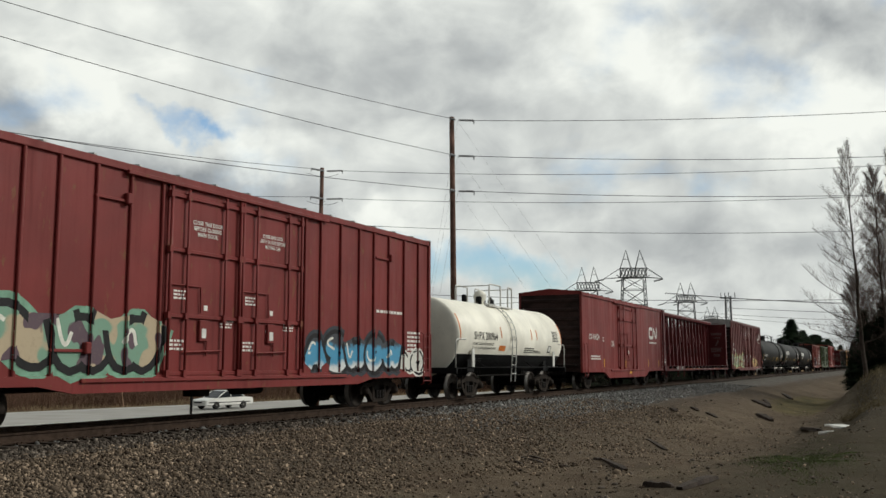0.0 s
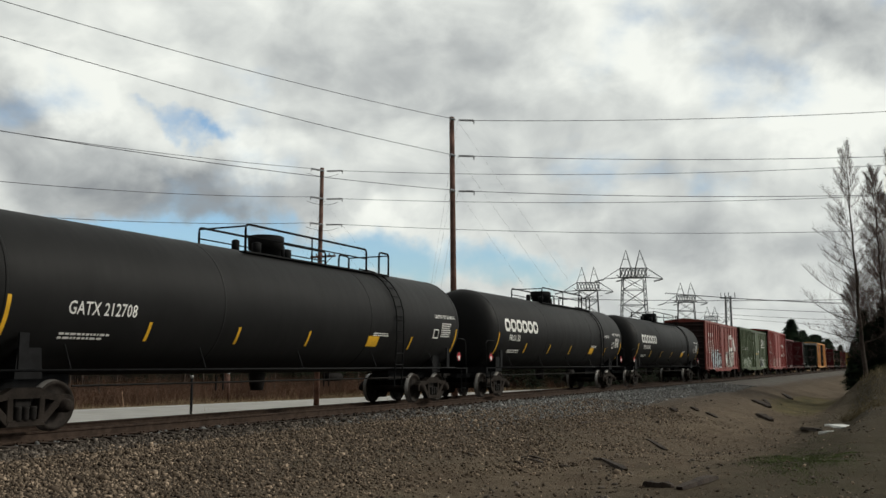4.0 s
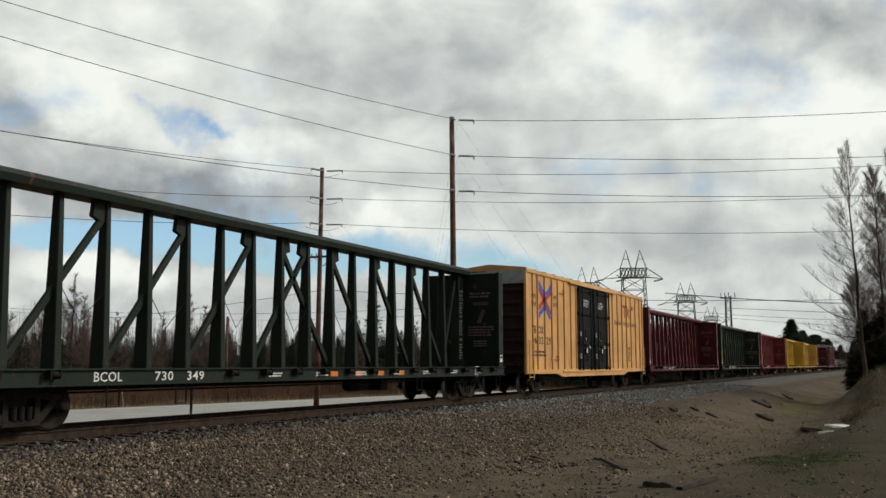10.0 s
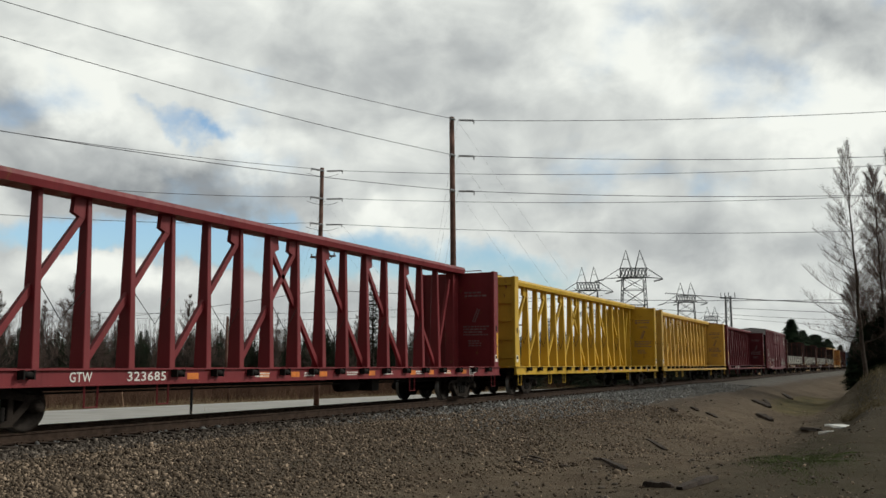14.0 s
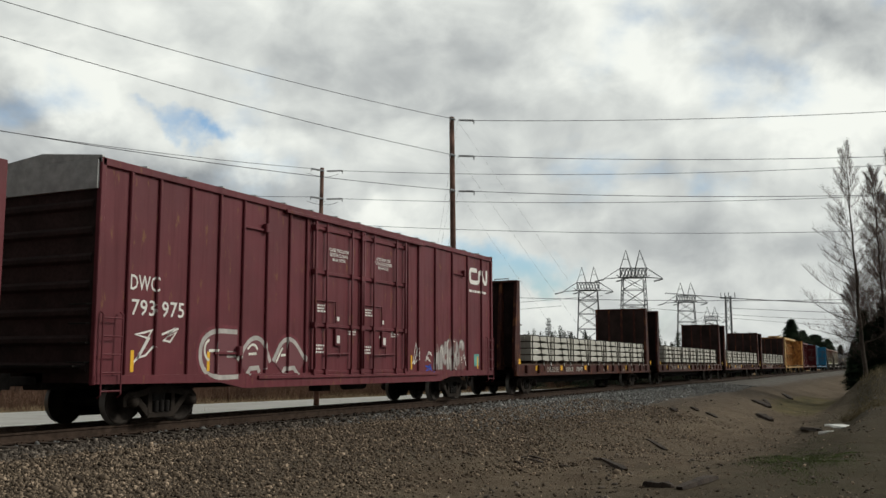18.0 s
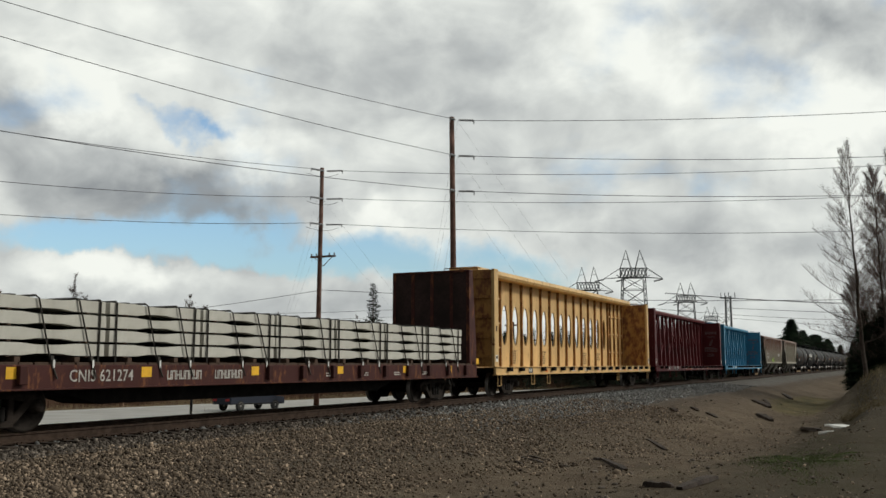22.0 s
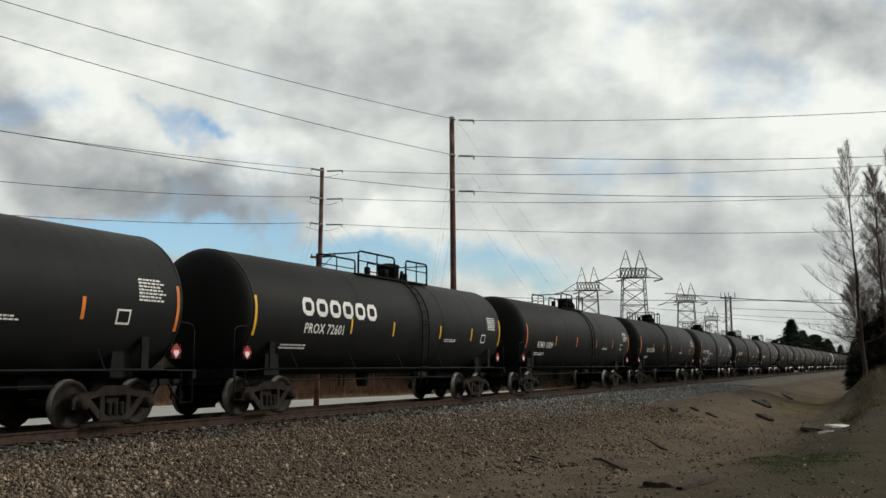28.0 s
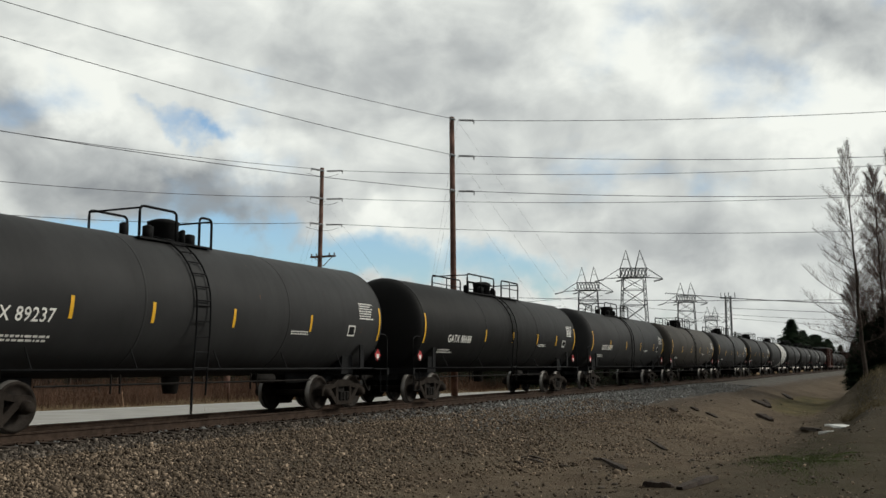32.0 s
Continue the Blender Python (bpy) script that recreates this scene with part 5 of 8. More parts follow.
def tankcar(label, s0, s1, paint, radius=1.52, top=3.97, bars="yellow", head=0.75, dome_at=0.0, rail=(-1.9, 1.7), low_paint=None, marks=(), dome="drum", belt=True,
            ring_mat=None, rail_mat=None, stripes=(), placard=True, seed=0, ladder_mat=None, bar_at=(), bar_dz=-0.42, rail_h=0.56, block_dz=0.0, gap_at=0.35, ladder_at=None):
    """s0, s1: ends of the shell. marks: (text, y, dz, height, width); stripes: (y0, y1) of paler bands."""
    car, half = car_root("tank_car", label, s0, s1)
    zc = top - radius
    rail_mat = rail_mat or M["black_paint"]
    r = random.Random(seed)
    prof = [(-half, 0.001)] + [(-half + head * (1 - math.cos(q)), radius * math.sin(q)) for q in (math.pi / 2 * i / 8 for i in range(1, 9))]
    prof += [(half - head * (1 - math.cos(q)), radius * math.sin(q)) for q in (math.pi / 2 * (8 - i) / 8 for i in range(0, 8))] + [(half, 0.001)]
    bm = bmesh.new()
    mats = [paint] + ([low_paint] if low_paint else [])
    lathe(bm, prof, "y", 56)
    for v in bm.verts:
        v.co.z += zc
    if low_paint:
        for f in bm.faces:
            c = f.calc_center_median()
            if c.z < zc - 0.60 and abs(c.y) < half - head - 0.001:
                f.material_index = 1
    part("tank_shell", bm, mats, car, "", True)
    for y in () if low_paint else (-half + head, half - head) + ((-half * 0.33, half * 0.33) if belt else ()):   # weld seams
        bm = bmesh.new()
        lathe(bm, [(y - 0.03, radius + 0.001), (y - 0.02, radius + 0.006), (y + 0.02, radius + 0.006), (y + 0.03, radius + 0.001)], "y", 56)
        for v in bm.verts:
            v.co.z += zc
        part("weld_seam", bm, paint, car, "", True)
    for (a, b) in stripes:
        bm = bmesh.new()
        lathe(bm, [(a, radius + 0.001), (a + 0.01, radius + 0.007), (b - 0.01, radius + 0.007), (b, radius + 0.001)], "y", 56)
        for v in bm.verts:
            v.co.z += zc
        part("stripe", bm, M["white"], car, "white band round the shell", True)
    if ring_mat:                                            # spill-stained ring under the fittings, a little proud
        bm = bmesh.new()
        lathe(bm, [(dome_at - 0.55, radius + 0.001), (dome_at - 0.5, radius + 0.010), (dome_at + 0.75, radius + 0.010), (dome_at + 0.8, radius + 0.001)], "y", 56)
        for v in bm.verts:
            v.co.z += zc
        part("spill_ring", bm, ring_mat, car, "stained band below the fittings", True)
    # stub sills, end sills, running boards along the side
    e = half + 0.15
    for s in (-1, 1):
        bm = bmesh.new()
        box(bm, -0.3, 0.3, min(s * (half - 3.4), s * (e + 0.1)), max(s * (half - 3.4), s * (e + 0.1)), 0.72, 1.05, 0.02)
        box(bm, -1.45, 1.45, min(s * (e - 0.12), s * e), max(s * (e - 0.12), s * e), 0.90, 1.08, 0.01)
        box(bm, -1.45, 1.45, min(s * (half - 0.75), s * e), max(s * (half - 0.75), s * e), 1.07, 1.10)
        part("end_sill", bm, M["black_paint"], car)
        bm = bmesh.new()                                     # saddle over the bogie
        prism(bm, [(s * (half - 2.0), 0.95), (s * (half - 1.4), 0.95), (s * (half - 1.45), 1.5), (s * (half - 1.95), 1.5)], -1.15, 1.15)
        part("saddle", bm, M["black_paint"], car)
        for x in (1.4, -1.4):                                # handrail hoop at the corner
            bm = bmesh.new()
            tube(bm, [(x, s * (e - 0.05), 1.08), (x, s * (e - 0.05), 1.9)] + bent((x, s * (e - 0.05), 1.9), (x, s * (e - 0.05), 2.08), (x, s * (e - 0.35), 2.08), 3)[1:] + [(x, s * (half - 0.75), 2.08)], 0.02, 6)
            part("corner_handrail", bm, rail_mat, car)
            bm = bmesh.new()
            box(bm, x - 0.02, x + 0.02, s * (half - 1.35) - 0.10, s * (half - 1.35) + 0.10, 1.1, 1.75)
            part("side_bracket", bm, rail_mat, car)
        for x in (1.42, -1.42):
            bm = bmesh.new()
            tube(bm, [(x, s * (e - 0.45), 1.06), (x, s * (e - 0.45), 0.42), (x, s * (e - 0.08), 0.42), (x, s * (e - 0.08), 1.06)], 0.02, 5)
            part("step", bm, M["black_paint"], car)
    for s in (1, -1):
        bm = bmesh.new()
        tube(bm, [(s * 1.42, -half + 0.8, 1.10), (s * 1.42, half - 0.8, 1.10)], 0.026, 6)
        for y in even(-half + 2.4, half - 2.4, 5):
            tube(bm, [(s * 1.42, y, 1.10), (s * (radius * 0.80), y, zc - radius * 0.62)], 0.014, 5)
        part("side_handrail", bm, M["black_paint"], car)
    bm = bmesh.new()                                         # outlet, brake cylinder and rods below
    lathe(bm, [(0.55, 0.16), (0.75, 0.20), (zc - radius + 0.2, 0.22)], "z", 12)
    tube(bm, [(0.8, -half + 3, 0.80), (0.8, half - 3, 0.80)], 0.022, 5)
    for y in (-2.6, -2.35, 1.9, 2.15):                       # hangers of the brake rigging
        tube(bm, [(0.8, y, 1.0), (0.8, y, 0.62)], 0.022, 5)
    tube(bm, [(0.55, 2.4, 0.86), (0.55, 3.1, 0.86)], 0.12, 10)
    part("underside_gear", bm, M["steel_dark"], car)
    # fittings on top, walkway and rails
    d = dome_at
    bm = bmesh.new()
    a, b = rail
    box(bm, -0.75, 0.75, d + a, d + b, top - 0.13, top - 0.09)
    part("walkway", bm, rail_mat, car)
    zt = top + rail_h
    for x in (-0.72, 0.72):
        gap = 0.38
        m0 = d + (a + b) / 2 + gap_at
        for (u, w, hz) in ((d + a, m0 - gap, zt), (m0 + gap, d + b, zt)):
            pts = [(x, u, top - 0.15), (x, u, hz - 0.12)] + bent((x, u, hz - 0.12), (x, u, hz), (x, u + 0.12, hz), 3)[1:] + \
                  bent((x, w - 0.12, hz), (x, w, hz), (x, w, hz - 0.12), 3) + [(x, w, top - 0.15)]
            bm = bmesh.new()
            tube(bm, pts, 0.03, 6)
            if w - u > 1.2:
                tube(bm, [(x, (u + w) / 2, top - 0.15), (x, (u + w) / 2, hz)], 0.02, 6)
                tube(bm, [(x, u, (hz + top) / 2), (x, w, (hz + top) / 2)], 0.018, 6)
            part("safety_rail", bm, rail_mat, car)
    for y in (d + a, d + b):
        bm = bmesh.new()
        tube(bm, [(-0.72, y, zt - 0.05), (0.72, y, zt - 0.05)], 0.022, 6)
        part("cross_rail", bm, rail_mat, car)
    bm = bmesh.new()
    if dome == "drum":
        lathe(bm, [(top - 0.06, 0.34), (top + 0.36, 0.34), (top + 0.38, 0.36), (top + 0.44, 0.36), (top + 0.50, 0.2)], "z", 20)
    elif dome == "ball":
        lathe(bm, [(top - 0.06, 0.18), (top + 0.10, 0.18)] + [(top + 0.30 - 0.26 * math.cos(q), max(0.01, 0.26 * math.sin(q))) for q in (math.pi * i / 8 for i in range(2, 9))], "z", 18)
    else:
        lathe(bm, [(top - 0.06, 0.40), (top + 0.14, 0.40), (top + 0.15, 0.46), (top + 0.48, 0.48), (top + 0.51, 0.44), (top + 0.51, 0.1)], "z", 24)
    for v in bm.verts:
        v.co.y += d + 0.1
    part("manway", bm, paint if dome == "ball" else M["black_paint"], car, "round manway cover", True)
    for (x, y, rr, hh) in ((0.3, -0.7, 0.12, 0.22), (-0.25, -0.85, 0.10, 0.3), (0.2, 0.75, 0.13, 0.2), (-0.2, 0.95, 0.08, 0.34), (0.35, 0.35, 0.06, 0.25)):
        bm = bmesh.new()
        lathe(bm, [(top - 0.1, rr), (top + hh, rr), (top + hh + 0.03, rr * 0.5)], "z", 10)
        for v in bm.verts:
            v.co.x += x
            v.co.y += d + y
        part("valve", bm, M["black_paint"], car)
    # ladder down the side, following the shell
    bm = bmesh.new()
    lad = d - 0.3 if ladder_at is None else ladder_at
    for yy in (lad - 0.22, lad + 0.22):
        pts = [((radius + 0.06) * math.cos(q), yy, zc + (radius + 0.06) * math.sin(q)) for q in (math.radians(80 - 11.5 * i) for i in range(8))]
        pts += [(radius + 0.06, yy, zc - 0.5), (radius - 0.02, yy, 0.55)]
        tube(bm, pts, 0.022, 5)
    for i in range(12):
        q = math.radians(70 - 11 * i)
        if q > -0.1:
            p = ((radius + 0.06) * math.cos(q), zc + (radius + 0.06) * math.sin(q))
        else:
            p = (radius + 0.03, zc - 0.33 * (i - 7))
        if p[1] > 0.55:
            tube(bm, [(p[0], lad - 0.22, p[1]), (p[0], lad + 0.22, p[1])], 0.017, 5)
    part("ladder", bm, ladder_mat or rail_mat, car)
    if bars:
        hb = 0.42
        for y in [-half + head + 0.02, *(bar_at or even(-half * 0.55, half * 0.62, 4)), half - head - 0.12]:
            hh = 0.95 if abs(y) > half - head - 0.2 else hb
            shell_sign(car, tall_quad, (0.085, hh, 10 if hh > 0.5 else 4), M[bars], radius, zc, y, bar_dz - 0.15 if hh > 0.5 else bar_dz, "reflector")
    for (body, y, dz, h, w) in marks:
        shell_sign(car, text_mesh, (body, h, w, 0.012), M["white"] if not low_paint else M["black_letter"], radius, zc, y, dz)
    ink = M["white"] if not low_paint else M["black_letter"]
    shell_sign(car, bar_block, (7, 0.75, 0.48, seed), ink, radius, zc, half - head - 1.2, block_dz, "small_print")
    shell_sign(car, bar_block, (2, 1.2, 0.17, seed + 1), ink, radius, zc, -half + head + 1.3, -0.85, "small_print")
    shell_sign(car, bar_block, (2, 0.9, 0.12, seed + 2), ink, radius, zc, half * 0.35, -0.5, "small_print")
    shell_sign(car, tall_quad, (0.36, 0.30), ink, radius, zc, half - head - 1.75, -0.48, "data_plate")
    shell_sign(car, tall_quad, (0.28, 0.22), M["black_paint"] if not low_paint else M["litter"], radius + 0.004, zc, half - head - 1.71, -0.44, "data_plate")
    if placard:
        for s in (1, -1):                                     # diamond sign at either end
            bm = bmesh.new()
            box(bm, 1.36, 1.38, s * (half - 0.42) - 0.15, s * (half - 0.42) + 0.15, 1.33, 1.63)
            ob = part("placard_holder", bm, M["black_paint"], car)
            me = bpy.data.meshes.new("placard")
            y, z, q = s * (half - 0.42), 1.48, 0.17
            me.from_pydata([(1.386, y - q, z), (1.386, y, z - q), (1.386, y + q, z), (1.386, y, z + q), (1.39, y - 0.08, z - 0.05), (1.39, y, z - 0.13), (1.39, y + 0.08, z - 0.05), (1.39, y + 0.07, z + 0.02), (1.39, y - 0.07, z + 0.02)], [], [(0, 1, 2, 3), (4, 5, 6, 7, 8)])
            me.materials.append(M["red"]), me.materials.append(M["white"])
            me.polygons[1].material_index = 1
            place("placard", me, ob, None, "red and white hazard diamond")
    running_gear(car, half + 0.15, half - 1.75)
    return car, half, radius, zc


# ---- covered hoppers ----
def hopper(label, s0, s1, paint, top=4.45, low=None):
    car, half = car_root("covered_hopper", label, s0, s1)
    W = 1.52
    zb = 1.42
    RELIEF[car.name] = (W, even(-half + 1.95, half - 1.95, 15), 0.09, [], zb - 0.3, 0.0)
    low = low or paint
    for s in (1, -1):
        bm = bmesh.new()                                       # sides slope in at the ends
        prism(bm, [(-half + 0.0, top - 0.25), (half, top - 0.25), (half, top - 1.2), (half - 1.9, zb), (-half + 1.9, zb), (-half, top - 1.2)], s * (W - 0.04), s * W)
        part("side_wall", bm, paint, car)
        bm = bmesh.new()
        box(bm, min(s * (W - 0.02), s * (W + 0.07)), max(s * (W - 0.02), s * (W + 0.07)), -half, half, top - 0.33, top - 0.2)
        prism(bm, [(-half + 1.6, zb + 0.10), (half - 1.6, zb + 0.10), (half - 1.6, zb - 0.06), (-half + 1.6, zb - 0.06)], s * (W - 0.02), s * (W + 0.06))
        part("side_sill", bm, paint, car)
    pm = bmesh.new()
    prism(pm, [(-0.045, zb + 0.1), (0.045, zb + 0.1), (0.045, top - 0.33), (-0.045, top - 0.33)], 0.0, 0.06)
    post = finish("side_post", pm, paint)
    for y in even(-half + 1.95, half - 1.95, 15):
        for s in (1, -1):
            place("side_post", post, car, pose(s * W, y, 0, 0, 0, 0 if s > 0 else 180))
    bm = bmesh.new()
    extrude_y(bm, [(-W, top - 0.25), (W, top - 0.25), (W - 0.15, top - 0.08), (0.5, top), (-0.5, top), (-W + 0.15, top - 0.08)], -half, half)
    part("roof", bm, paint, car)
    bm = bmesh.new()
    box(bm, -0.45, 0.45, -half + 0.6, half - 0.6, top + 0.06, top + 0.10)
    for y in even(-half + 1.5, half - 1.5, 8):
        box(bm, -0.4, 0.4, y - 0.4, y + 0.4, top - 0.02, top + 0.07, 0.02)
    part("roof_hatch", bm, M["galv"], car)
    for s in (-1, 1):
        bm = bmesh.new()                                        # sloping end sheet, end platform and ladder
        extr = [(s * half, top - 1.2), (s * half, top - 0.26), (s * (half - 0.05), top - 0.26), (s * (half - 0.05), top - 1.2), (s * (half - 2.4), 1.0), (s * (half - 2.33), 0.95)]
        prism(bm, extr[:4], -W + 0.02, W - 0.02)
        prism(bm, [(s * half, top - 1.22), (s * (half - 0.08), top - 1.22), (s * (half - 2.5), 1.0), (s * (half - 2.42), 0.95)], -W + 0.03, W - 0.03)
        part("slope_sheet", bm, low, car)
        bm = bmesh.new()
        box(bm, -1.5, 1.5, min(s * (half - 0.1), s * (half + 0.1)), max(s * (half - 0.1), s * (half + 0.1)), 0.9, 1.15)
        box(bm, -0.25, 0.25, min(s * (half - 4), s * half), max(s * (half - 4), s * half), 0.75, 1.05)
        for x in (-1.42, 1.36):
            box(bm, x, x + 0.07, s * half - 0.05, s * half + 0.05, 1.1, top - 0.3)
            box(bm, x, x + 0.07, s * (half - 1.4) - 0.05, s * (half - 1.4) + 0.05, 1.0, 2.2)
        part("end_frame", bm, low, car)
        bm = bmesh.new()
        ladder(bm, W, s * (half - 0.32), 0.95, top - 0.4, 0.42, 10)
        part("ladder", bm, low, car)
    bays = 3
    L = 2 * (half - 2.4) / bays
    for i in range(bays):
        yc = -half + 2.4 + L * (i + 0.5)
        bm = bmesh.new()                                        # a tapering outlet hopper
        a = [bm.verts.new((x, yc + y, zb)) for x, y in ((-W + 0.05, -L / 2 + 0.02), (W - 0.05, -L / 2 + 0.02), (W - 0.05, L / 2 - 0.02), (-W + 0.05, L / 2 - 0.02))]
        b = [bm.verts.new((x, yc + y, 0.36)) for x, y in ((-0.75, -0.4), (0.75, -0.4), (0.75, 0.4), (-0.75, 0.4))]
        for j in range(4):
            bm.faces.new((a[j], a[(j + 1) % 4], b[(j + 1) % 4], b[j]))
        bm.faces.new(a), bm.faces.new(b)
        box(bm, -0.9, 0.9, yc - 0.45, yc + 0.45, 0.30, 0.40)
        part("outlet_hopper", bm, low, car)
    for tag in PAINT_TAGS.get(paint.name, ()):
        graffiti(car, *tag)
    running_gear(car, half, half - 1.75)
    return car, half


# ---- the train, car by car from its head ----
plain_faded = plain("faded_lettering", (0.42, 0.40, 0.37), 0.8, 0, 0.3, 5, 0.0)
RED, MAROON, DEEP = (0.170, 0.026, 0.025), (0.105, 0.022, 0.022), (0.092, 0.013, 0.016)
GREEN, DKGREEN, TAN, YELL, BLUE = (0.062, 0.083, 0.038), (0.020, 0.026, 0.021), (0.64, 0.345, 0.13), (0.52, 0.33, 0.04), (0.045, 0.19, 0.31)
TEAL_W = (0.35, 0.45, 0.36)
NB, NW = (0.012, 0.012, 0.014), (0.62, 0.62, 0.58)


DOOR_A = "CLOSE THIS DOOR\nBEFORE CLOSING\nMAIN DOOR"
DOOR_B = "CLOSE AND LOCK\nBOTH DOORS BEFORE\nMOVING CAR"


def hicube(label, s0, s1, paint, posts, doors, top=5.12, **kw):
    """A sixty-foot high boxcar with a pair of plug doors."""
    half = (s1 - s0) / 2
    car, half = boxcar(label, s0, s1, top, paint, posts=posts, doors=[(*d, "plug") for d in doors], sill=0.84, vents=[(posts[5] - 0.45, 4.35), (half - 2.95, 4.25), (posts[4] - 0.45, 1.45)], post_w=0.07, **kw)
    for (y0, y1), body in zip(doors, (DOOR_A, DOOR_B)):
        letters(car, body, y0 + 0.78, 4.17, 0.085, 0.98, x=1.556, bold=0.02)
        for i, (dy, z, w, h, rows) in enumerate(((0.25, 2.55, 0.4, 0.22, 3), (0.15, 1.5, 0.45, 0.25, 3), (1.75, 2.0, 0.45, 0.2, 3), (1.2, 2.35, 0.12, 0.2, 1), (1.05, 1.95, 0.3, 0.12, 1))):
            print_block(car, y0 + dy, z, w, h, rows, i, x=1.556)
    return car, half


# red high boxcar
p = car_paint("red_boxcar_paint", RED, tags=[(-9.4, -2.75, 0.66, 2.50, [(0.42, 0.34, 0.23), (0.16, 0.30, 0.22), (0.085, 0.05, 0.07)], NB, 5, 1),
                                              (2.45, 7.4, 0.72, 2.15, [(0.05, 0.26, 0.44), (0.035, 0.04, 0.05), (0.10, 0.30, 0.46)], NB, 5, 2), (7.5, 8.9, 0.75, 1.7, [NW, NW], NB, 2, 3)])
car, h = hicube("red high boxcar with double doors and spray-painted lettering", 8.1, 26.8, p, [-8.3, -7.25, -6.22, -5.44, -4.56, -3.68, -2.80, 2.35, 3.07, 4.04, 5.01, 5.82, 6.69, 7.64, 8.57], [(-2.66, -0.30), (-0.30, 2.13)])
print_block(car, 6.0, 2.68, 1.6, 0.15, 1, 3)
print_block(car, 7.9, 1.5, 0.7, 0.75, 6, 4)
# white tank
p = car_paint("white_tank_paint", (0.84, 0.82, 0.73), 0.4, 0.02, 0.2)
car, h, r, zc = tankcar("white tank car with a black underside and ladder", 28.55, 39.8, p, radius=1.40, top=3.58, bars="orange", low_paint=M["black_paint"], dome="ball", dome_at=-0.55, rail=(-0.65, 1.7), ladder_at=-0.45, bar_at=(-1.65, 1.6, 2.2), bar_dz=0.02,
        marks=[("SHPX 200964", -4.15, -0.08, 0.27, 2.15), ("LD LMT 202800 LBS 92080 KGS", -4.25, -0.27, 0.08, 1.9), ("LT WT   60100 LBS 27260 KGS NEW", -4.25, -0.42, 0.08, 2.15)], placard=False, rail_mat=M["litter"], head=0.24, seed=3, rail_h=0.72)
shell_sign(car, tall_quad, (0.62, 0.20), M["orange"], r, zc, -1.78, -0.46, "notice_plate")
shell_sign(car, bar_block, (3, 1.2, 0.24, 77), M["black_letter"], r, zc, 0.9, -0.50, "small_print")
# red smooth-sided boxcar
p = car_paint("plain_red_boxcar_paint", RED, rust=0.05)
car, h = boxcar("red smooth-sided boxcar with one plug door", 41.7, 57.9, 4.62, p, ends=(41.5, 57.9), roof_mat=p, doors=[(-1.95, 1.65, "plug")], belly=0.32, reflectors=[(-4.6, "yellow"), (-0.6, "yellow"), (4.6, "yellow"), (7.2, "yellow")])
letters(car, "CN 414524", -7.1, 2.42, 0.27, 1.7)
print_block(car, -4.8, 2.35, 0.2, 0.28, 2, 4)
emblem(car, 4.9, 2.70, 2.0, 0.72, 0.19)
print_block(car, 4.95, 2.45, 1.9, 0.16, 1, 6)
side_sign(quad, (0.4, 0.12), M["yellow"], car, 1.60, 0.1, 0.72, "reflector")
print_block(car, -6.8, 1.45, 1.6, 0.25, 2, 5)
print_block(car, -3.2, 2.15, 0.5, 0.3, 4, 7)
# maroon centre beam
p = car_paint("maroon_flatcar_paint", DEEP, rust=0.1)
car, h = centerbeam("dark red centre-beam flat car, empty", 58.35, 81.35, p, marks="300 398", seed=4)
end_warnings(car, h, 4)
# brown-red high boxcar
p = car_paint("worn_red_boxcar_paint", MAROON, tags=[(-9.5, -2.7, 0.70, 2.30, [(0.34, 0.31, 0.27), (0.36, 0.19, 0.11), (0.30, 0.40, 0.24)], (0.38, 0.52, 0.30), 5, 3),
                                                    (2.6, 6.4, 0.72, 1.95, [(0.60, 0.36, 0.14), (0.55, 0.30, 0.24), (0.5, 0.45, 0.2)], NB, 4, 4)])
car, h = hicube("maroon high boxcar with a pale end band and spray paint", 83.5, 102.5, p, [-8.95, -8.01, -7.04, -6.06, -5.08, -4.03, -3.06, 2.55, 3.34, 4.46, 5.62, 6.62, 7.63, 8.6], [(-2.63, -0.30), (-0.30, 2.14)], ends=(83.25, 102.5),
                end_cap=M["galv"], reflectors=[(-6.35, "yellow"), (-3.6, "yellow")])
letters(car, "DW  C", -8.9, 2.87, 0.29, 1.3)
letters(car, "793 635", -8.88, 2.35, 0.30, 1.75)
emblem(car, 6.8, 3.68, 1.8, 0.66, 0.17)
print_block(car, 6.8, 3.42, 1.8, 0.14, 1, 6)
side_sign(quad, (0.3, 0.10), M["white"], car, 1.60, 0.2, 2.85, "notice")
# black gas tanks
black = car_paint("black_tank_paint", (0.0135, 0.0133, 0.0135), 0.58, 0.0, 0.08)
grey = car_paint("faded_black_tank_paint", (0.033, 0.033, 0.034), 0.62, 0.03, 0.15)
grey2 = car_paint("dusty_tank_paint", (0.055, 0.050, 0.045), 0.65, 0.05, 0.4)
LPG = dict(radius=1.53, top=4.05, dome="wide", rail=(-1.7, 5.45), gap_at=2.6, ladder_at=4.8, block_dz=-0.42, head=0.85, dome_at=0.15, bar_at=(-5.5, -2.65, 0.2, 5.75), bar_dz=-0.85)
ROUND = [(0.08, 0.03), (0.0, 0.14), (0.0, 0.36), (0.08, 0.47), (0.34, 0.47), (0.42, 0.36), (0.42, 0.14), (0.34, 0.03), (0.08, 0.03)]
STEM = [[(0.05, 0.0), (0.05, 0.45), (0.34, 0.45), (0.41, 0.33), (0.34, 0.2), (0.08, 0.2)], [(0.24, 0.2), (0.4, 0.0)]]


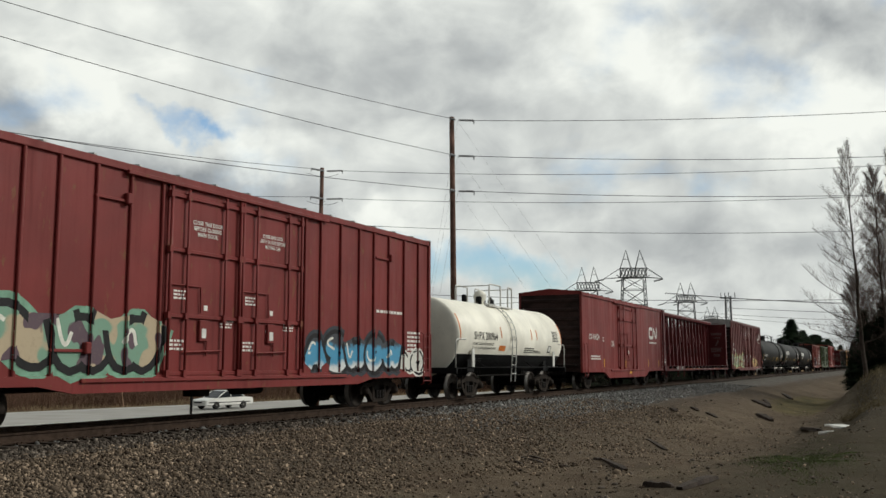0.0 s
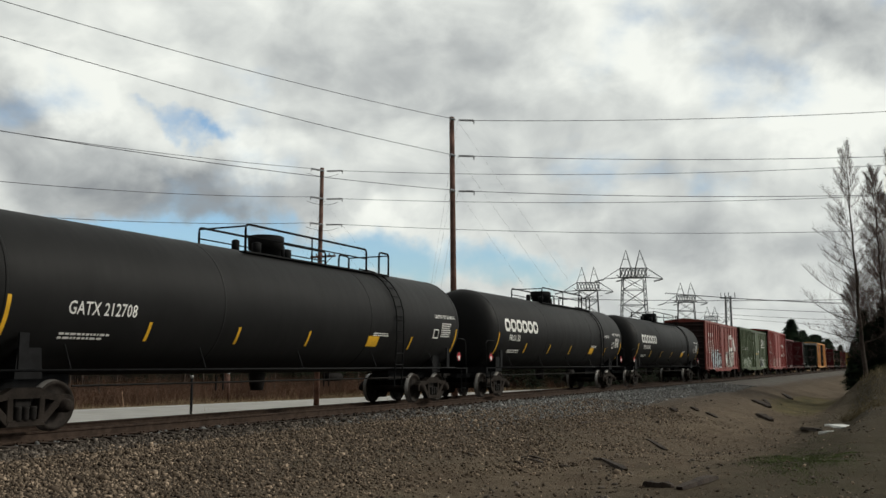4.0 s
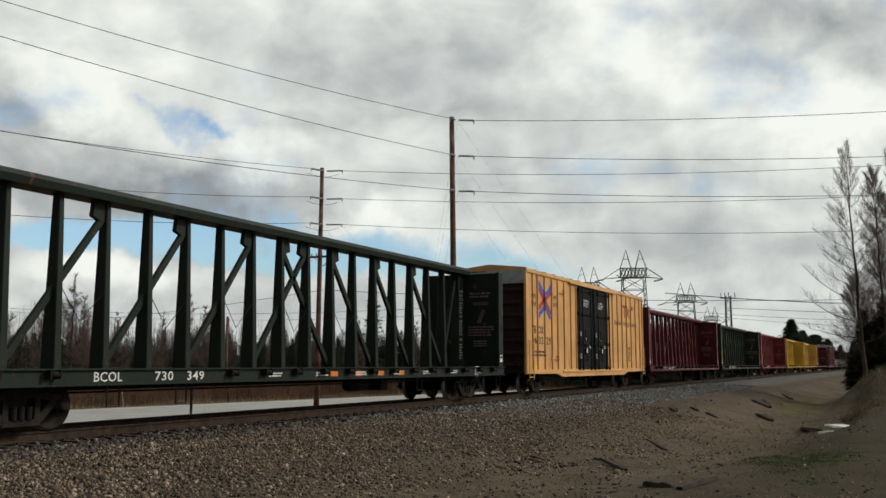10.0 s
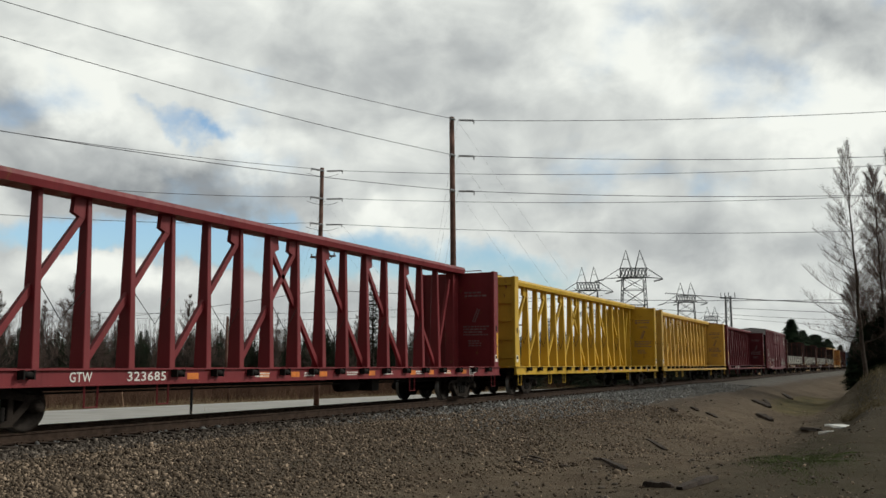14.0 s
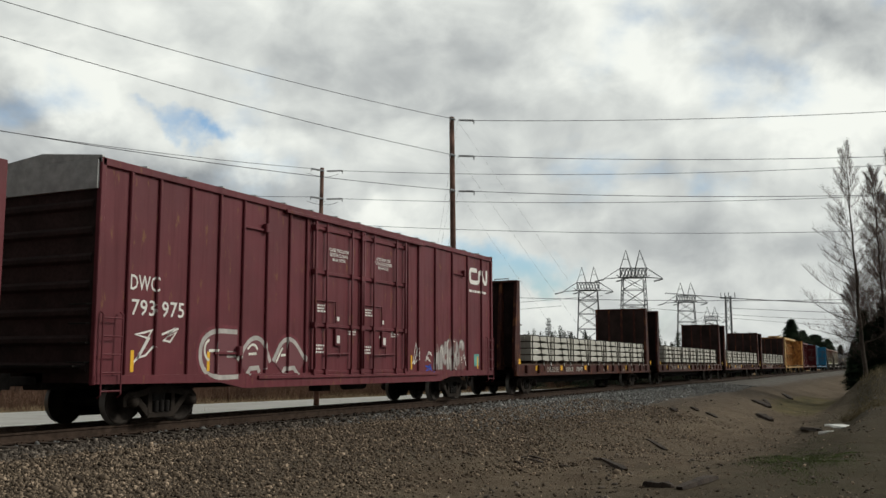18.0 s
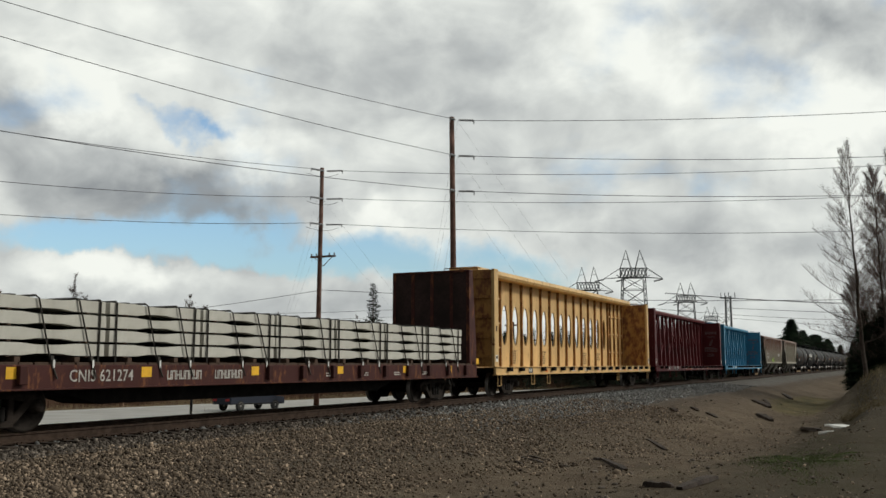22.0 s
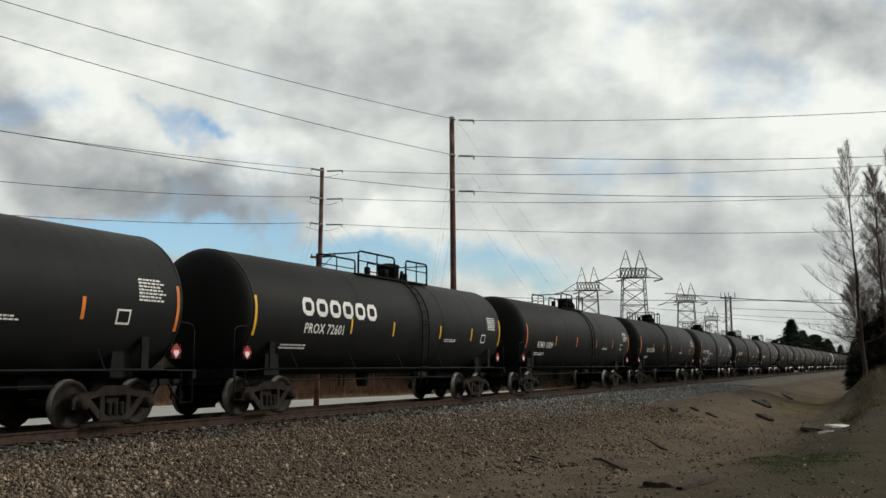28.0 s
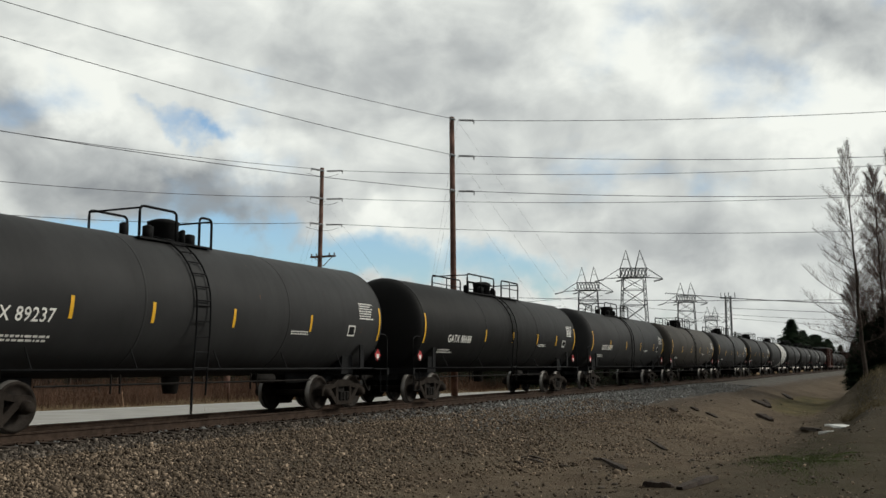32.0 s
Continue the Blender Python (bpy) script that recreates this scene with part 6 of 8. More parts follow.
def word_shape(car, r, zc, y, dz, k, pitch):
    """Six heavy rounded shapes in a row, the lessor's sign."""
    for j in range(6):
        shape = [[(a * k, b * k * 0.82) for a, b in ROUND]]
        shell_sign(car, strokes, (shape, 0.125 * k), M["white"], r, zc, y + pitch * j, dz, "painted_emblem")


for i, (a, b, mk) in enumerate(((103.7, 123.3, [("GATX 212708", -7.6, -0.40, 0.24, 1.7)]), (124.5, 143.3, [("PROX 32", -7.4, -0.40, 0.23, 1.1)]), (144.5, 163.9, [("PROX 32909", -7.4, -0.40, 0.23, 1.5)]))):
    car, h, r, zc = tankcar("black pressure tank car with yellow reflector bars", a, b, black, bars="yellow", marks=mk, seed=20 + i, **LPG)
    shell_sign(car, text_mesh, ("LIQUEFIED PETROLEUM GAS", 0.11, 1.5, 0.01), M["white"], r, zc, h - 2.55, 0.17)
    if i == 1:
        shell_sign(car, text_mesh, ("NOT ODORIZED", 0.12, 0.9, 0.01), M["white"], r, zc, h - 4.1, 0.02)
    shell_sign(car, tall_quad, (0.6, 0.32), M["yellow"], r, zc, 3.2, -0.80, "notice")
    if i:
        word_shape(car, r, zc, -7.85, -0.02, 1.0, 0.61)
# older red boxcar
p = car_paint("old_red_boxcar_paint", (0.20, 0.046, 0.036), tags=[(-5.4, -1.3, 0.70, 2.35, [(0.34, 0.40, 0.43), (0.45, 0.50, 0.52), (0.34, 0.40, 0.45)], (0.05, 0.055, 0.06), 4, 5),
                                                                  (0.75, 5.5, 0.80, 2.42, [(0.66, 0.65, 0.60), (0.24, 0.27, 0.24), (0.62, 0.62, 0.60)], (0.05, 0.06, 0.055), 4, 6, (0, 8, 3, 9))], fade=0.1)
half = 7.75
car, h = boxcar("old red boxcar with white lettering and spray paint", 165.4, 180.9, 4.58, p, ends=(165.05, 180.6), roof_mat=p, posts=[-6.99, -6.1, -5.28, -4.34, -3.43, -2.48, -1.7, 2.6, 3.5, 4.86, 6.32, 7.3], doors=[(-1.47, 0.43, "slide"), (0.43, 2.3, "slide")],
                reflectors=[(-7.3, "yellow"), (5.2, "yellow")])
emblem(car, 2.72, 2.27, 4.0, 1.5, 0.38)
for row in (3.36, 2.86):
    for j, n in enumerate((3, 3, 2)):
        side_sign(word_bars, (n, 0.19 * n, 0.30), M["white"], car, 1.53, -6.85 + j * 0.87, row)
for row in (2.70, 2.12):
    for j in range(3):
        side_sign(quad, (0.6, 0.045), M["white"], car, 1.53, -6.85 + 0.87 * j, row, "painted_line")
letters(car, "CN  414  328", -6.85, 2.30, 0.30, 2.25)
# green boxcar
p = car_paint("green_boxcar_paint", GREEN, rust=0.1, tags=[(-8.8, -2.6, 0.85, 2.0, [(0.32, 0.36, 0.28), (0.42, 0.46, 0.40), (0.20, 0.27, 0.16)], None, 6, 8),
                                                             (3.3, 7.0, 0.80, 1.95, [(0.035, 0.035, 0.04), (0.40, 0.44, 0.36), (0.20, 0.21, 0.22)], (0.52, 0.54, 0.50), 5, 9)])
half = 9.4
car, h = boxcar("green boxcar with white lettering and a sliding door", 182.2, 201.0, 4.68, p, ends=(182.05, 200.55), roof_mat=p, posts=[-8.75, -8.02, -7.25, -6.43, -5.62, -4.73, -3.98, -3.2, -2.41, 3.48, 4.54, 5.66, 6.85, 8.12, 8.9], doors=[(-2.2, -0.4, "plug"), (-0.4, 3.1, "slide")],
                vents=[(-4.4, 3.7), (-4.4, 1.7)])
letters(car, "BC  OL  60  375", -8.56, 2.60, 0.29, 3.7, x=1.59)
for i, dy in enumerate((0.0, 0.52, 1.02, 1.50, 2.02, 2.26)):
    shape = ([[(0.08, 0), (0.08, 0.5), (0.42, 0.5), (0.45, 0.27), (0.42, 0.05), (0.08, 0.05)]], [[(0.4, 0.48), (0.06, 0.48), (0.06, 0.05), (0.4, 0.05)]], STEM, [[(0.0, 0), (0.22, 0.5), (0.44, 0)]], [[(0.08, 0), (0.08, 0.5)]], [[(0.08, 0.5), (0.08, 0.05), (0.42, 0.05)]])[i]
    side_sign(strokes, ([[(a * 1.05 + b * 0.12, b * 1.05) for a, b in q] for q in shape], 0.155), M["white"], car, 1.59, 4.60 + dy, 3.22, "painted_emblem")
side_sign(quad, (2.75, 0.12), M["white"], car, 1.59, 4.55, 2.98, "painted_line")
letters(car, "CLOSE AND LOCK\nDOORS BEFORE\nMOVING CAR", -1.75, 3.60, 0.085, 0.9, x=1.59)
letters(car, "CLOSE AND LOCK\nDOORS BEFORE\nMOVING CAR", 1.9, 2.55, 0.075, 0.8, x=1.59)
for y in (-0.2, 1.45):
    side_sign(quad, (1.35, 0.10), M["yellow"], car, 1.59, y, 2.28, "reflector")
side_sign(quad, (0.22, 0.28), M["litter"], car, 1.59, 0.25, 1.62, "notice")
for y in (3.25, 6.35):
    side_sign(quad, (0.09, 0.45), M["yellow"], car, 1.59, y, 1.05, "reflector")
side_sign(strokes, ([[(0, 0), (0.3, 0), (0.3, 0.32), (0, 0.32), (0, 0)]], 0.03), M["white"], car, 1.59, 7.9, 1.35, "data_plate")
# tall red boxcar
p = car_paint("tall_red_boxcar_paint", (0.25, 0.046, 0.040), tags=[(-5.2, 2.4, 0.80, 2.1, [(0.27, 0.11, 0.10), (0.22, 0.04, 0.037), (0.36, 0.27, 0.24)], (0.50, 0.42, 0.38), 6, 10), (-2.4, 0.2, 0.62, 0.95, [NW, NW], NB, 4, 11)])
half = 8.35
car, h = boxcar("tall red boxcar with white lettering and two sliding doors", 202.2, 218.9, 5.10, p, ends=(201.92, 218.85), roof_mat=p, posts=[-7.91, -7.09, -6.25, -5.48, -4.65, -3.86, -2.97, 3.26, 4.2, 5.07, 5.97, 6.93, 7.7], doors=[(-2.7, -0.08, "slide"), (-0.08, 2.65, "slide")], end_cap=M["steel_dark"])
emblem(car, 3.45, 2.20, 3.95, 1.45, 0.25, x=1.59)
for row in (3.55, 3.05):
    for j, n in enumerate((3, 3, 2)):
        side_sign(word_bars, (n, 0.2 * n, 0.30), M["white"], car, 1.53, -7.8 + 0.86 * j, row)
for row in (2.93, 2.46):
    for j in range(3):
        side_sign(quad, (0.62, 0.04), M["white"], car, 1.53, -7.8 + 0.86 * j, row, "painted_line")
letters(car, "CN  558 300", -7.74, 2.55, 0.28, 2.2, x=1.59)
for j in range(4):
    print_block(car, -7.7 + 0.75 * j, 1.2, 0.45, 0.8, 6, 50 + j, x=1.53)
# centre beams and the yellow boxcar
def beam(label, a, b, col, marks, seed, rust=0.1, words="english", ink=None, tall_marks=False, panels=True):
    p = car_paint("flatcar_paint", col, rust=rust)
    car, h = centerbeam(label, a, b, p, marks=marks, seed=seed, tall_marks=tall_marks, panels=panels)
    end_warnings(car, h, seed, words, ink)
    return car, h


beam("dark red centre-beam flat car, empty", 219.53, 242.38, DEEP, "NOKL 738 305", 11)
beam("dark green centre-beam flat car, empty", 243.85, 266.45, DKGREEN, "BCOL 730 349", 12, panels=False)
p = car_paint("yellow_boxcar_paint", TAN, rust=0.03, dirt=0.2)
car, h = hicube("buff yellow high boxcar with black double doors", 268.8, 287.5, p, [-8.95, -8.37, -7.5, -6.6, -5.82, -4.95, -4.01, -3.25, 2.25, 2.89, 3.84, 4.74, 5.66, 6.59, 7.58, 8.5], [(-3.05, -0.60), (-0.60, 2.02)], ends=(268.4, 287.35),
                top=5.08, end_cap=M["galv"], door_mat=M["black_paint"], roof_mat=p, reflectors=[(-9.0, "orange"), (-6.95, "orange"), (-4.3, "orange"), (2.5, "orange")])
BL = M["black_letter"]
letters(car, "next\nload", -9.05, 3.92, 0.22, 0.55, BL, 1.53), letters(car, "any\nroad", -6.48, 4.02, 0.22, 0.60, BL, 1.53)
letters(car, "TB  OX", -9.0, 2.48, 0.30, 1.35, BL), letters(car, "66 32  29", -9.0, 2.05, 0.30, 2.25, BL)
for i, (mm, lines, th) in enumerate((("red", [[(0.05, 1.20), (0.80, 0.62)], [(0.0, 0.35), (0.72, 0.75)], [(0.85, 0.75), (1.55, 1.12)], [(0.85, 0.68), (1.5, 0.2)]], 0.20),
                                     ("blue", [[(0.05, 1.42), (0.62, 1.02), (0.82, 0.78), (0.75, 0.45), (0.05, 0.08)], [(0.98, 0.98), (1.5, 1.32)], [(0.92, 0.42), (1.42, 0.0)]], 0.19),
                                     ("blue", [[(-0.06, 1.48), (0.16, 1.40)], [(-0.06, 0.14), (0.14, -0.04)], [(1.42, 1.42), (1.56, 1.26)], [(1.30, -0.04), (1.50, 0.06)]], 0.10))):
    side_sign(strokes, (lines, th), M[mm], car, 1.592 + 0.004 * i, -8.2, 3.17, "painted_emblem")
side_sign(strokes, ([[(0, 0.6), (0.95, 0.6)], [(0.62, 0.6), (0.62, 0.0)], [(0.9, 0.6), (1.6, 0.0)], [(0.95, 0.0), (1.65, 0.6)]], 0.13), plain("dull_red", (0.35, 0.06, 0.04), 0.6), car, 1.60, 4.8, 3.72, "painted_emblem")
letters(car, "Railcar Pooling Experts", 3.35, 3.30, 0.22, 4.4, BL, 1.60)
print_block(car, -9.0, 1.55, 1.7, 0.28, 2, 72, BL, 1.53)
side_sign(quad, (0.62, 0.18), M["yellow"], car, 1.535, -9.05, 1.0, "notice")
print_block(car, 6.7, 1.4, 0.3, 0.3, 3, 73, x=1.53)
print_block(car, 5.9, 1.4, 0.5, 0.8, 6, 74, BL, 1.53)
beam("dark red centre-beam flat car, empty", 288.6, 311.1, DEEP, "DWC 626 507", 14, words="french")
beam("dark green centre-beam flat car, empty", 312.78, 335.45, (0.028, 0.035, 0.024), "BCCL 730 659", 15, panels=False, ink=M["faint_letter"], tall_marks=True)
beam("dark red centre-beam flat car, empty", 336.9, 359.6, (0.17, 0.025, 0.03), "GTW 323685", 16, panels=False, words="", tall_marks=True)
beam("yellow centre-beam flat car, empty", 361.3, 383.95, YELL, "", 17, ink=M["timber"])
beam("yellow centre-beam flat car, empty", 385.5, 408.0, (0.56, 0.36, 0.09), "", 18, ink=M["timber"])
car, h = beam("dark maroon centre-beam flat car, empty", 409.5, 432.35, (0.11, 0.018, 0.024), "WC 37931", 19, words="", tall_marks=True)
side_sign(strokes, ([[(0, 0), (0.2, 0), (0.2, 0.28), (0, 0.28), (0, 0)], [(0.06, 0.06), (0.14, 0.22)]], 0.025), M["white"], car, 1.525, -h + 0.08, 3.2, "data_plate")
p = car_paint("purple_red_boxcar_paint", (0.115, 0.022, 0.030), tags=[(-6.6, -2.6, 0.75, 2.0, [(0.13, 0.03, 0.04), (0.13, 0.03, 0.04)], (0.42, 0.40, 0.38), 3, 12), (4.6, 6.9, 0.9, 2.1, [(0.30, 0.27, 0.26), (0.15, 0.05, 0.05)], None, 5, 13)])
car, h = hicube("purplish maroon high boxcar with a pale end band", 434.2, 453.0, p, [-8.81, -8.0, -7.05, -6.1, -5.26, -4.35, -3.44, -2.7, 2.75, 3.47, 4.65, 5.93, 7.16, 8.38], [(-2.46, -0.05), (-0.05, 2.50)], ends=(434, 452.9),
                end_cap=M["galv"], reflectors=[(-8.65, "yellow"), (-6.4, "yellow"), (-3.6, "yellow"), (3.0, "yellow"), (8.0, "yellow")])
letters(car, "DWC", -8.72, 2.66, 0.29, 0.75, x=1.59)
letters(car, "793 975", -8.67, 2.17, 0.30, 1.5, x=1.59)
emblem(car, 7.35, 4.0, 1.6, 0.58, 0.15, x=1.60)
print_block(car, 7.35, 3.72, 1.6, 0.15, 1, 6, x=1.60)
side_sign(quad, (0.42, 0.42), plain("teal_tag", (0.12, 0.33, 0.30), 0.6), car, 1.535, 7.75, 1.15, "tag")
for i, (y, z, w, hh) in enumerate(((3.1, 1.2, 0.5, 0.75), (4.0, 1.3, 0.45, 0.4), (4.0, 0.95, 0.5, 0.28), (5.0, 1.2, 0.55, 0.5), (6.0, 0.95, 0.7, 1.0), (6.7, 1.1, 0.4, 0.6), (-8.6, 1.2, 0.6, 0.7), (-7.8, 1.6, 0.5, 0.4))):
    rr = random.Random(i + 200)
    line = [(w * ((n * 0.37) % 1.0), hh * rr.random()) for n in range(9)]
    side_sign(strokes, ([line], 0.045), M["white"] if i not in (2,) else M["blue"], car, 1.535, y, z, "spray_painted_tag")
p = car_paint("flatcar_brown_paint", (0.055, 0.021, 0.019), rust=0.18)
for i, (a, b, no) in enumerate(((454.5, 476.0, "CNIS 621265"), (477.4, 499.9, "CNIS 621282"), (501.0, 522.3, "CNIS 621290"), (523.7, 545.2, "CNIS 621274"))):
    bulkhead_flat("brown bulkhead flat car loaded with concrete ties", a, b, p, no or "CNIS 62", i)
p = car_paint("oval_flatcar_paint", (0.60, 0.395, 0.175), rust=0.12, dirt=0.4)
centerbeam("buff yellow centre-beam flat car with oval openings", 546.5, 569.3, p, top=4.92, ovals=True, marks="NA", seed=25, bulk_mat=car_paint("rusty_bulkhead_paint", (0.42, 0.22, 0.07), rust=0.28))
beam("dark red centre-beam flat car, empty", 570.85, 593.4, DEEP, "DWC 626 374", 26)
beam("bright blue centre-beam flat car, empty", 595.15, 617.3, BLUE, "GNRR 7412", 27, rust=0.12, panels=False)
p = car_paint("rusted_hopper_paint", (0.26, 0.23, 0.18), rust=0.10, rust_band=(2.1, 3.7), dirt=0.4, tags=[(-2.3, -0.1, 1.45, 2.0, [(0.35, 0.60, 0.05), (0.45, 0.65, 0.1)], NB, 4, 21)])
lowp = plain("hopper_outlet_paint", (0.055, 0.050, 0.042), 0.8, 0, 0.4, 1.5)
car, h = hopper("pale covered hopper streaked with orange rust", 619.6, 637.3, p, low=lowp)
letters(car, "100675", -6.35, 1.9, 0.24, 2.0, x=1.585)
print_block(car, -6.3, 2.35, 1.3, 0.24, 1, 80, x=1.53)
print_block(car, 3.6, 2.2, 1.6, 0.6, 1, 81, x=1.53)
p = car_paint("pale_hopper_paint", (0.36, 0.33, 0.27), rust=0.07, rust_band=(2.7, 4.5), dirt=0.35)
hopper("pale covered hopper with a rusty top", 639.0, 654.2, p, low=lowp)
# tank cars to the end
ring = car_paint("rusty_ring_paint", (0.085, 0.055, 0.042), 0.7, 0.12, 0.4)
TANKS = (       # shell ends, paint, bars, mark, place of the mark, bars' places, dome, rail
    (655.3, 671.1, black, "orange", "RTMX 13097", (-5.8, -0.66), (-4.66, -1.27, 1.8, 5.04), 1.28, (-2.74, 2.0)),
    (672.5, 687.9, black, "yellow", "PROX 72601", (-5.35, -0.45), (-3.16, -0.78, 2.36, 4.84), 1.52, (-1.5, 2.95)),
    (689.6, 705.8, black, "orange", "RTMX 13329", (-6.48, -0.54), (-4.29, -1.35, 1.76, 4.62), 1.36, (-1.2, 2.1)),
    (707.4, 723.4, black, "orange", "NATX 51096", (-6.2, -0.5), (-4.7, -1.95, 0.2, 3.35), -0.1, (-2.2, 0.5)),
    (725.1, 739.6, grey, "orange", "NATX 230957", (-6.15, -0.40), (-4.01, -1.77, 3.62), -0.5, (-2.67, 1.72)),
    (741.3, 756.7, black, "yellow", "GATX 56773", (-6.4, -0.36), (-4.1, -1.8, 1.1, 3.75), -0.5, (-1.7, 0.9)),
    (758.4, 772.8, grey, "yellow", "GATX 89237", (-6.5, -0.50), (-4.36, -2.27, 0.29, 3.37), -0.5, (-1.9, 0.4)),
    (774.5, 790.2, black, "yellow", "GATX 88688", (-5.81, -0.5), (-2.74, -0.06, 2.64, 5.0), 0.28, (-2.6, 2.5)),
    (791.9, 807.4, grey, "yellow", "GATX 83039", (-5.8, -0.5), (), 0.2, (-2.6, 2.2)),
    (809.1, 824.5, grey2, "yellow", "", (0, 0), (), 0.2, (-2.6, 2.2)),
    (826.2, 841.8, grey, "yellow", "", (0, 0), (), 0.2, (-2.6, 2.2)),
    (843.5, 858.8, black, "yellow", "", (0, 0), (), 0.2, (-2.6, 2.2)),
    (860.5, 876.0, grey, "", "", (0, 0), (), 0.2, (-2.6, 2.2)),
    (877.7, 893.0, black, "", "", (0, 0), (), 0.2, (-2.6, 2.2)))
for i, (a, b, pt, bars, mk, at, bar_at, dome_at, rail) in enumerate(TANKS):
    extra = dict(ring_mat=ring) if i == 0 else dict(stripes=((2.0, 2.8), (3.6, 4.4), (5.2, 6.0))) if i == 12 else dict(ladder_at=-1.0) if i == 3 else {}
    car, h, r, zc = tankcar("black tank car with a top walkway and %s reflector bars" % bars if bars else "black tank car with a top walkway", a - 0.25, b + 0.25, pt, bars=bars, head=0.48,
                            marks=[(mk, *at, 0.25, 0.185 * len(mk))] if mk else [], dome_at=dome_at, rail=(rail[0] - dome_at, rail[1] - dome_at), bar_at=bar_at, seed=40 + i, **extra)
    if mk == "PROX 72601":
        word_shape(car, r, zc, -5.44, 0.02, 0.95, 0.64)
    if mk == "NATX 230957":
        tag = [[(0.1, 0.1), (0.0, 0.6), (0.45, 1.05), (0.75, 0.95), (0.45, 0.75), (0.3, 0.4), (0.5, 0.25), (0.7, 0.45), (0.5, 0.5)],
               [(0.95, 0.95), (0.85, 0.5), (1.05, 0.2), (1.3, 0.25)], [(0.9, 0.6), (1.25, 0.65)], [(0.95, 1.0), (1.5, 1.0), (1.45, 0.8)],
               [(1.6, 1.05), (1.75, 0.1)], [(1.7, 0.5), (2.2, 1.0)], [(1.75, 0.55), (2.3, 0.1), (2.5, 0.3)], [(0.0, 0.0), (0.8, 0.1), (1.6, -0.05), (2.6, 0.05)]]
        shell_sign(car, strokes, (tag, 0.085), M["white"], r, zc, -4.3, -1.2, "spray_painted_tag")
        shell_sign(car, strokes, ([[(0.1 * n + 0.12 * (n % 2), 0.9 * ((n * 7) % 5) / 5) for n in range(9)]], 0.05), M["white"], r, zc, 0.9, -0.55, "spray_painted_tag")
brown = car_paint("brown_boxcar_paint", (0.06, 0.025, 0.02))
s = 895.0
for i, kind in enumerate("tttbtttbtt"):
    ln = (15.8, 16.2, 15.8)["hbt".index(kind)]
    if kind == "b":
        hf = ln / 2
        boxcar("brown boxcar with outside posts", s, s + ln, 4.6, brown, posts=even(-hf + 0.7, -1.6, 6) + even(1.6, hf - 0.7, 6), doors=[(-1.5, 1.5, "slide")])
    else:
        tankcar("black tank car with a top walkway", s, s + ln, black, bars="", seed=90 + i)
    s += ln + 1.5


lengthen()


# ---- ground, track and road ----
def smooth(a, b, v):
    t = np.clip((v - a) / (b - a), 0, 1)
    return t * t * (3 - 2 * t)


def value_noise(x, y, seed):
    """Smooth noise of 0 to 1 with a cell of one unit."""
    xi, yi = np.floor(x), np.floor(y)
    fx, fy = x - xi, y - yi
    fx, fy = fx * fx * (3 - 2 * fx), fy * fy * (3 - 2 * fy)

    def corner(i, j):
        h = np.sin(i * 127.1 + j * 311.7 + seed * 74.7) * 43758.5453
        return h - np.floor(h)
    a, b = corner(xi, yi), corner(xi + 1, yi)
    c, d = corner(xi, yi + 1), corner(xi + 1, yi + 1)
    return (a + (b - a) * fx) * (1 - fy) + (c + (d - c) * fx) * fy


def ground_z(x, y):
    """Height of the ground: the embankment falls from the track to a hollow that deepens away from the camera; lower beyond the track."""
    x, y = np.asarray(x, float), np.asarray(y, float)
    bank = -0.24 - 0.62 * smooth(-12.6, -6.5, x)
    # the hollow runs along the track between the embankment and the wooded bank
    hollow = -0.60 * smooth(-9.0, -5.0, x) * (1 - smooth(-4.0, -1.0, x)) * smooth(16, 34, y)
    rise = 0.55 * smooth(-3.2, 0.5, x) * smooth(18, 45, y)
    near = 0.35 * smooth(-7.0, -2.0, x) * (1 - smooth(8, 22, y))
    clear = smooth(-11.6, -9.0, x) * smooth(8.0, 15.0, y)
    lumps = 0.26 * (value_noise(x / 2.6, y / 4.2, 1) - 0.5) + 0.13 * (value_noise(x / 0.95, y / 1.7, 2) - 0.5) + 0.06 * (value_noise(x / 0.42, y / 0.7, 3) - 0.5)
    # gully that runs down the bank into the hollow
    gully = -0.35 * np.exp(-((x + 2.0 + 0.012 * (y - 33)) / 0.55) ** 2) * smooth(28, 40, y) * (1 - smooth(58, 70, y))
    bank_top = 1.35 * smooth(-4.6, -2.2, x) * smooth(46, 66, y)
    right = bank + hollow + rise + near + lumps * clear + gully + bank_top
    left = -0.24 - 2.06 * (1 - smooth(-25.5, -17.3, x))
    return np.where(x > -15, right, left)


def grid_mesh(name, xs, ys, material, zf):
    X, Y = np.meshgrid(xs, ys)
    Z = zf(X, Y)
    nx, ny = len(xs), len(ys)
    me = bpy.data.meshes.new(name)
    co = np.stack([X, Y, Z], -1).reshape(-1, 3)
    i = np.arange(ny - 1)[:, None] * nx + np.arange(nx - 1)[None, :]
    f = np.stack([i, i + 1, i + nx + 1, i + nx], -1).reshape(-1, 4)
    me.from_pydata(co.tolist(), [], f.tolist())
    me.materials.append(material)
    for p in me.polygons:
        p.use_smooth = True
    return me


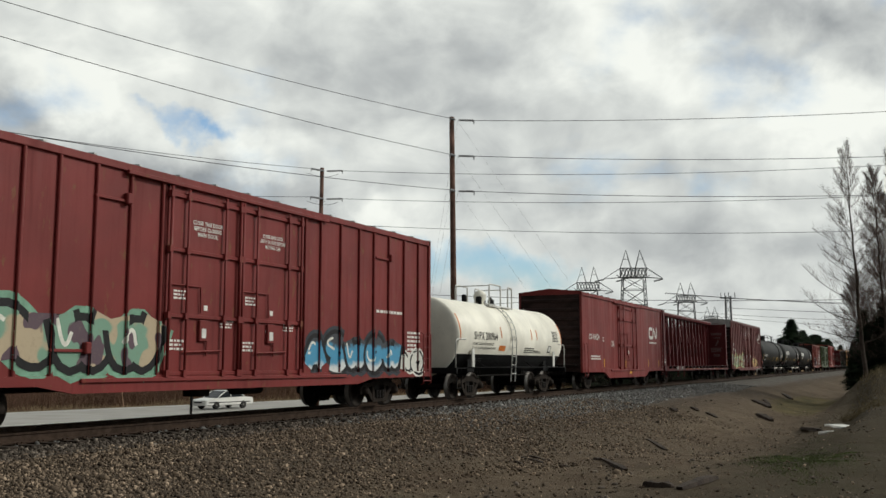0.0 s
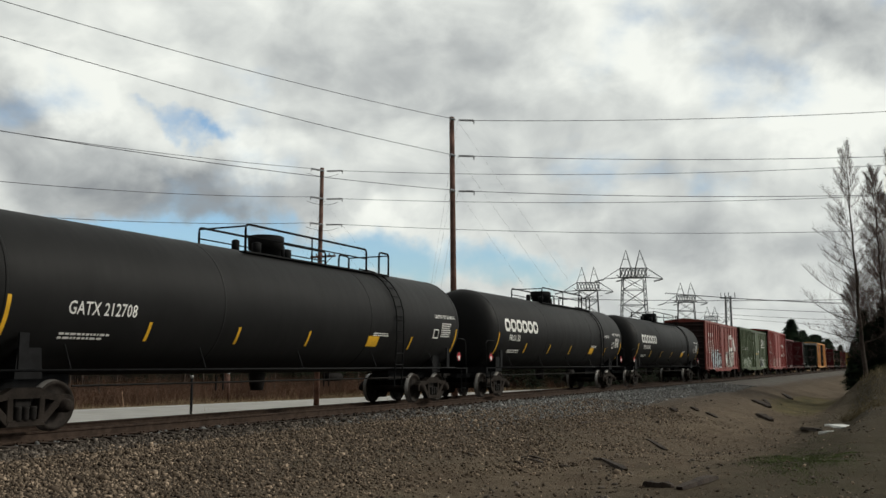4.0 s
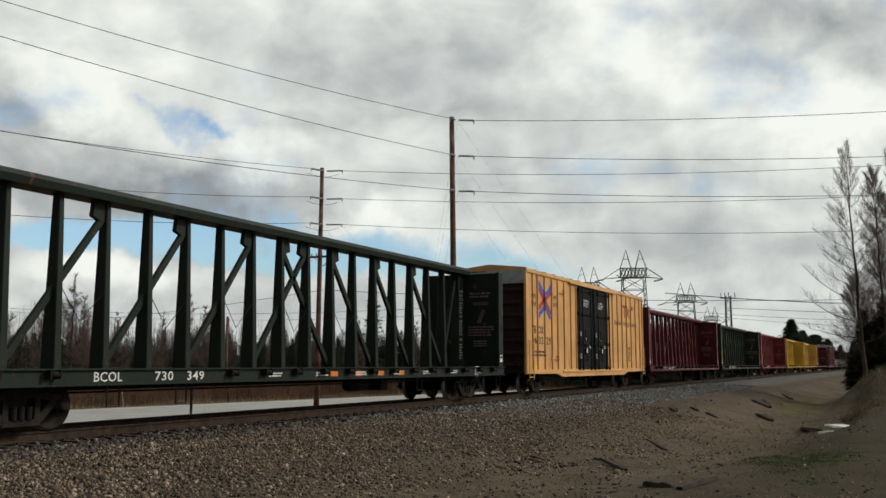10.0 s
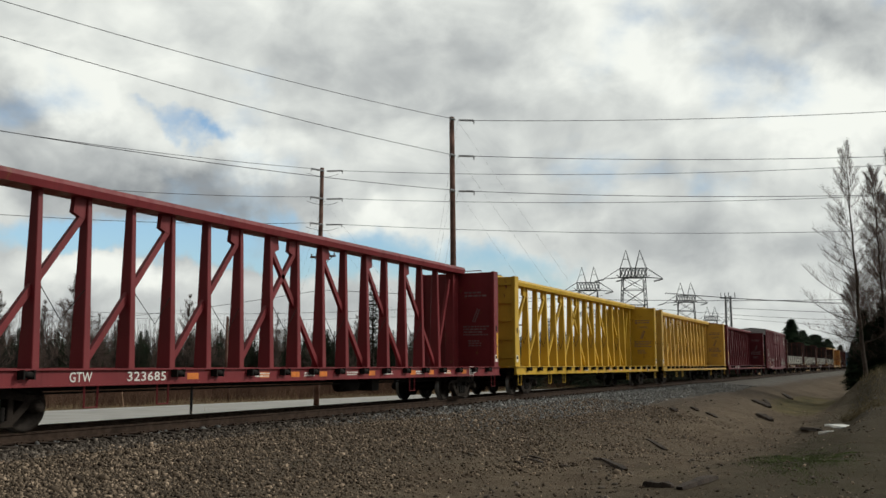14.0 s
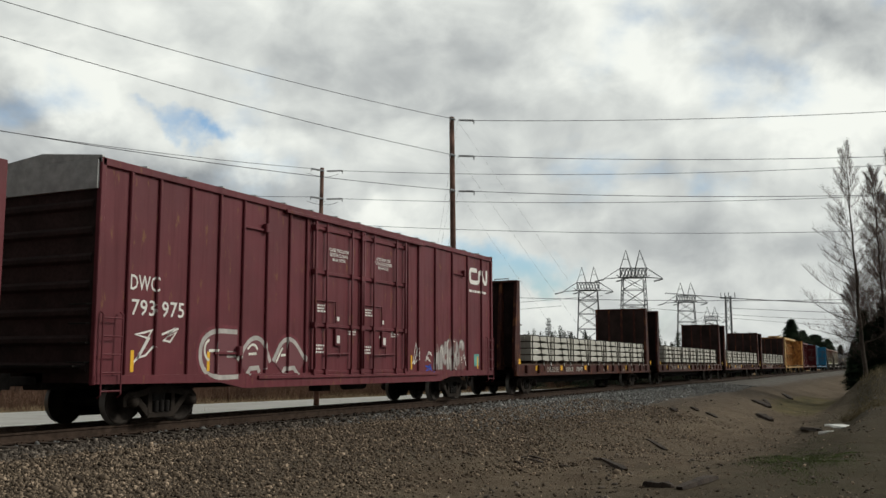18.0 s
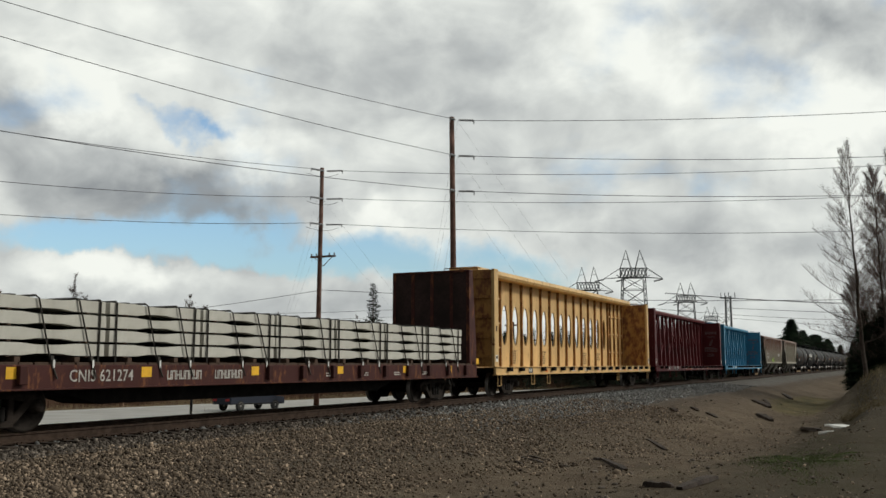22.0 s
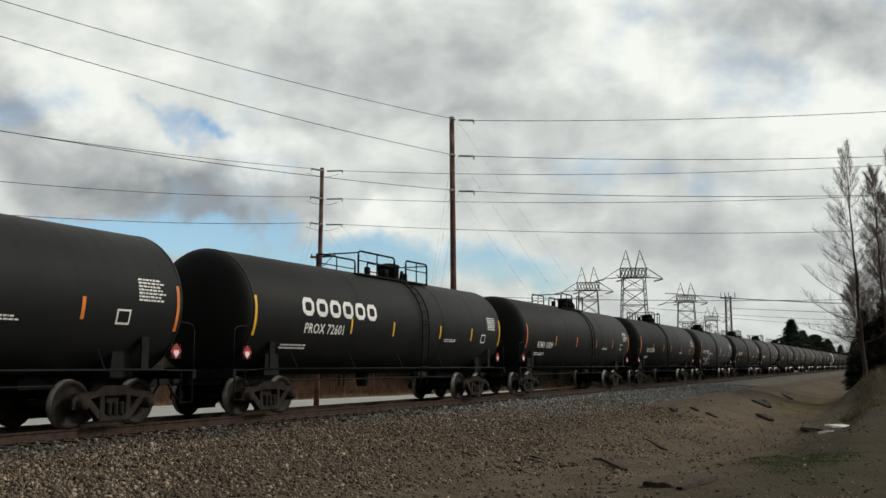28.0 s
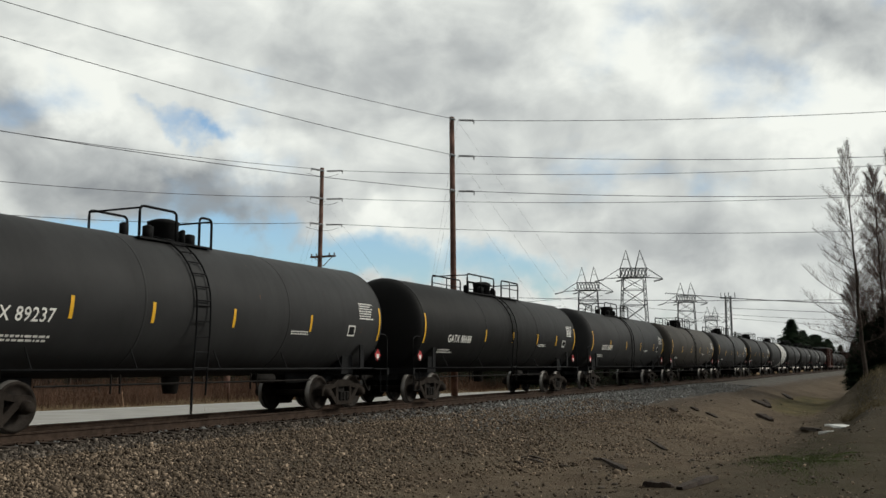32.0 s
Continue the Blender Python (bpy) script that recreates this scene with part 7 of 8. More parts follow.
xs = np.concatenate([[-4000, -1500, -500, -200, -100, -60, -45, -36, -30], np.arange(-26.5, -12, 0.5), np.arange(-12, 6, 0.2), [6, 8, 11, 15, 25, 50, 120, 400, 1500, 4000]])
ys = np.concatenate([[-3000, -800, -200, -60, -20, -5], np.arange(0, 14, 0.5), np.arange(14, 48, 0.25), np.arange(48, 110, 0.6), [112, 120, 140, 180, 250, 400, 700, 1200, 2000, 4500]])
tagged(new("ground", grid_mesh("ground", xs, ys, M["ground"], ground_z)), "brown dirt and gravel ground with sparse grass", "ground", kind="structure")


def rocks(name, label, material, count, xr, yr, size, seed, keep=None, lift=0.35):
    """Loose stones scattered on the ground, each a lumpy eight- to twenty-sided solid."""
    g = np.random.default_rng(seed)
    t = (1 + 5 ** 0.5) / 2
    V = np.array([(-1, t, 0), (1, t, 0), (-1, -t, 0), (1, -t, 0), (0, -1, t), (0, 1, t), (0, -1, -t), (0, 1, -t), (t, 0, -1), (t, 0, 1), (-t, 0, -1), (-t, 0, 1)], float)
    V /= np.linalg.norm(V[0])
    F = np.array([(0, 11, 5), (0, 5, 1), (0, 1, 7), (0, 7, 10), (0, 10, 11), (1, 5, 9), (5, 11, 4), (11, 10, 2), (10, 7, 6), (7, 1, 8), (3, 9, 4), (3, 4, 2), (3, 2, 6), (3, 6, 8), (3, 8, 9), (4, 9, 5), (2, 4, 11), (6, 2, 10), (8, 6, 7), (9, 8, 1)])
    x = g.uniform(*xr, count)
    y = yr[0] + (yr[1] - yr[0]) * g.random(count) ** 1.5
    if keep is not None:
        k = keep(x, y, g)
        x, y = x[k], y[k]
    n = len(x)
    r = size * g.lognormal(0, 0.32, n)
    sc = g.uniform(0.55, 1.45, (n, 1, 3)) * r[:, None, None]
    a = g.uniform(0, 6.28, n)
    P = V[None] * (1 + g.uniform(-0.42, 0.38, (n, 12, 1))) * sc
    c, s = np.cos(a)[:, None], np.sin(a)[:, None]
    P = np.stack([P[..., 0] * c - P[..., 1] * s, P[..., 0] * s + P[..., 1] * c, P[..., 2]], -1)
    P += np.stack([x, y, ground_z(x, y) + r * lift], -1)[:, None]
    faces = (F[None] + 12 * np.arange(n)[:, None, None]).reshape(-1, 3)
    me = bpy.data.meshes.new(name)
    me.vertices.add(n * 12)
    me.vertices.foreach_set("co", P.reshape(-1))
    me.loops.add(len(faces) * 3)
    me.loops.foreach_set("vertex_index", faces.reshape(-1))
    me.polygons.add(len(faces))
    me.polygons.foreach_set("loop_start", np.arange(len(faces)) * 3)
    me.update(calc_edges=True)
    me.materials.append(material)
    return tagged(new(name, me), label, "stones", kind="stuff")


rocks("ballast", "grey crushed stone ballast along the track", M["grey_stone"], 17000, (-13.9, -12.1), (20, 75), 0.026, 1, lambda x, y, g: g.random(len(x)) < np.clip((y - 20) / 14, 0.05, 1))
rocks("ballast", "dark brown dusty ballast along the track", M["dark_stone"], 15000, (-13.9, -12.1), (8, 40), 0.024, 4, lambda x, y, g: g.random(len(x)) < np.clip((38 - y) / 14, 0, 1))
rocks("ballast", "grey crushed stone between the rails", M["grey_stone"], 5000, (-17.2, -13.9), (8, 60), 0.034, 5)
rocks("gravel", "loose brown gravel on the embankment", M["brown_stone"], 90000, (-12.6, -4.0), (8, 40), 0.018, 2,
      lambda x, y, g: g.random(len(x)) < np.clip(1.2 - (x + 12.3) / 5.2 + 0.3 * np.sin(x * 1.7) * np.sin(y * 0.8), 0.03, 1))


rocks("ballast", "grey gravel on the shoulder of the embankment", M["grey_stone"], 12000, (-12.2, -9.8), (22, 75), 0.022, 6, lambda x, y, g: g.random(len(x)) < np.clip((y - 22) / 14, 0.02, 0.8))
rocks("clods", "dark clods and chips of wood on the dirt", M["dark_stone"], 2200, (-9.0, -0.5), (13, 62), 0.026, 7, lambda x, y, g: np.sin(x * 1.3 + 2) * np.sin(y * 0.5) + 0.6 * np.sin(x * 3.1 + y) > g.normal(0.55, 0.5, len(x)), 0.15)
rocks("gravel", "pale pebbles strewn over the dirt", M["brown_stone"], 2500, (-9.0, -0.5), (13, 60), 0.018, 8, None, 0.2)


def track():
    root = tagged(new("railway_track"), "single railway track on crushed stone ballast", "railway track", kind="structure")
    root.matrix_basis = pose(TRACK, 0, 0)
    for s in (-1, 1):
        bm = bmesh.new()
        prof = [(-0.075, -0.185), (0.075, -0.185), (0.075, -0.172), (0.012, -0.15), (0.010, -0.045), (0.036, -0.035), (0.037, -0.004), (0.030, 0.0), (-0.030, 0.0), (-0.037, -0.004), (-0.036, -0.035), (-0.010, -0.045), (-0.012, -0.15), (-0.075, -0.172)]
        fs = extrude_y(bm, [(s * 0.755 + a, b) for a, b in prof], -150, 1500)
        for f in bm.faces:
            if f.calc_center_median().z > -0.003 and abs(f.normal.z) > 0.5:
                f.material_index = 1
        part("rail", bm, [M["rail"], M["rail_top"]], root, "rusty steel rail with a polished head")
    bm = bmesh.new()
    box(bm, -1.3, 1.3, -0.115, 0.115, -0.36, -0.188, 0.008)
    tie = finish("sleeper", bm, M["sleeper"])
    pm = bmesh.new()
    for s in (-1, 1):
        box(pm, s * 0.755 - 0.17, s * 0.755 + 0.17, -0.09, 0.09, -0.188, -0.176)
        for a in (-0.11, 0.11):
            for b in (-0.05, 0.05):
                box(pm, s * 0.755 + a - 0.014, s * 0.755 + a + 0.014, b - 0.014, b + 0.014, -0.176, -0.15)
    plate = finish("tie_plate", pm, M["rail"])
    r = random.Random(3)
    y = 3.0
    for i in range(150):
        t = place("sleeper", tie, root, pose(r.uniform(-0.03, 0.03), y, 0, 0, 0, r.uniform(-0.6, 0.6)))
        place("tie_plate", plate, t)
        y += 0.5
    bm = bmesh.new()
    for i in range(400):
        box(bm, -1.3, 1.3, y - 0.115, y + 0.115, -0.36, -0.188)
        y += 0.5
    ob = part("sleeper_run", bm, M["sleeper"], root)
    ob["kind"] = "stuff"


track()


def road_x(y):
    """Middle of the road, which slants towards the railway."""
    return -50.2 + 0.16 * (np.minimum(y, 150.0) - 47.6)


def road():
    us = np.array([-7.8, -7.3, -3.6, -3.5, 0.0, 3.6, 7.0])
    ys = np.concatenate([np.arange(-900, -100, 50.0), np.arange(-100, 250, 8.0), np.arange(250, 1200, 50.0)])
    U, Y = np.meshgrid(us, ys)
    X = U + road_x(Y)
    nx, ny = len(us), len(ys)
    i = np.arange(ny - 1)[:, None] * nx + np.arange(nx - 1)[None, :]
    f = np.stack([i, i + 1, i + nx + 1, i + nx], -1).reshape(-1, 4)
    me = bpy.data.meshes.new("road")
    me.from_pydata(np.stack([X, Y, np.full_like(X, -2.2)], -1).reshape(-1, 3).tolist(), [], f.tolist())
    me.materials.append(M["asphalt"])
    root = tagged(new("road", me), "pale worn asphalt road beside the railway", "road", kind="structure")
    for u, w in ((-6.6, 0.14), (6.2, 0.14)):
        me = bpy.data.meshes.new("edge_line")
        co = []
        for y in ys:
            co += [(float(road_x(y)) + u, y, -2.196), (float(road_x(y)) + u + w, y, -2.196)]
        me.from_pydata(co, [], [(2 * k, 2 * k + 1, 2 * k + 3, 2 * k + 2) for k in range(len(ys) - 1)])
        me.materials.append(M["white"])
        place("edge_line", me, root, None, "worn white edge line")


road()


# ---- poles and wires ----
def wood_pole(label, x, y, top, r0, r1, base=-0.5, lean=(0, 0), name="utility_pole", at=(0.0, 0.0)):
    root = group_root(name, label, "utility pole", "wooden utility poles", pose(x, y, 0))
    bm = bmesh.new()
    u, v = at
    tube(bm, [(u, v, base), (u + lean[0] * 0.5, v + lean[1] * 0.5, (top + base) / 2), (u + lean[0], v + lean[1], top)], r0, 12, r1)
    part("pole", bm, M["pole_wood"], root)
    return root


def wire(name, label, pts_pairs, r=0.022, sag=0.0, n=14, parent=None):
    a, b = Vector(pts_pairs[0]), Vector(pts_pairs[1])
    bm = bmesh.new()
    tube(bm, [a.lerp(b, t) - Vector((0, 0, sag * 4 * t * (1 - t))) for t in (i / n for i in range(n + 1))], r, 4)
    ob = part(name, bm, M["wire"], parent)
    if parent is None:
        tagged(ob, label, "power line", "power lines")
    return ob


def strut_insulator(root, p, d, length, label="grey strut insulator"):
    """A ribbed insulator pointing from p along d."""
    bm = bmesh.new()
    d = Vector(d).normalized()
    p = Vector(p)
    n = 9
    for i in range(n):
        t0, t1 = i / n, (i + 0.5) / n
        tube(bm, [p + d * length * t0, p + d * length * t1], 0.075, 8)
        tube(bm, [p + d * length * t1, p + d * length * (i + 1) / n], 0.045, 6)
    e = p + d * length
    tube(bm, [e, e + Vector((0, 0, -0.22))], 0.04, 5)
    part("insulator", bm, M["porcelain"], root, label)
    return e


P1, P2 = Vector((-23.9, 51.6, 0)), Vector((-40.5, 62.2, 0))
TO_LEFT1 = (((-32.02, 20.47, 15.41), 0.35), ((-31.97, 20.54, 14.08), 0.35), ((-31.84, 20.74, 10.08), 0.3))
TO_RIGHT1 = (((6.6, 69.69, 18.04), 0.35), ((6.41, 69.71, 14.91), 0.35), ((6.25, 69.72, 12.35), 0.35))
TO_LEFT2 = (((-50.27, 32.76, 15.15), 0.3), ((-50.16, 32.92, 11.93), 0.4), ((-50.09, 33.03, 9.94), 0.4))
TO_RIGHT2 = (((7.29, 79.67, 16.4), 0.7), ((7.15, 79.68, 14.03), 0.6), ((6.98, 79.7, 11.3), 0.6))


def strung(pole, P, zs, ends, length, thick, off):
    """Strut insulators at the heights zs and the wires that run from them to the far ends."""
    for z, (end, sag) in zip(zs, ends):
        d = Vector(end) - P
        d.z = 0
        d.normalize()
        e = strut_insulator(pole, (0.15 * d.x + off, 0.15 * d.y, z), d, length)
        wire("power_line", "thin overhead power line", (P + e, end), thick, sag)


pole = wood_pole("tall brown wooden power pole with strut insulators", P1.x, P1.y, 16.4, 0.21, 0.15, -2.3, (-0.18, 0.0), at=(-0.18, -0.09))
strung(pole, P1, (16.2, 13.95, 11.75), TO_LEFT1, 0.45, 0.016, -0.1), strung(pole, P1, (16.2, 13.95, 11.75), TO_RIGHT1, 0.95, 0.018, -0.1)
for z, q in ((16.1, (-9.5, 12.0)), (13.9, (-9.0, 11.0)), (11.7, (-8, 10.5)), (16.1, (9.0, 14.0)), (13.9, (8.0, 12.5)), (11.7, (6.5, 11.0))):
    wire("guy_wire", "", ((0, 0, z), (q[0], q[1], -2.3)), 0.004, 0.0, 3, pole)
pole = wood_pole("tall brown wooden power pole with a crossarm", P2.x, P2.y, 16.7, 0.22, 0.15, -2.3, (0.2, 0.0), at=(-0.30, -0.14))
strung(pole, P2, (16.45, 14.2, 12.15), TO_LEFT2, 1.25, 0.018, 0.1), strung(pole, P2, (16.45, 14.2, 12.15), TO_RIGHT2, 1.25, 0.018, 0.1)
for z in (16.45, 14.2, 12.15):
    bm = bmesh.new()
    tube(bm, bent((-0.9, -1.1, z - 0.25), (0.2, 0, z - 0.75), (1.1, 0.4, z - 0.25), 6), 0.014, 4)
    part("jumper", bm, M["wire"], pole)
for z, q in ((16.3, (-10, 6)), (14.1, (-10, 6)), (12.0, (-10, 6)), (14.1, (9.5, 9)), (12.0, (9, 9))):
    wire("guy_wire", "", ((0, 0, z), (q[0], q[1], -2.3)), 0.004, 0.0, 3, pole)
bm = bmesh.new()
box(bm, -1.15, 1.15, -0.08, 0.08, 9.55, 9.70, 0.01)
tube(bm, [(-0.8, 0.05, 9.55), (0, 0.1, 8.9)], 0.03, 5), tube(bm, [(0.8, 0.05, 9.55), (0, 0.1, 8.9)], 0.03, 5)
for x in (-1.05, -0.6, 0.6, 1.05):
    lathe(bm, [(9.70, 0.05), (9.85, 0.06), (9.9, 0.03)], "z", 6)
    for v in bm.verts[-18:]:
        v.co.x += x
part("crossarm", bm, M["pole_wood"], pole)
for dz, dx in ((7.0, -90), (7.0, 60)):
    wire("service_wire", "thin service line to the far pole", (P2 + Vector((0, 0, dz)), P2 + Vector((dx, 40, dz + 1))), 0.02, 1.0)
pole = wood_pole("small far wooden pole with a crossarm", -55.0, 139.5, 7.9, 0.2, 0.15)
bm = bmesh.new()
box(bm, -1.4, 1.4, -0.08, 0.08, 7.3, 7.5)
part("crossarm", bm, M["pole_wood"], pole)
wood_pole("slim pale pole behind the road", -46.8, 58.6, 4.9, 0.12, 0.09, name="slim_pole")
bm = bmesh.new()


# ---- lattice towers ----
def pylon_mesh(H, waist, base, twin=True):
    """The pieces of a cat-eared lattice transmission tower of height H."""
    out = {}
    th = 0.11
    now = ["lattice_body"]

    def bar(a, b, t=th):
        if now[0] not in out:
            out[now[0]] = bmesh.new()
        tube(out[now[0]], [a, b], t, 4, None, False)
    hb, ha = H * 0.765, H * 0.845                    # underside and top of the bridge
    corners = [(-1, -1), (1, -1), (1, 1), (-1, 1)]
    levels = [0, 0.2, 0.38, 0.53, 0.66, 0.765]

    def ring(f):
        w = base + (waist - base) * min(1, f / 0.765)
        return [(c[0] * w / 2, c[1] * w / 2 * 0.8, H * f) for c in corners]
    rings = [ring(f) for f in levels]
    for u, w in zip(rings, rings[1:]):
        for i in range(4):
            bar(u[i], w[i], th * 1.4)
            j = (i + 1) % 4
            bar(u[i], w[j]), bar(u[j], w[i])
            bar(w[i], w[j])
    now[0] = "bridge_truss"
    bw = waist * 0.62                                # the bridge truss with its two peaks
    for y in (-1.2, 1.2):
        xs_ = even(-bw, bw, 9)
        for a, b in zip(xs_, xs_[1:]):
            bar((a, y, hb), (b, y, hb), th * 1.2), bar((a, y, ha), (b, y, ha))
            bar((a, y, hb), (b, y, ha)), bar((a, y, ha), (b, y, hb))
    for s in (-1, 1):
        now[0] = "peak" + "ab"[s > 0]
        px = s * bw * 0.52
        for a in (px - s * bw * 0.35, px + s * bw * 0.45):
            for y in (-1.2, 1.2):
                bar((a, y, ha), (px, 0, H)), bar((a, y, hb), (a, y, ha))
        bar((px - s * bw * 0.18, 0, (ha + H) / 2), (px + s * bw * 0.22, 0, (ha + H) / 2))
        now[0] = "side_arm" + "ab"[s > 0]
        tip = (s * (bw + H * 0.135), 0, hb - 0.4)      # long side arms
        for y in (-1.2, 1.2):
            bar((s * bw, y, hb), tip), bar((s * bw, y, ha), tip)
            bar((s * bw * 1.25, y * 0.6, hb + 1), (s * bw, y, hb))
    for n, x in enumerate((-bw - H * 0.135, bw + H * 0.135, -bw * 0.6)):   # insulator strings, drawn aside
        now[0] = "insulator_string" + "abc"[n]
        bar((x, 0, hb - 0.6), (x - 3.6, -2, hb - 1.6), 0.26)
    return {k: finish("tower_piece", b, M["lattice"]) for k, b in out.items()}


TOWER = pylon_mesh(44.0, 8.0, 11.0)
NAMES = {"lattice_body": "lattice_body", "bridge_truss": "bridge_truss", "peaka": "peak", "peakb": "peak", "side_arma": "side_arm", "side_armb": "side_arm"}
for x, y, turn, k in ((-89.0, 348.8, 22, 1.0), (-122.8, 401.6, 20, 1.0), (-102.0, 509.9, 16, 1.02), (-130.9, 748.6, 14, 1.04)):
    root = group_root("transmission_tower", "tall grey steel lattice transmission tower", "power pylon", "transmission towers", pose(x, y, -2.3, 0, 0, turn))
    for key, me in TOWER.items():
        place(NAMES.get(key, "insulator_string"), me, root, Matrix.Translation((0, 0, 2.3)) @ Matrix.Scale(k, 4))
bm = bmesh.new()
for z in even(0, 21, 8):
    for a, b in (((-1, -1), (1, 1)), ((1, -1), (-1, 1))):
        tube(bm, [(a[0] * 0.8, a[1] * 0.8, z), (b[0] * 0.8, b[1] * 0.8, z + 3)], 0.10, 4)
for a in ((-1, -1), (1, -1), (1, 1), (-1, 1)):
    tube(bm, [(a[0] * 0.9, a[1] * 0.9, 0), (a[0] * 0.8, a[1] * 0.8, 24)], 0.17, 4)
box(bm, -2.4, 2.4, -0.3, 0.3, 23.2, 23.5)
for x in (-2.3, -1.0, 0.2, 2.3):
    box(bm, x - 0.1, x + 0.1, -0.1, 0.1, 23.4, 25.2)
me = finish("mast", bm, M["lattice"])
tagged(place("lattice_mast", me, None, pose(-51.3, 326, 0, 0, 0, 20)), "slim grey lattice mast with a crossbar", "mast")
for (x0, y0, z0), (x1, y1, z1), sg in (((-78, 352, 27.5), (140, 420, 27), 5), ((-78, 352, 27.8), (140, 424, 25), 5), ((-110, 405, 27), (120, 520, 25), 6), ((-92, 513, 27), (150, 560, 22), 6),
                                       ((-51, 326, 23.2), (120, 330, 17.5), 2), ((-100, 345, 27), (-400, 260, 30), 7), ((-134, 398, 27), (-420, 300, 30), 7), ((-51, 326, 20), (120, 330, 15), 2)):
    wire("transmission_line", "distant overhead transmission line", ((x0, y0, z0), (x1, y1, z1)), 0.07, sg, 12)


# ---- trees ----
def sticks(name, segs, material, sides=3):
    """Many tapered sticks in one mesh: rows of start, end, radius at both."""
    S = np.array(segs)
    a, b, r0, r1 = S[:, 0:3], S[:, 3:6], S[:, 6], S[:, 7]
    d = b - a
    d /= np.maximum(1e-6, np.linalg.norm(d, axis=1))[:, None]
    ref = np.where(np.abs(d[:, 2:3]) < 0.9, np.array([[0, 0, 1.0]]), np.array([[1.0, 0, 0]]))
    u = np.cross(d, ref)
    u /= np.linalg.norm(u, axis=1)[:, None]
    w = np.cross(d, u)
    ang = 2 * np.pi * np.arange(sides) / sides
    off = np.cos(ang)[None, :, None] * u[:, None] + np.sin(ang)[None, :, None] * w[:, None]
    P = np.concatenate([a[:, None] + off * r0[:, None, None], b[:, None] + off * r1[:, None, None]], 1)
    n = len(S)
    j = np.arange(sides)
    f = np.stack([j, (j + 1) % sides, (j + 1) % sides + sides, j + sides], -1)
    F = (f[None] + 2 * sides * np.arange(n)[:, None, None]).reshape(-1, 4)
    me = bpy.data.meshes.new(name)
    me.vertices.add(P.size // 3)
    me.vertices.foreach_set("co", P.reshape(-1))
    me.loops.add(F.size)
    me.loops.foreach_set("vertex_index", F.reshape(-1))
    me.polygons.add(len(F))
    me.polygons.foreach_set("loop_start", np.arange(len(F)) * 4)
    me.update(calc_edges=True)
    me.materials.append(material)
    return me


def bare_tree_parts(H, seed, lean=(0.0, 0.0), spread=0.42, r0=None, first=0.28, twig=0.006):
    """Trunk and limbs, and the fine twigs, of a leafless tree."""
    r = random.Random(seed)
    limbs, twigs = [], []
    r0 = r0 or H * 0.011

    def grow(p, d, length, rad, level):
        steps = 5 if level < 2 else 3
        for i in range(steps):
            bend = 0.10 + 0.10 * level
            d = (d + Vector((r.uniform(-bend, bend), r.uniform(-bend, bend), r.uniform(-0.05, 0.16)))).normalized()
            q = p + d * length / steps
            ra, rb = rad * (1 - 0.75 * i / steps), rad * (1 - 0.75 * (i + 1) / steps)
            (limbs if level < 2 else twigs).append((*p, *q, max(ra, twig), max(rb, twig * 0.8)))
            if level < 4:
                for _ in range((1, 1, 1, 0)[level] + (r.random() < (0, 0.8, 0.6, 0.5)[level])):
                    side = Vector((r.uniform(-1, 1), r.uniform(-1, 1), r.uniform(0.0, 0.8))).normalized()
                    nd = (d * 0.55 + side * 0.85).normalized()
                    grow(p.lerp(q, r.random()), nd, length * r.uniform(0.36, 0.6), max(rb * 0.55, twig), level + 1) if level else None
            p = q
    p = Vector((0, 0, -0.3))
    n = 16
    prev = p
    for i in range(n):
        t = (i + 1) / n
        q = Vector((lean[0] * t + r.uniform(-0.06, 0.06), lean[1] * t + r.uniform(-0.06, 0.06), H * t))
        ra, rb = r0 * (1 - 0.9 * i / n), r0 * (1 - 0.9 * t)
        limbs.append((*prev, *q, ra, rb))
        if t > first:
            for _ in range(3 + (r.random() < 0.6)):
                a = r.uniform(0, 6.28)
                up_ = r.uniform(0.35, 1.15)
                d = Vector((math.cos(a), math.sin(a), up_)).normalized()
                ln = H * spread * (1.08 - t * 0.95) * r.uniform(0.5, 1.0) * 0.72
                grow(prev.lerp(q, r.random()), d, ln, ra * 0.38, 1)
        prev = q
    return limbs, twigs


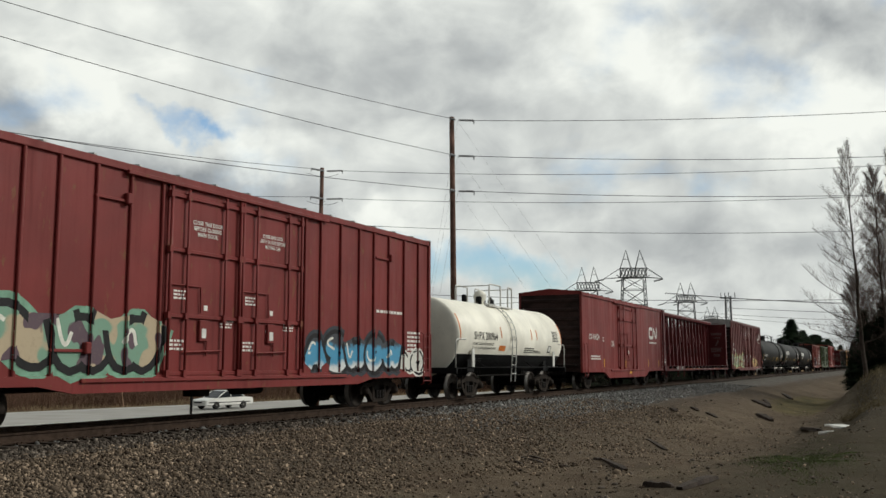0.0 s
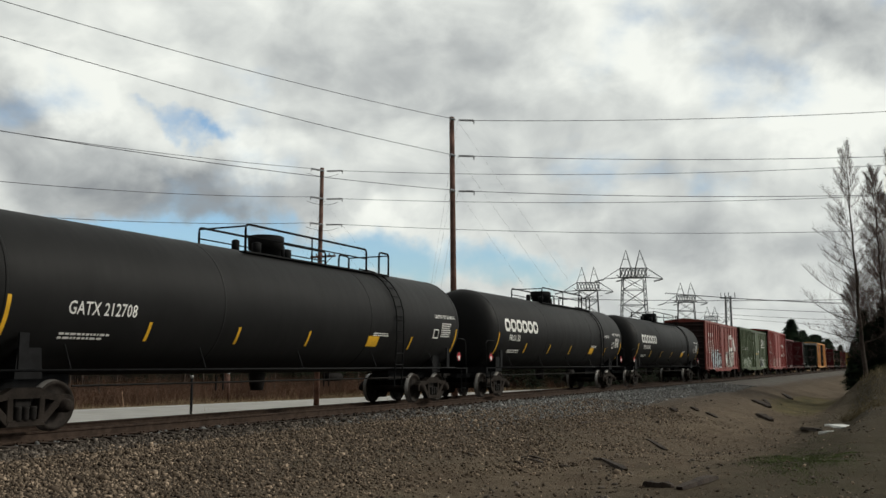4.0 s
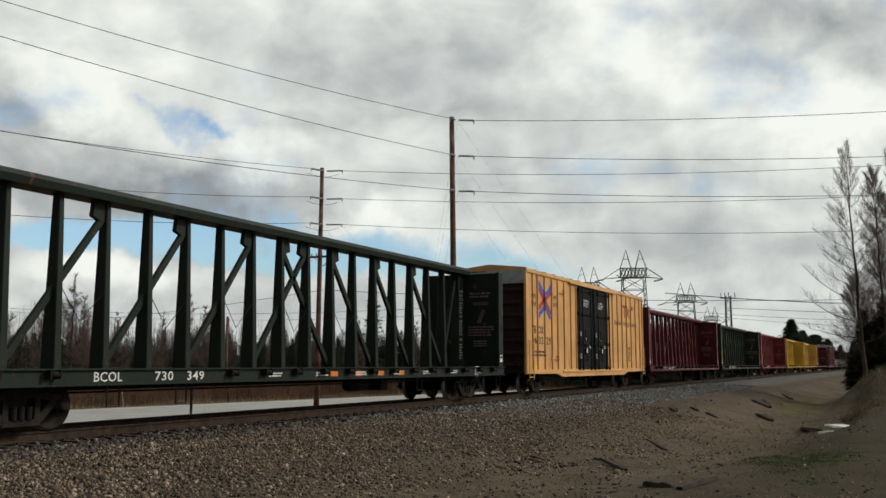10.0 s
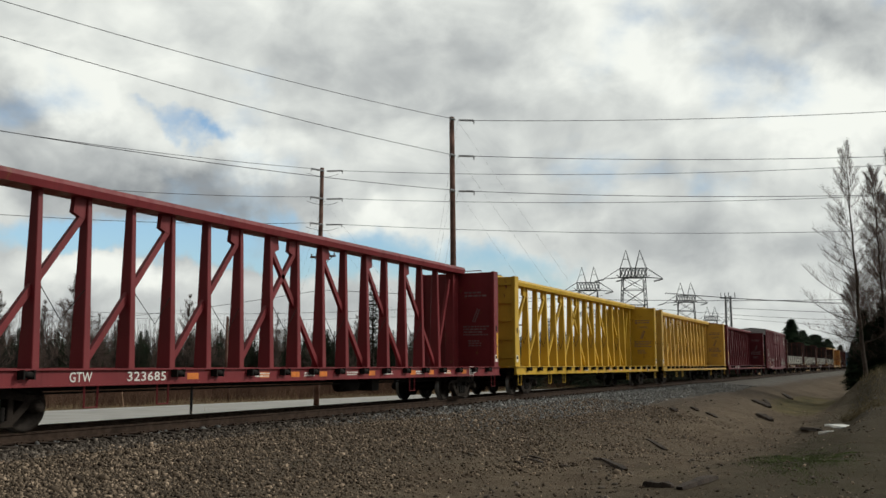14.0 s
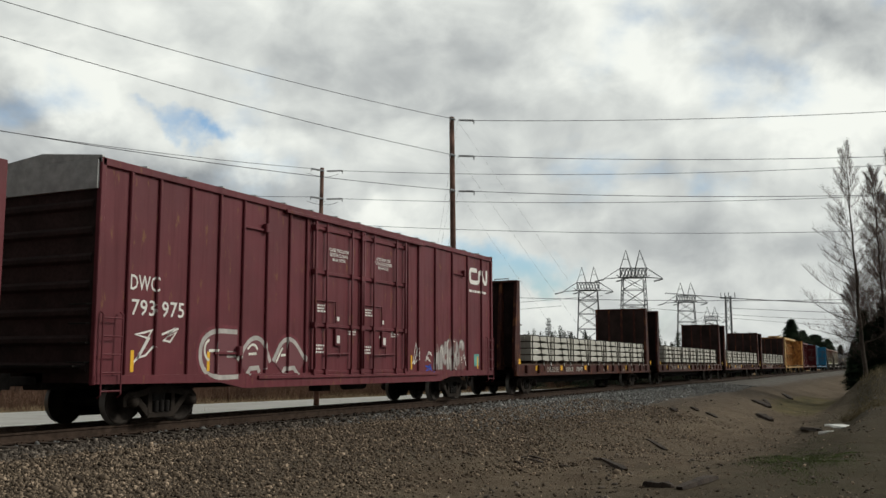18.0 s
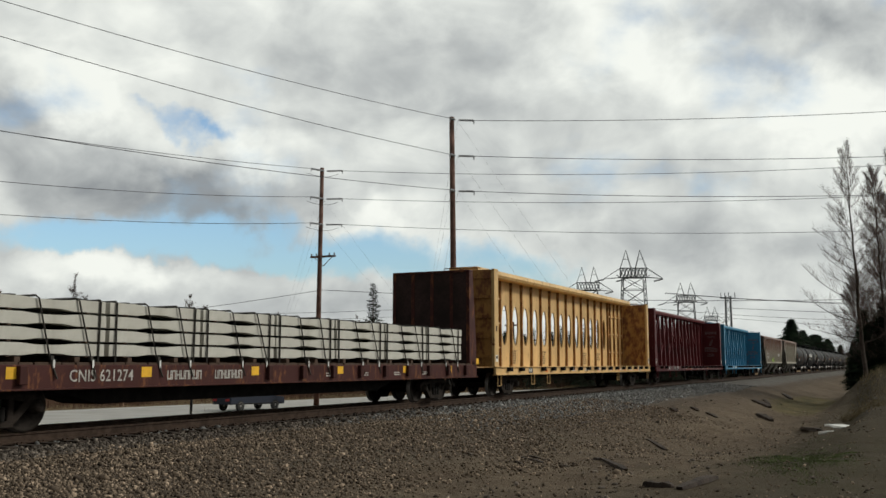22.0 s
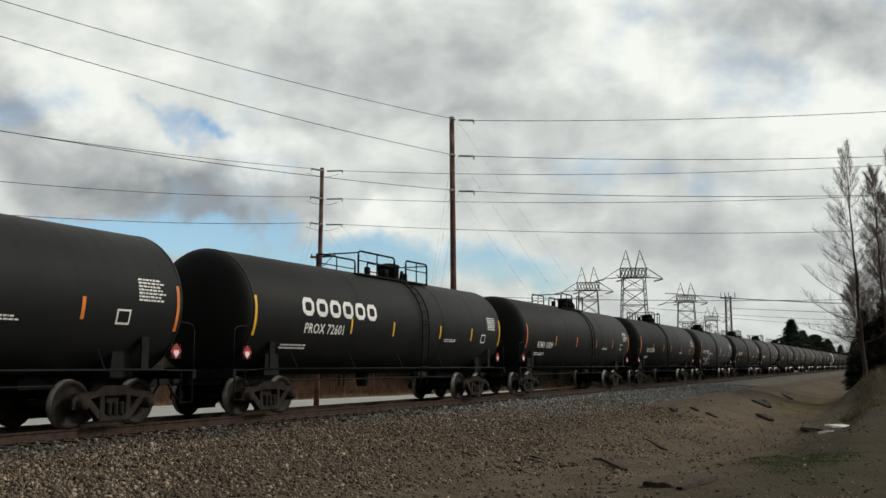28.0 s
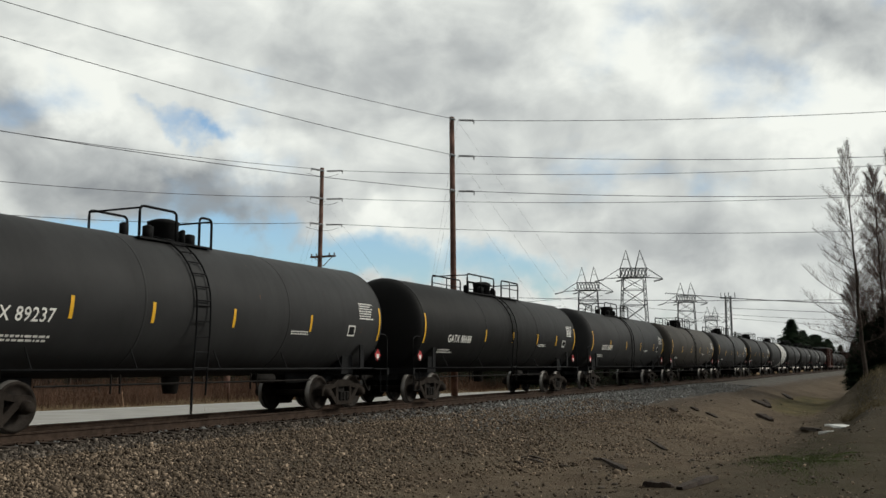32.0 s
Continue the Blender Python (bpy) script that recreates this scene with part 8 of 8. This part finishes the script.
def alder_parts(H, seed, lean=(0.0, 0.0), reach=0.24, first=0.18, r0=0.16, twig=0.0055, count=50):
    """A straight leader with rising side limbs, each with fine upright twigs."""
    r = random.Random(seed)
    limbs, twigs = [], []
    n = 18
    line = [Vector((lean[0] * t ** 0.85 + r.uniform(-0.05, 0.05), lean[1] * t + r.uniform(-0.05, 0.05), -0.3 + (H + 0.3) * t)) for t in (i / n for i in range(n + 1))]
    for i in range(n):
        limbs.append((*line[i], *line[i + 1], r0 * (1 - i / n) ** 1.15 + 0.006, r0 * (1 - (i + 1) / n) ** 1.15 + 0.006))

    def shoot(p, d, length, ra, steps, lift, store):
        pts = [p]
        for i in range(steps):
            d = (d + Vector((r.uniform(-0.14, 0.14), r.uniform(-0.14, 0.14), lift + r.uniform(-0.08, 0.08)))).normalized()
            q = p + d * length / steps
            store.append((*p, *q, max(ra * (1 - 0.8 * i / steps), twig * 0.7), max(ra * (1 - 0.8 * (i + 1) / steps), twig * 0.55)))
            p = q
            pts.append(p)
        return pts, d
    for i in range(count):
        t = first + (0.97 - first) * (i / count) ** 0.9
        f = t * n
        p = line[int(f)].lerp(line[int(f) + 1], f - int(f))
        a, el = 2.4 * i + r.uniform(-0.5, 0.5), radians(2 + 58 * t + r.uniform(-10, 10))
        d = Vector((math.cos(a) * math.cos(el), math.sin(a) * math.cos(el), math.sin(el)))
        ln = H * reach * (1.02 - t) ** 0.75 * r.uniform(0.65, 1.15) + 0.35
        pts, d2 = shoot(p, d, ln, max(twig * 1.2, r0 * (1 - t) * 0.30), 7, 0.05, limbs)
        for j in range(2, 8):
            for side in (-1, 1):
                q = pts[min(7, j)].lerp(pts[j - 1], r.random())
                out = (d * 0.7 + d.cross(Vector((0, 0, 1))) * side * r.uniform(0.3, 0.9) + Vector((0, 0, r.uniform(0.0, 0.8)))).normalized()
                sub = ln * 0.42 * (1.15 - j / 8) * r.uniform(0.6, 1.2) + 0.15
                sp, sd = shoot(q, out, sub, twig, 4, 0.07, twigs)
                for w in sp[1:]:
                    for _ in range(2):
                        nd = (sd * 0.5 + Vector((r.uniform(-1, 1), r.uniform(-1, 1), r.uniform(0.0, 1.3)))).normalized()
                        shoot(w, nd, sub * r.uniform(0.3, 0.6) + 0.08, twig * 0.75, 2, 0.05, twigs)
    return limbs, twigs


def bare_tree(label, x, y, H, seed, lean=(0, 0), **kw):
    root = group_root("bare_tree", label, "tree", "bare trees", pose(x, y, float(ground_z(x, y))))
    l, t = alder_parts(H, seed, lean, **kw)
    place("trunk", sticks("trunk", l, M["bark"], 5), root)
    place("crown", sticks("crown", t, M["twigs"], 3), root, None, "leafless crown of fine twigs")
    return root


def conifer_parts(H, seed, width=0.22, dense=1.0, droop=0.25, first=0.08, spray=0.12, taper=0.8):
    """Trunk, and a crown of many short needle sprays on drooping boughs."""
    g = np.random.default_rng(seed)
    trunk = [(0, 0, -0.3, 0, 0, H * 0.5, H * 0.016, H * 0.010), (0, 0, H * 0.5, 0, 0, H, H * 0.010, 0.01)]
    boughs, tri = [], []
    n = int(26 * dense + H)
    for i in range(n):
        t = first + (1 - first) * (i / n) ** 0.92
        z = H * t
        R = H * width * (1 - t) ** taper * g.uniform(0.7, 1.15) + 0.12
        m = 7 if t < 0.8 else 5
        for j in range(m):
            a = 6.283 * (j + g.random()) / m
            ln = R * g.uniform(0.6, 1.1)
            tip = np.array([math.cos(a) * ln, math.sin(a) * ln, z - ln * droop * g.uniform(0.4, 1.3)])
            st = np.array([0, 0, z])
            boughs.append((*st, *tip, 0.02 + 0.004 * ln, 0.008))
            k = int(8 + 20 * dense * ln / max(0.3, H * width))
            for q in range(k):
                f = g.uniform(0.2, 1.0)
                c = st + (tip - st) * f
                s_ = spray * g.uniform(0.7, 1.4)
                d = (tip - st) / max(1e-6, np.linalg.norm(tip - st))
                side = np.array([-d[1], d[0], 0]) * g.choice([-1, 1])
                o = side * s_ * g.uniform(0.8, 2.0) + d * s_ * 0.9 + np.array([0, 0, g.uniform(-0.9, 0.25) * s_])
                tri += [c - d * s_ * 0.35, c + d * s_ * 0.35 + np.array([0, 0, -0.1 * s_]), c + o]
    T = np.array(tri)
    me = bpy.data.meshes.new("crown")
    me.vertices.add(len(T))
    me.vertices.foreach_set("co", T.reshape(-1))
    nf = len(T) // 3
    me.loops.add(nf * 3)
    me.loops.foreach_set("vertex_index", np.arange(nf * 3))
    me.polygons.add(nf)
    me.polygons.foreach_set("loop_start", np.arange(nf) * 3)
    me.update(calc_edges=True)
    me.materials.append(M["needles"])
    return sticks("trunk", trunk + boughs, M["bark"], 4), me


CONIFERS = [conifer_parts(10.0, 1, 0.20), conifer_parts(10.0, 2, 0.26, 1.3), conifer_parts(10.0, 3, 0.16, 0.8), conifer_parts(10.0, 4, 0.30, 2.2, 0.35, 0.02), conifer_parts(10.0, 6, 0.27, 2.6, 0.3, 0.01, 0.26, 0.62), conifer_parts(10.0, 7, 0.25, 3.0, 0.25, 0.01, 0.24, 0.45), conifer_parts(10.0, 8, 0.70, 3.6, 0.3, 0.30, 0.30, 0.9), conifer_parts(10.0, 9, 0.75, 3.6, 0.1, 0.35, 0.30, 0.45)]
SPARSE = conifer_parts(10.0, 5, 0.17, 1.3, -0.35, 0.12, 0.15)


def conifer(label, x, y, H, kind=0, turn=0.0, base=None, group="conifers"):
    tr, cr = CONIFERS[kind] if kind >= 0 else SPARSE
    k = H / 10.0
    z = float(ground_z(x, y)) if base is None else base
    root = group_root("conifer", label, "tree", group, pose(x, y, z, 0, 0, turn))
    for nm, me in (("trunk", tr), ("crown", cr)):
        place(nm, me, root, Matrix.Scale(k, 4))
    return root


# trees on the bank beside the camera's line of sight
bare_tree("tall leafless alder on the bank beside the track", -2.1, 66.0, 15.0, 11, (-0.5, 0.0), reach=0.28, first=0.16, r0=0.15)
bare_tree("leafless alder behind the tall one", -0.65, 68.0, 13.2, 12, (-0.5, 0.0), reach=0.25, r0=0.13)
bare_tree("leafless alder behind the tall one", -0.3, 73.0, 14.0, 18, (-0.9, 0.0), reach=0.22, r0=0.12)
bare_tree("leafless tree on the bank", 0.9, 66.0, 14.0, 13, (-0.7, 0.0), reach=0.24, r0=0.14)
bare_tree("leafless tree on the bank", 0.2, 80.0, 13.5, 14, (-0.8, 0.0), reach=0.24, r0=0.13)
bare_tree("low leafless thicket on the bank", -2.6, 80.0, 7.0, 16, (-0.7, 0.0), reach=0.42, first=0.05, r0=0.06, count=46)
bare_tree("low leafless thicket on the bank", -1.9, 70.0, 6.4, 17, (-0.8, 0.0), reach=0.42, first=0.05, r0=0.06, count=46)
bare_tree("low leafless thicket on the bank", -0.6, 71.0, 8.0, 19, (-0.4, 0.0), reach=0.40, first=0.05, r0=0.06, count=46)
for x, y, H, k, t in ((-2.95, 71.0, 3.0, 4, 10), (-2.6, 72.0, 4.1, 1, 70), (-2.15, 70.0, 4.5, 4, 130), (-1.6, 71.0, 4.6, 3, 200), (-0.9, 70.0, 5.0, 4, 280), (-0.1, 71.0, 5.4, 4, 20), (0.8, 70.0, 5.8, 4, 60), (-3.6, 88.0, 3.6, 4, 250), (-4.1, 104.0, 4.0, 1, 20), (-5.0, 130.0, 4.8, 4, 90),
                      (0.3, 74.0, 6.2, 4, 160), (-5.6, 150.0, 5.0, 4, 60), (-6.4, 175.0, 5.6, 1, 40), (-7.2, 215.0, 6.4, 4, 75)):
    conifer("dense dark evergreen on the bank beside the track", x, y, H, k, t, group="evergreens on the bank")
# far conifers over the train
for x, y, H, k in ((-21.3, 219.0, 12.4, 6), (-19.6, 226.0, 9.6, 6), (-19.7, 259.0, 9.6, 7), (-17.0, 264.0, 8.2, 6), (-18.4, 299.0, 8.4, 4), (-16.9, 318.0, 7.6, 5), (-28.0, 232.0, 7.6, 5), (-25.5, 240.0, 8.0, 5)):
    conifer("dark conifer far along the line", x, y, H, k, x * 37, group="far conifers")


def polar(px_az, d):
    """A place d metres from the camera, px_az degrees left of the track's direction."""
    a = radians(px_az)
    return -math.sin(a) * d, math.cos(a) * d


rt = random.Random(77)
for az, d, H, k in ((43.5, 132, 6.3, 0), (30.0, 128, 12.9, -1), (46.6, 140, 7.5, 1), (37.0, 150, 6.8, 0), (34.6, 150, 6.6, 2), (32.3, 155, 7.4, 0), (28.4, 160, 7.0, 1), (26, 150, 7.2, 2),
                    (19.4, 170, 10.2, -1), (18.7, 165, 8.6, -1), (14.6, 190, 9.4, 0), (13.4, 180, 8.2, 0), (9.5, 210, 9.0, 0)):
    conifer("conifer standing above the wood's edge" if k >= 0 else "tall conifer with thin open branches", *polar(az, d), H + 1.7, k, az * 31, group="trees behind the road")
for i in range(360):
    az = 56 - 48 * (i / 359) + rt.uniform(-0.4, 0.4)
    d = rt.uniform(132, 190)
    conifer("dark conifer in the wood behind the road", *polar(az, d), 1.7 + rt.uniform(4.2, 7.8) * d / 160, rt.choice((0, 1, 1, 3, 3, 3)), rt.uniform(0, 360), group="trees behind the road")
shared = [bare_tree_parts(8.0, 40 + i, (0.3, 0), spread=0.5, first=0.25, twig=0.0065) for i in range(3)]
shared = [(sticks("trunk", l, M["bark"], 4), sticks("crown", t, M["twigs"], 3)) for l, t in shared]
for az, d, H in ((47.2, 105, 10.6), (46.5, 110, 9.0), (48.8, 108, 8.4), (41.0, 112, 9.6), (39.9, 110, 8.2), (44.6, 115, 7.6), (35.8, 118, 7.8), (52, 105, 10), (50.8, 100, 8.5), (38.4, 125, 7.5), (33.5, 125, 7.2), (42.4, 100, 6.8), (45.6, 98, 6.6), (30.8, 120, 7.8),
                 (27.5, 130, 7.5), (23.0, 140, 8.0)):
    x, y = polar(az, d)
    root = group_root("bare_tree", "leafless tree at the wood's edge", "tree", "bare trees behind the road", pose(x, y, -2.3, 0, 0, az * 53))
    l, t = shared[int(az * 10) % 3]
    place("trunk", l, root, Matrix.Scale((H + 1.7) / 8.0, 4)), place("crown", t, root, Matrix.Scale((H + 1.7) / 8.0, 4))


# ---- brush, weeds and grass ----
def blades(name, label, category, material, n, xr, yr, h, seed, spread=0.35, r=0.008, keep=None, where=None):
    g = np.random.default_rng(seed)
    x, y = g.uniform(*xr, n), yr[0] + (yr[1] - yr[0]) * g.random(n) ** 1.6
    if keep is not None:
        k = keep(x, y, g)
        x, y = x[k], y[k]
    if where is not None:
        x = where(x, y)
    n = len(x)
    z = ground_z(x, y)
    hh = h * g.uniform(0.45, 1.1, n) * (0.75 + 0.25 * np.sin(x * 0.7 + y * 0.23) + 0.2 * np.sin(y * 0.61))
    tx, ty = g.normal(0, spread, n) * hh, g.normal(0, spread, n) * hh
    S = np.stack([x, y, z - 0.02, x + tx, y + ty, z + hh, np.full(n, r), np.full(n, r * 0.3)], -1)
    return tagged(new(name, sticks(name, S, material, 3)), label, category, kind="stuff")


blades("brush", "dry reddish brown brush behind the road", "brush", M["brush"], 30000, (-30, 30), (20, 190), 2.3, 8, 0.28, 0.022, None, lambda x, y: road_x(y) - 24 + x * 0.5)
blades("brush", "dry tan grass at the road's edge", "brush", plain("dry_grass", (0.26, 0.20, 0.12), 0.95, 0, 0.4, 0.5, 0), 6000, (-2, 2), (20, 160), 0.6, 9, 0.4, 0.012, None, lambda x, y: road_x(y) - 8.5 + x * 0.5)
blades("weeds", "pale dry weeds beside the track", "weeds", plain("dry_weed", (0.30, 0.26, 0.20), 0.95, 0, 0.3, 0.5, 0), 500, (-20.6, -18.6), (20, 60), 0.45, 10, 0.35, 0.006)
blades("grass", "short green grass in the hollow", "grass", M["grass"], 70000, (-4.2, -0.2), (17, 33), 0.055, 11, 0.9, 0.005,
       lambda x, y, g: np.exp(-((x + 2.1 - 0.04 * (24 - y)) / 0.9) ** 2 - ((y - 23.5) / 4.5) ** 2) * (1 + 0.5 * np.sin(x * 4.3 + 1) * np.sin(y * 1.9)) > g.uniform(0.1, 1.0, len(x)))
blades("grass", "dry grass on the wooded bank", "grass", plain("bank_grass", (0.16, 0.13, 0.075), 0.95, 0, 0.4, 0.5, 0), 9000, (-2.5, 5.0), (44, 110), 0.35, 12, 0.4, 0.010)

blades("thicket", "dark leafless undergrowth at the wood's edge", "brush", plain("undergrowth", (0.046, 0.038, 0.032), 0.95, 0, 0.5, 0.3, 0), 34000, (-16, 16), (24, 330), 9.6, 21, 0.07, 0.05, None, lambda x, y: road_x(y) - 58 - 0.12 * y + x)

# ---- litter on the slope, posts by the road ----
def plank(x0, y0, x1, y1, w, h, seed, label="rotten dark board lying on the dirt", mat=None):
    r = random.Random(seed)
    L = math.hypot(x1 - x0, y1 - y0)
    bm = bmesh.new()
    n = 5
    rows = []
    for i in range(n + 1):
        t = i / n
        a = (t - 0.5) * L
        e = r.uniform(0.8, 1.1) * (0.7 if i in (0, n) else 1)
        rows.append([bm.verts.new((a + r.uniform(-0.03, 0.03), q[0] * w / 2 * e, q[1] * h * e + 0.01 * r.random())) for q in ((-1, 0), (1, 0), (0.9, 1), (-0.85, 1))])
    for u, v in zip(rows, rows[1:]):
        for j in range(4):
            bm.faces.new((u[j], u[(j + 1) % 4], v[(j + 1) % 4], v[j]))
    bm.faces.new(rows[0]), bm.faces.new(rows[-1][::-1])
    me = finish("board", bm, mat or M["rotten_wood"])
    xm, ym = (x0 + x1) / 2, (y0 + y1) / 2
    za, zb = float(ground_z(x0, y0)), float(ground_z(x1, y1))
    m = Matrix.Translation((xm, ym, (za + zb) / 2 + 0.0)) @ Matrix.Rotation(math.atan2(y1 - y0, x1 - x0), 4, "Z") @ Matrix.Rotation(-math.atan2(zb - za, L), 4, "Y")
    return tagged(place("board", me, None, m), label, "board", "boards and litter on the slope")


BOARDS = (
    (-7.80, 57.16, -6.68, 55.15, 0.35),
    (-6.47, 48.60, -5.62, 46.88, 0.35),
    (-7.59, 60.15, -7.04, 58.26, 0.20),
    (-8.28, 41.74, -7.92, 41.32, 0.20),
    (-8.56, 39.04, -8.25, 38.62, 0.22),
    (-7.66, 41.80, -7.04, 40.89, 0.15),
    (-7.83, 72.40, -6.92, 69.60, 0.25),
    (-7.15, 29.17, -6.22, 27.57, 0.14),
    (-5.95, 20.22, -4.76, 17.71, 0.13),
    (-7.74, 19.97, -6.84, 18.98, 0.08),
    (-7.78, 20.60, -7.22, 20.16, 0.07),
    (-8.97, 28.16, -8.83, 30.42, 0.12),
    (-3.82, 15.32, -3.33, 15.13, 0.20),
    (-3.18, 14.95, -2.97, 16.93, 0.18),
    (-3.79, 41.06, -2.77, 36.50, 0.25),
    (-8.72, 18.94, -8.22, 18.43, 0.06),
    (-7.16, 18.15, -6.89, 17.92, 0.07),
    (-6.32, 20.91, -5.99, 20.15, 0.10),
    (-6.34, 18.53, -5.99, 18.12, 0.05),
)
for i, (x0, y0, x1, y1, w) in enumerate(BOARDS):
    plank(x0, y0, x1, y1, w, w * 0.45, i)
plank(-2.75, 42.0, -2.0, 40.0, 0.75, 0.08, 31, "white flat scrap lying in the hollow", M["litter"])
plank(-2.55, 34.6, -2.2, 33.6, 0.36, 0.08, 31, "white flat scrap lying in the hollow", M["litter"])
for x, y, z0, z1, r, mm, label in ((-21.8, 25.5, -1.8, 0.75, 0.045, "black_paint", "slim black marker post with a pale top"), (-58.3, 73.4, -2.3, 0.3, 0.13, "pole_wood", "short brown wooden post")):
    root = group_root("marker_post", label, "post", "posts by the road", pose(x, y, 0))
    bm = bmesh.new()
    tube(bm, [(0, 0, z0 - 0.1), (0, 0, z1)], r, 8)
    part("post", bm, M[mm], root)
    bm = bmesh.new()
    tube(bm, [(0, 0, z1), (0, 0, z1 + 0.09)], r * 1.05, 8)
    part("cap", bm, M["galv"], root)
bm = bmesh.new()
tube(bm, [(0, 0, -0.1), (-0.3, 0.06, 1.2)], 0.045, 4)
tagged(place("survey_lath", finish("lath", bm, plain("pale_wood", (0.5, 0.33, 0.22), 0.8)), None, pose(-59.4, 61.0, -2.3)), "pale leaning wooden lath", "stake")


# ---- vehicles on the road ----
def road_car(name, label, body_col, L, W, H, wheel_r, wb, pickup=False):
    """A road vehicle facing -y, origin on the road below its middle."""
    root = group_root(name, label, "car", "vehicles on the road")
    paint = plain(name + "_paint", body_col, 0.25, 0, 0.05, 1.0, 0.0)
    glass = plain(name + "_glass", (0.02, 0.025, 0.03), 0.08, 0, 0.1)
    h = L / 2
    bm = bmesh.new()
    low = [(-h, 0.30), (-h + 0.05, 0.62), (-h + 0.25, 0.74), (-h + 1.15, 0.86), (h - 1.0, 0.92), (h - 0.1, 0.86), (h, 0.6), (h - 0.02, 0.32)]
    if pickup:
        low = [(-h, 0.42), (-h + 0.02, 0.95), (-h + 1.3, 1.08), (h - 0.05, 1.08), (h, 0.5)]
    prism(bm, low, -W / 2, W / 2)
    bmesh.ops.bevel(bm, geom=bm.edges[:], offset=0.05, segments=2, affect="EDGES")
    part("body", bm, paint, root)
    top = [(-h + 1.25, 0.88), (-h + 2.05, H - 0.03), (h - 1.75, H), (h - 0.85, 0.92)] if not pickup else [(-h + 1.45, 1.06), (-h + 2.1, H), (-h + 3.4, H), (-h + 3.6, 1.06)]
    bm = bmesh.new()
    prism(bm, top, -W / 2 + 0.10, W / 2 - 0.10)
    bmesh.ops.bevel(bm, geom=bm.edges[:], offset=0.06, segments=2, affect="EDGES")
    cab = part("cabin", bm, glass, root, "dark glass cabin")
    bm = bmesh.new()
    prism(bm, [(top[1][0] + 0.05, H - 0.05), (top[2][0] - 0.05, H - 0.05), (top[2][0] - 0.1, H + 0.01), (top[1][0] + 0.15, H + 0.01)], -W / 2 + 0.13, W / 2 - 0.13)
    part("roof", bm, paint, cab)
    for (ya, za), (yb, zb) in ((top[0], top[1]), ((0.1, 0.9), (0.12, H)), (top[3], top[2])):
        bm = bmesh.new()
        for s in (-1, 1):
            tube(bm, [(s * (W / 2 - 0.07), ya, za), (s * (W / 2 - 0.12), yb, zb)], 0.035, 5)
        part("pillar", bm, paint, cab)
    rim_m, tm = finish_wheel(wheel_r)
    for s in (-1, 1):
        for y in (-wb / 2, wb / 2):
            t = place("tyre", tm, root, pose(s * (W / 2 - 0.08), y, wheel_r))
            place("rim", rim_m, t, None, "bright metal rim")
    for y, mm, lb in ((-h, M["litter"], "headlight"), (h, M["red"], "tail light")):
        for s in (-1, 1):
            bm = bmesh.new()
            box(bm, s * (W / 2 - 0.3) - 0.2, s * (W / 2 - 0.3) + 0.2, y - 0.015, y + 0.015, 0.58 if not pickup else 0.75, 0.70 if not pickup else 0.9, 0.01)
            part(lb.replace(" ", "_"), bm, mm, root)
    bm = bmesh.new()
    box(bm, -0.45, 0.45, -h - 0.012, -h + 0.02, 0.5, 0.6)
    part("grille", bm, M["black_paint"], root)
    for s in (-1, 1):
        bm = bmesh.new()
        box(bm, s * W / 2 - 0.012, s * W / 2 + 0.012, -h + 0.3, h - 0.3, 0.5, 0.56)
        part("side_strip", bm, M["steel_dark"], root)
    return root


def finish_wheel(r):
    bm = bmesh.new()
    lathe(bm, [(-0.09, r * 0.6), (-0.10, r * 0.9), (-0.07, r), (0.07, r), (0.10, r * 0.9), (0.09, r * 0.6)], "x", 20)
    tm = finish("tyre", bm, M["rubber"])
    bm = bmesh.new()
    lathe(bm, [(-0.095, 0.01), (-0.095, r * 0.2), (-0.06, r * 0.5), (-0.1, r * 0.64), (0.1, r * 0.64), (0.06, r * 0.5), (0.095, r * 0.2), (0.095, 0.01)], "x", 20)
    return finish("rim", bm, M["tread"]), tm


sedan = road_car("white_sedan", "white sedan driving on the road behind the train", (0.75, 0.75, 0.73), 4.9, 1.8, 1.40, 0.31, 2.75)
truck = road_car("pickup_truck", "dark pickup truck with bright wheels on the road", (0.03, 0.035, 0.05), 5.6, 1.95, 1.85, 0.38, 3.55, True)


# ---- what moves ----
def motions():
    for car, mid in CARS:
        walk(car, [(0, pose(TRACK, mid, 0)), (SECONDS, pose(TRACK, mid - SPEED * SECONDS, 0))])

    # traffic on the road, parallel to its slant
    walk(sedan, [(t, pose(-47.95 - 3.2 * t, 59.7 - 20.0 * t, -2.2, 0, 0, -9.1)) for t in (0, 16, 32)])
    walk(truck, [(t, pose(-44.6 + 4.32 * (t - 22), 58.7 + 27.0 * (t - 22), -2.2, 0, 0, 170.9)) for t in (0, 11, 22, 25, 32)])


motions()
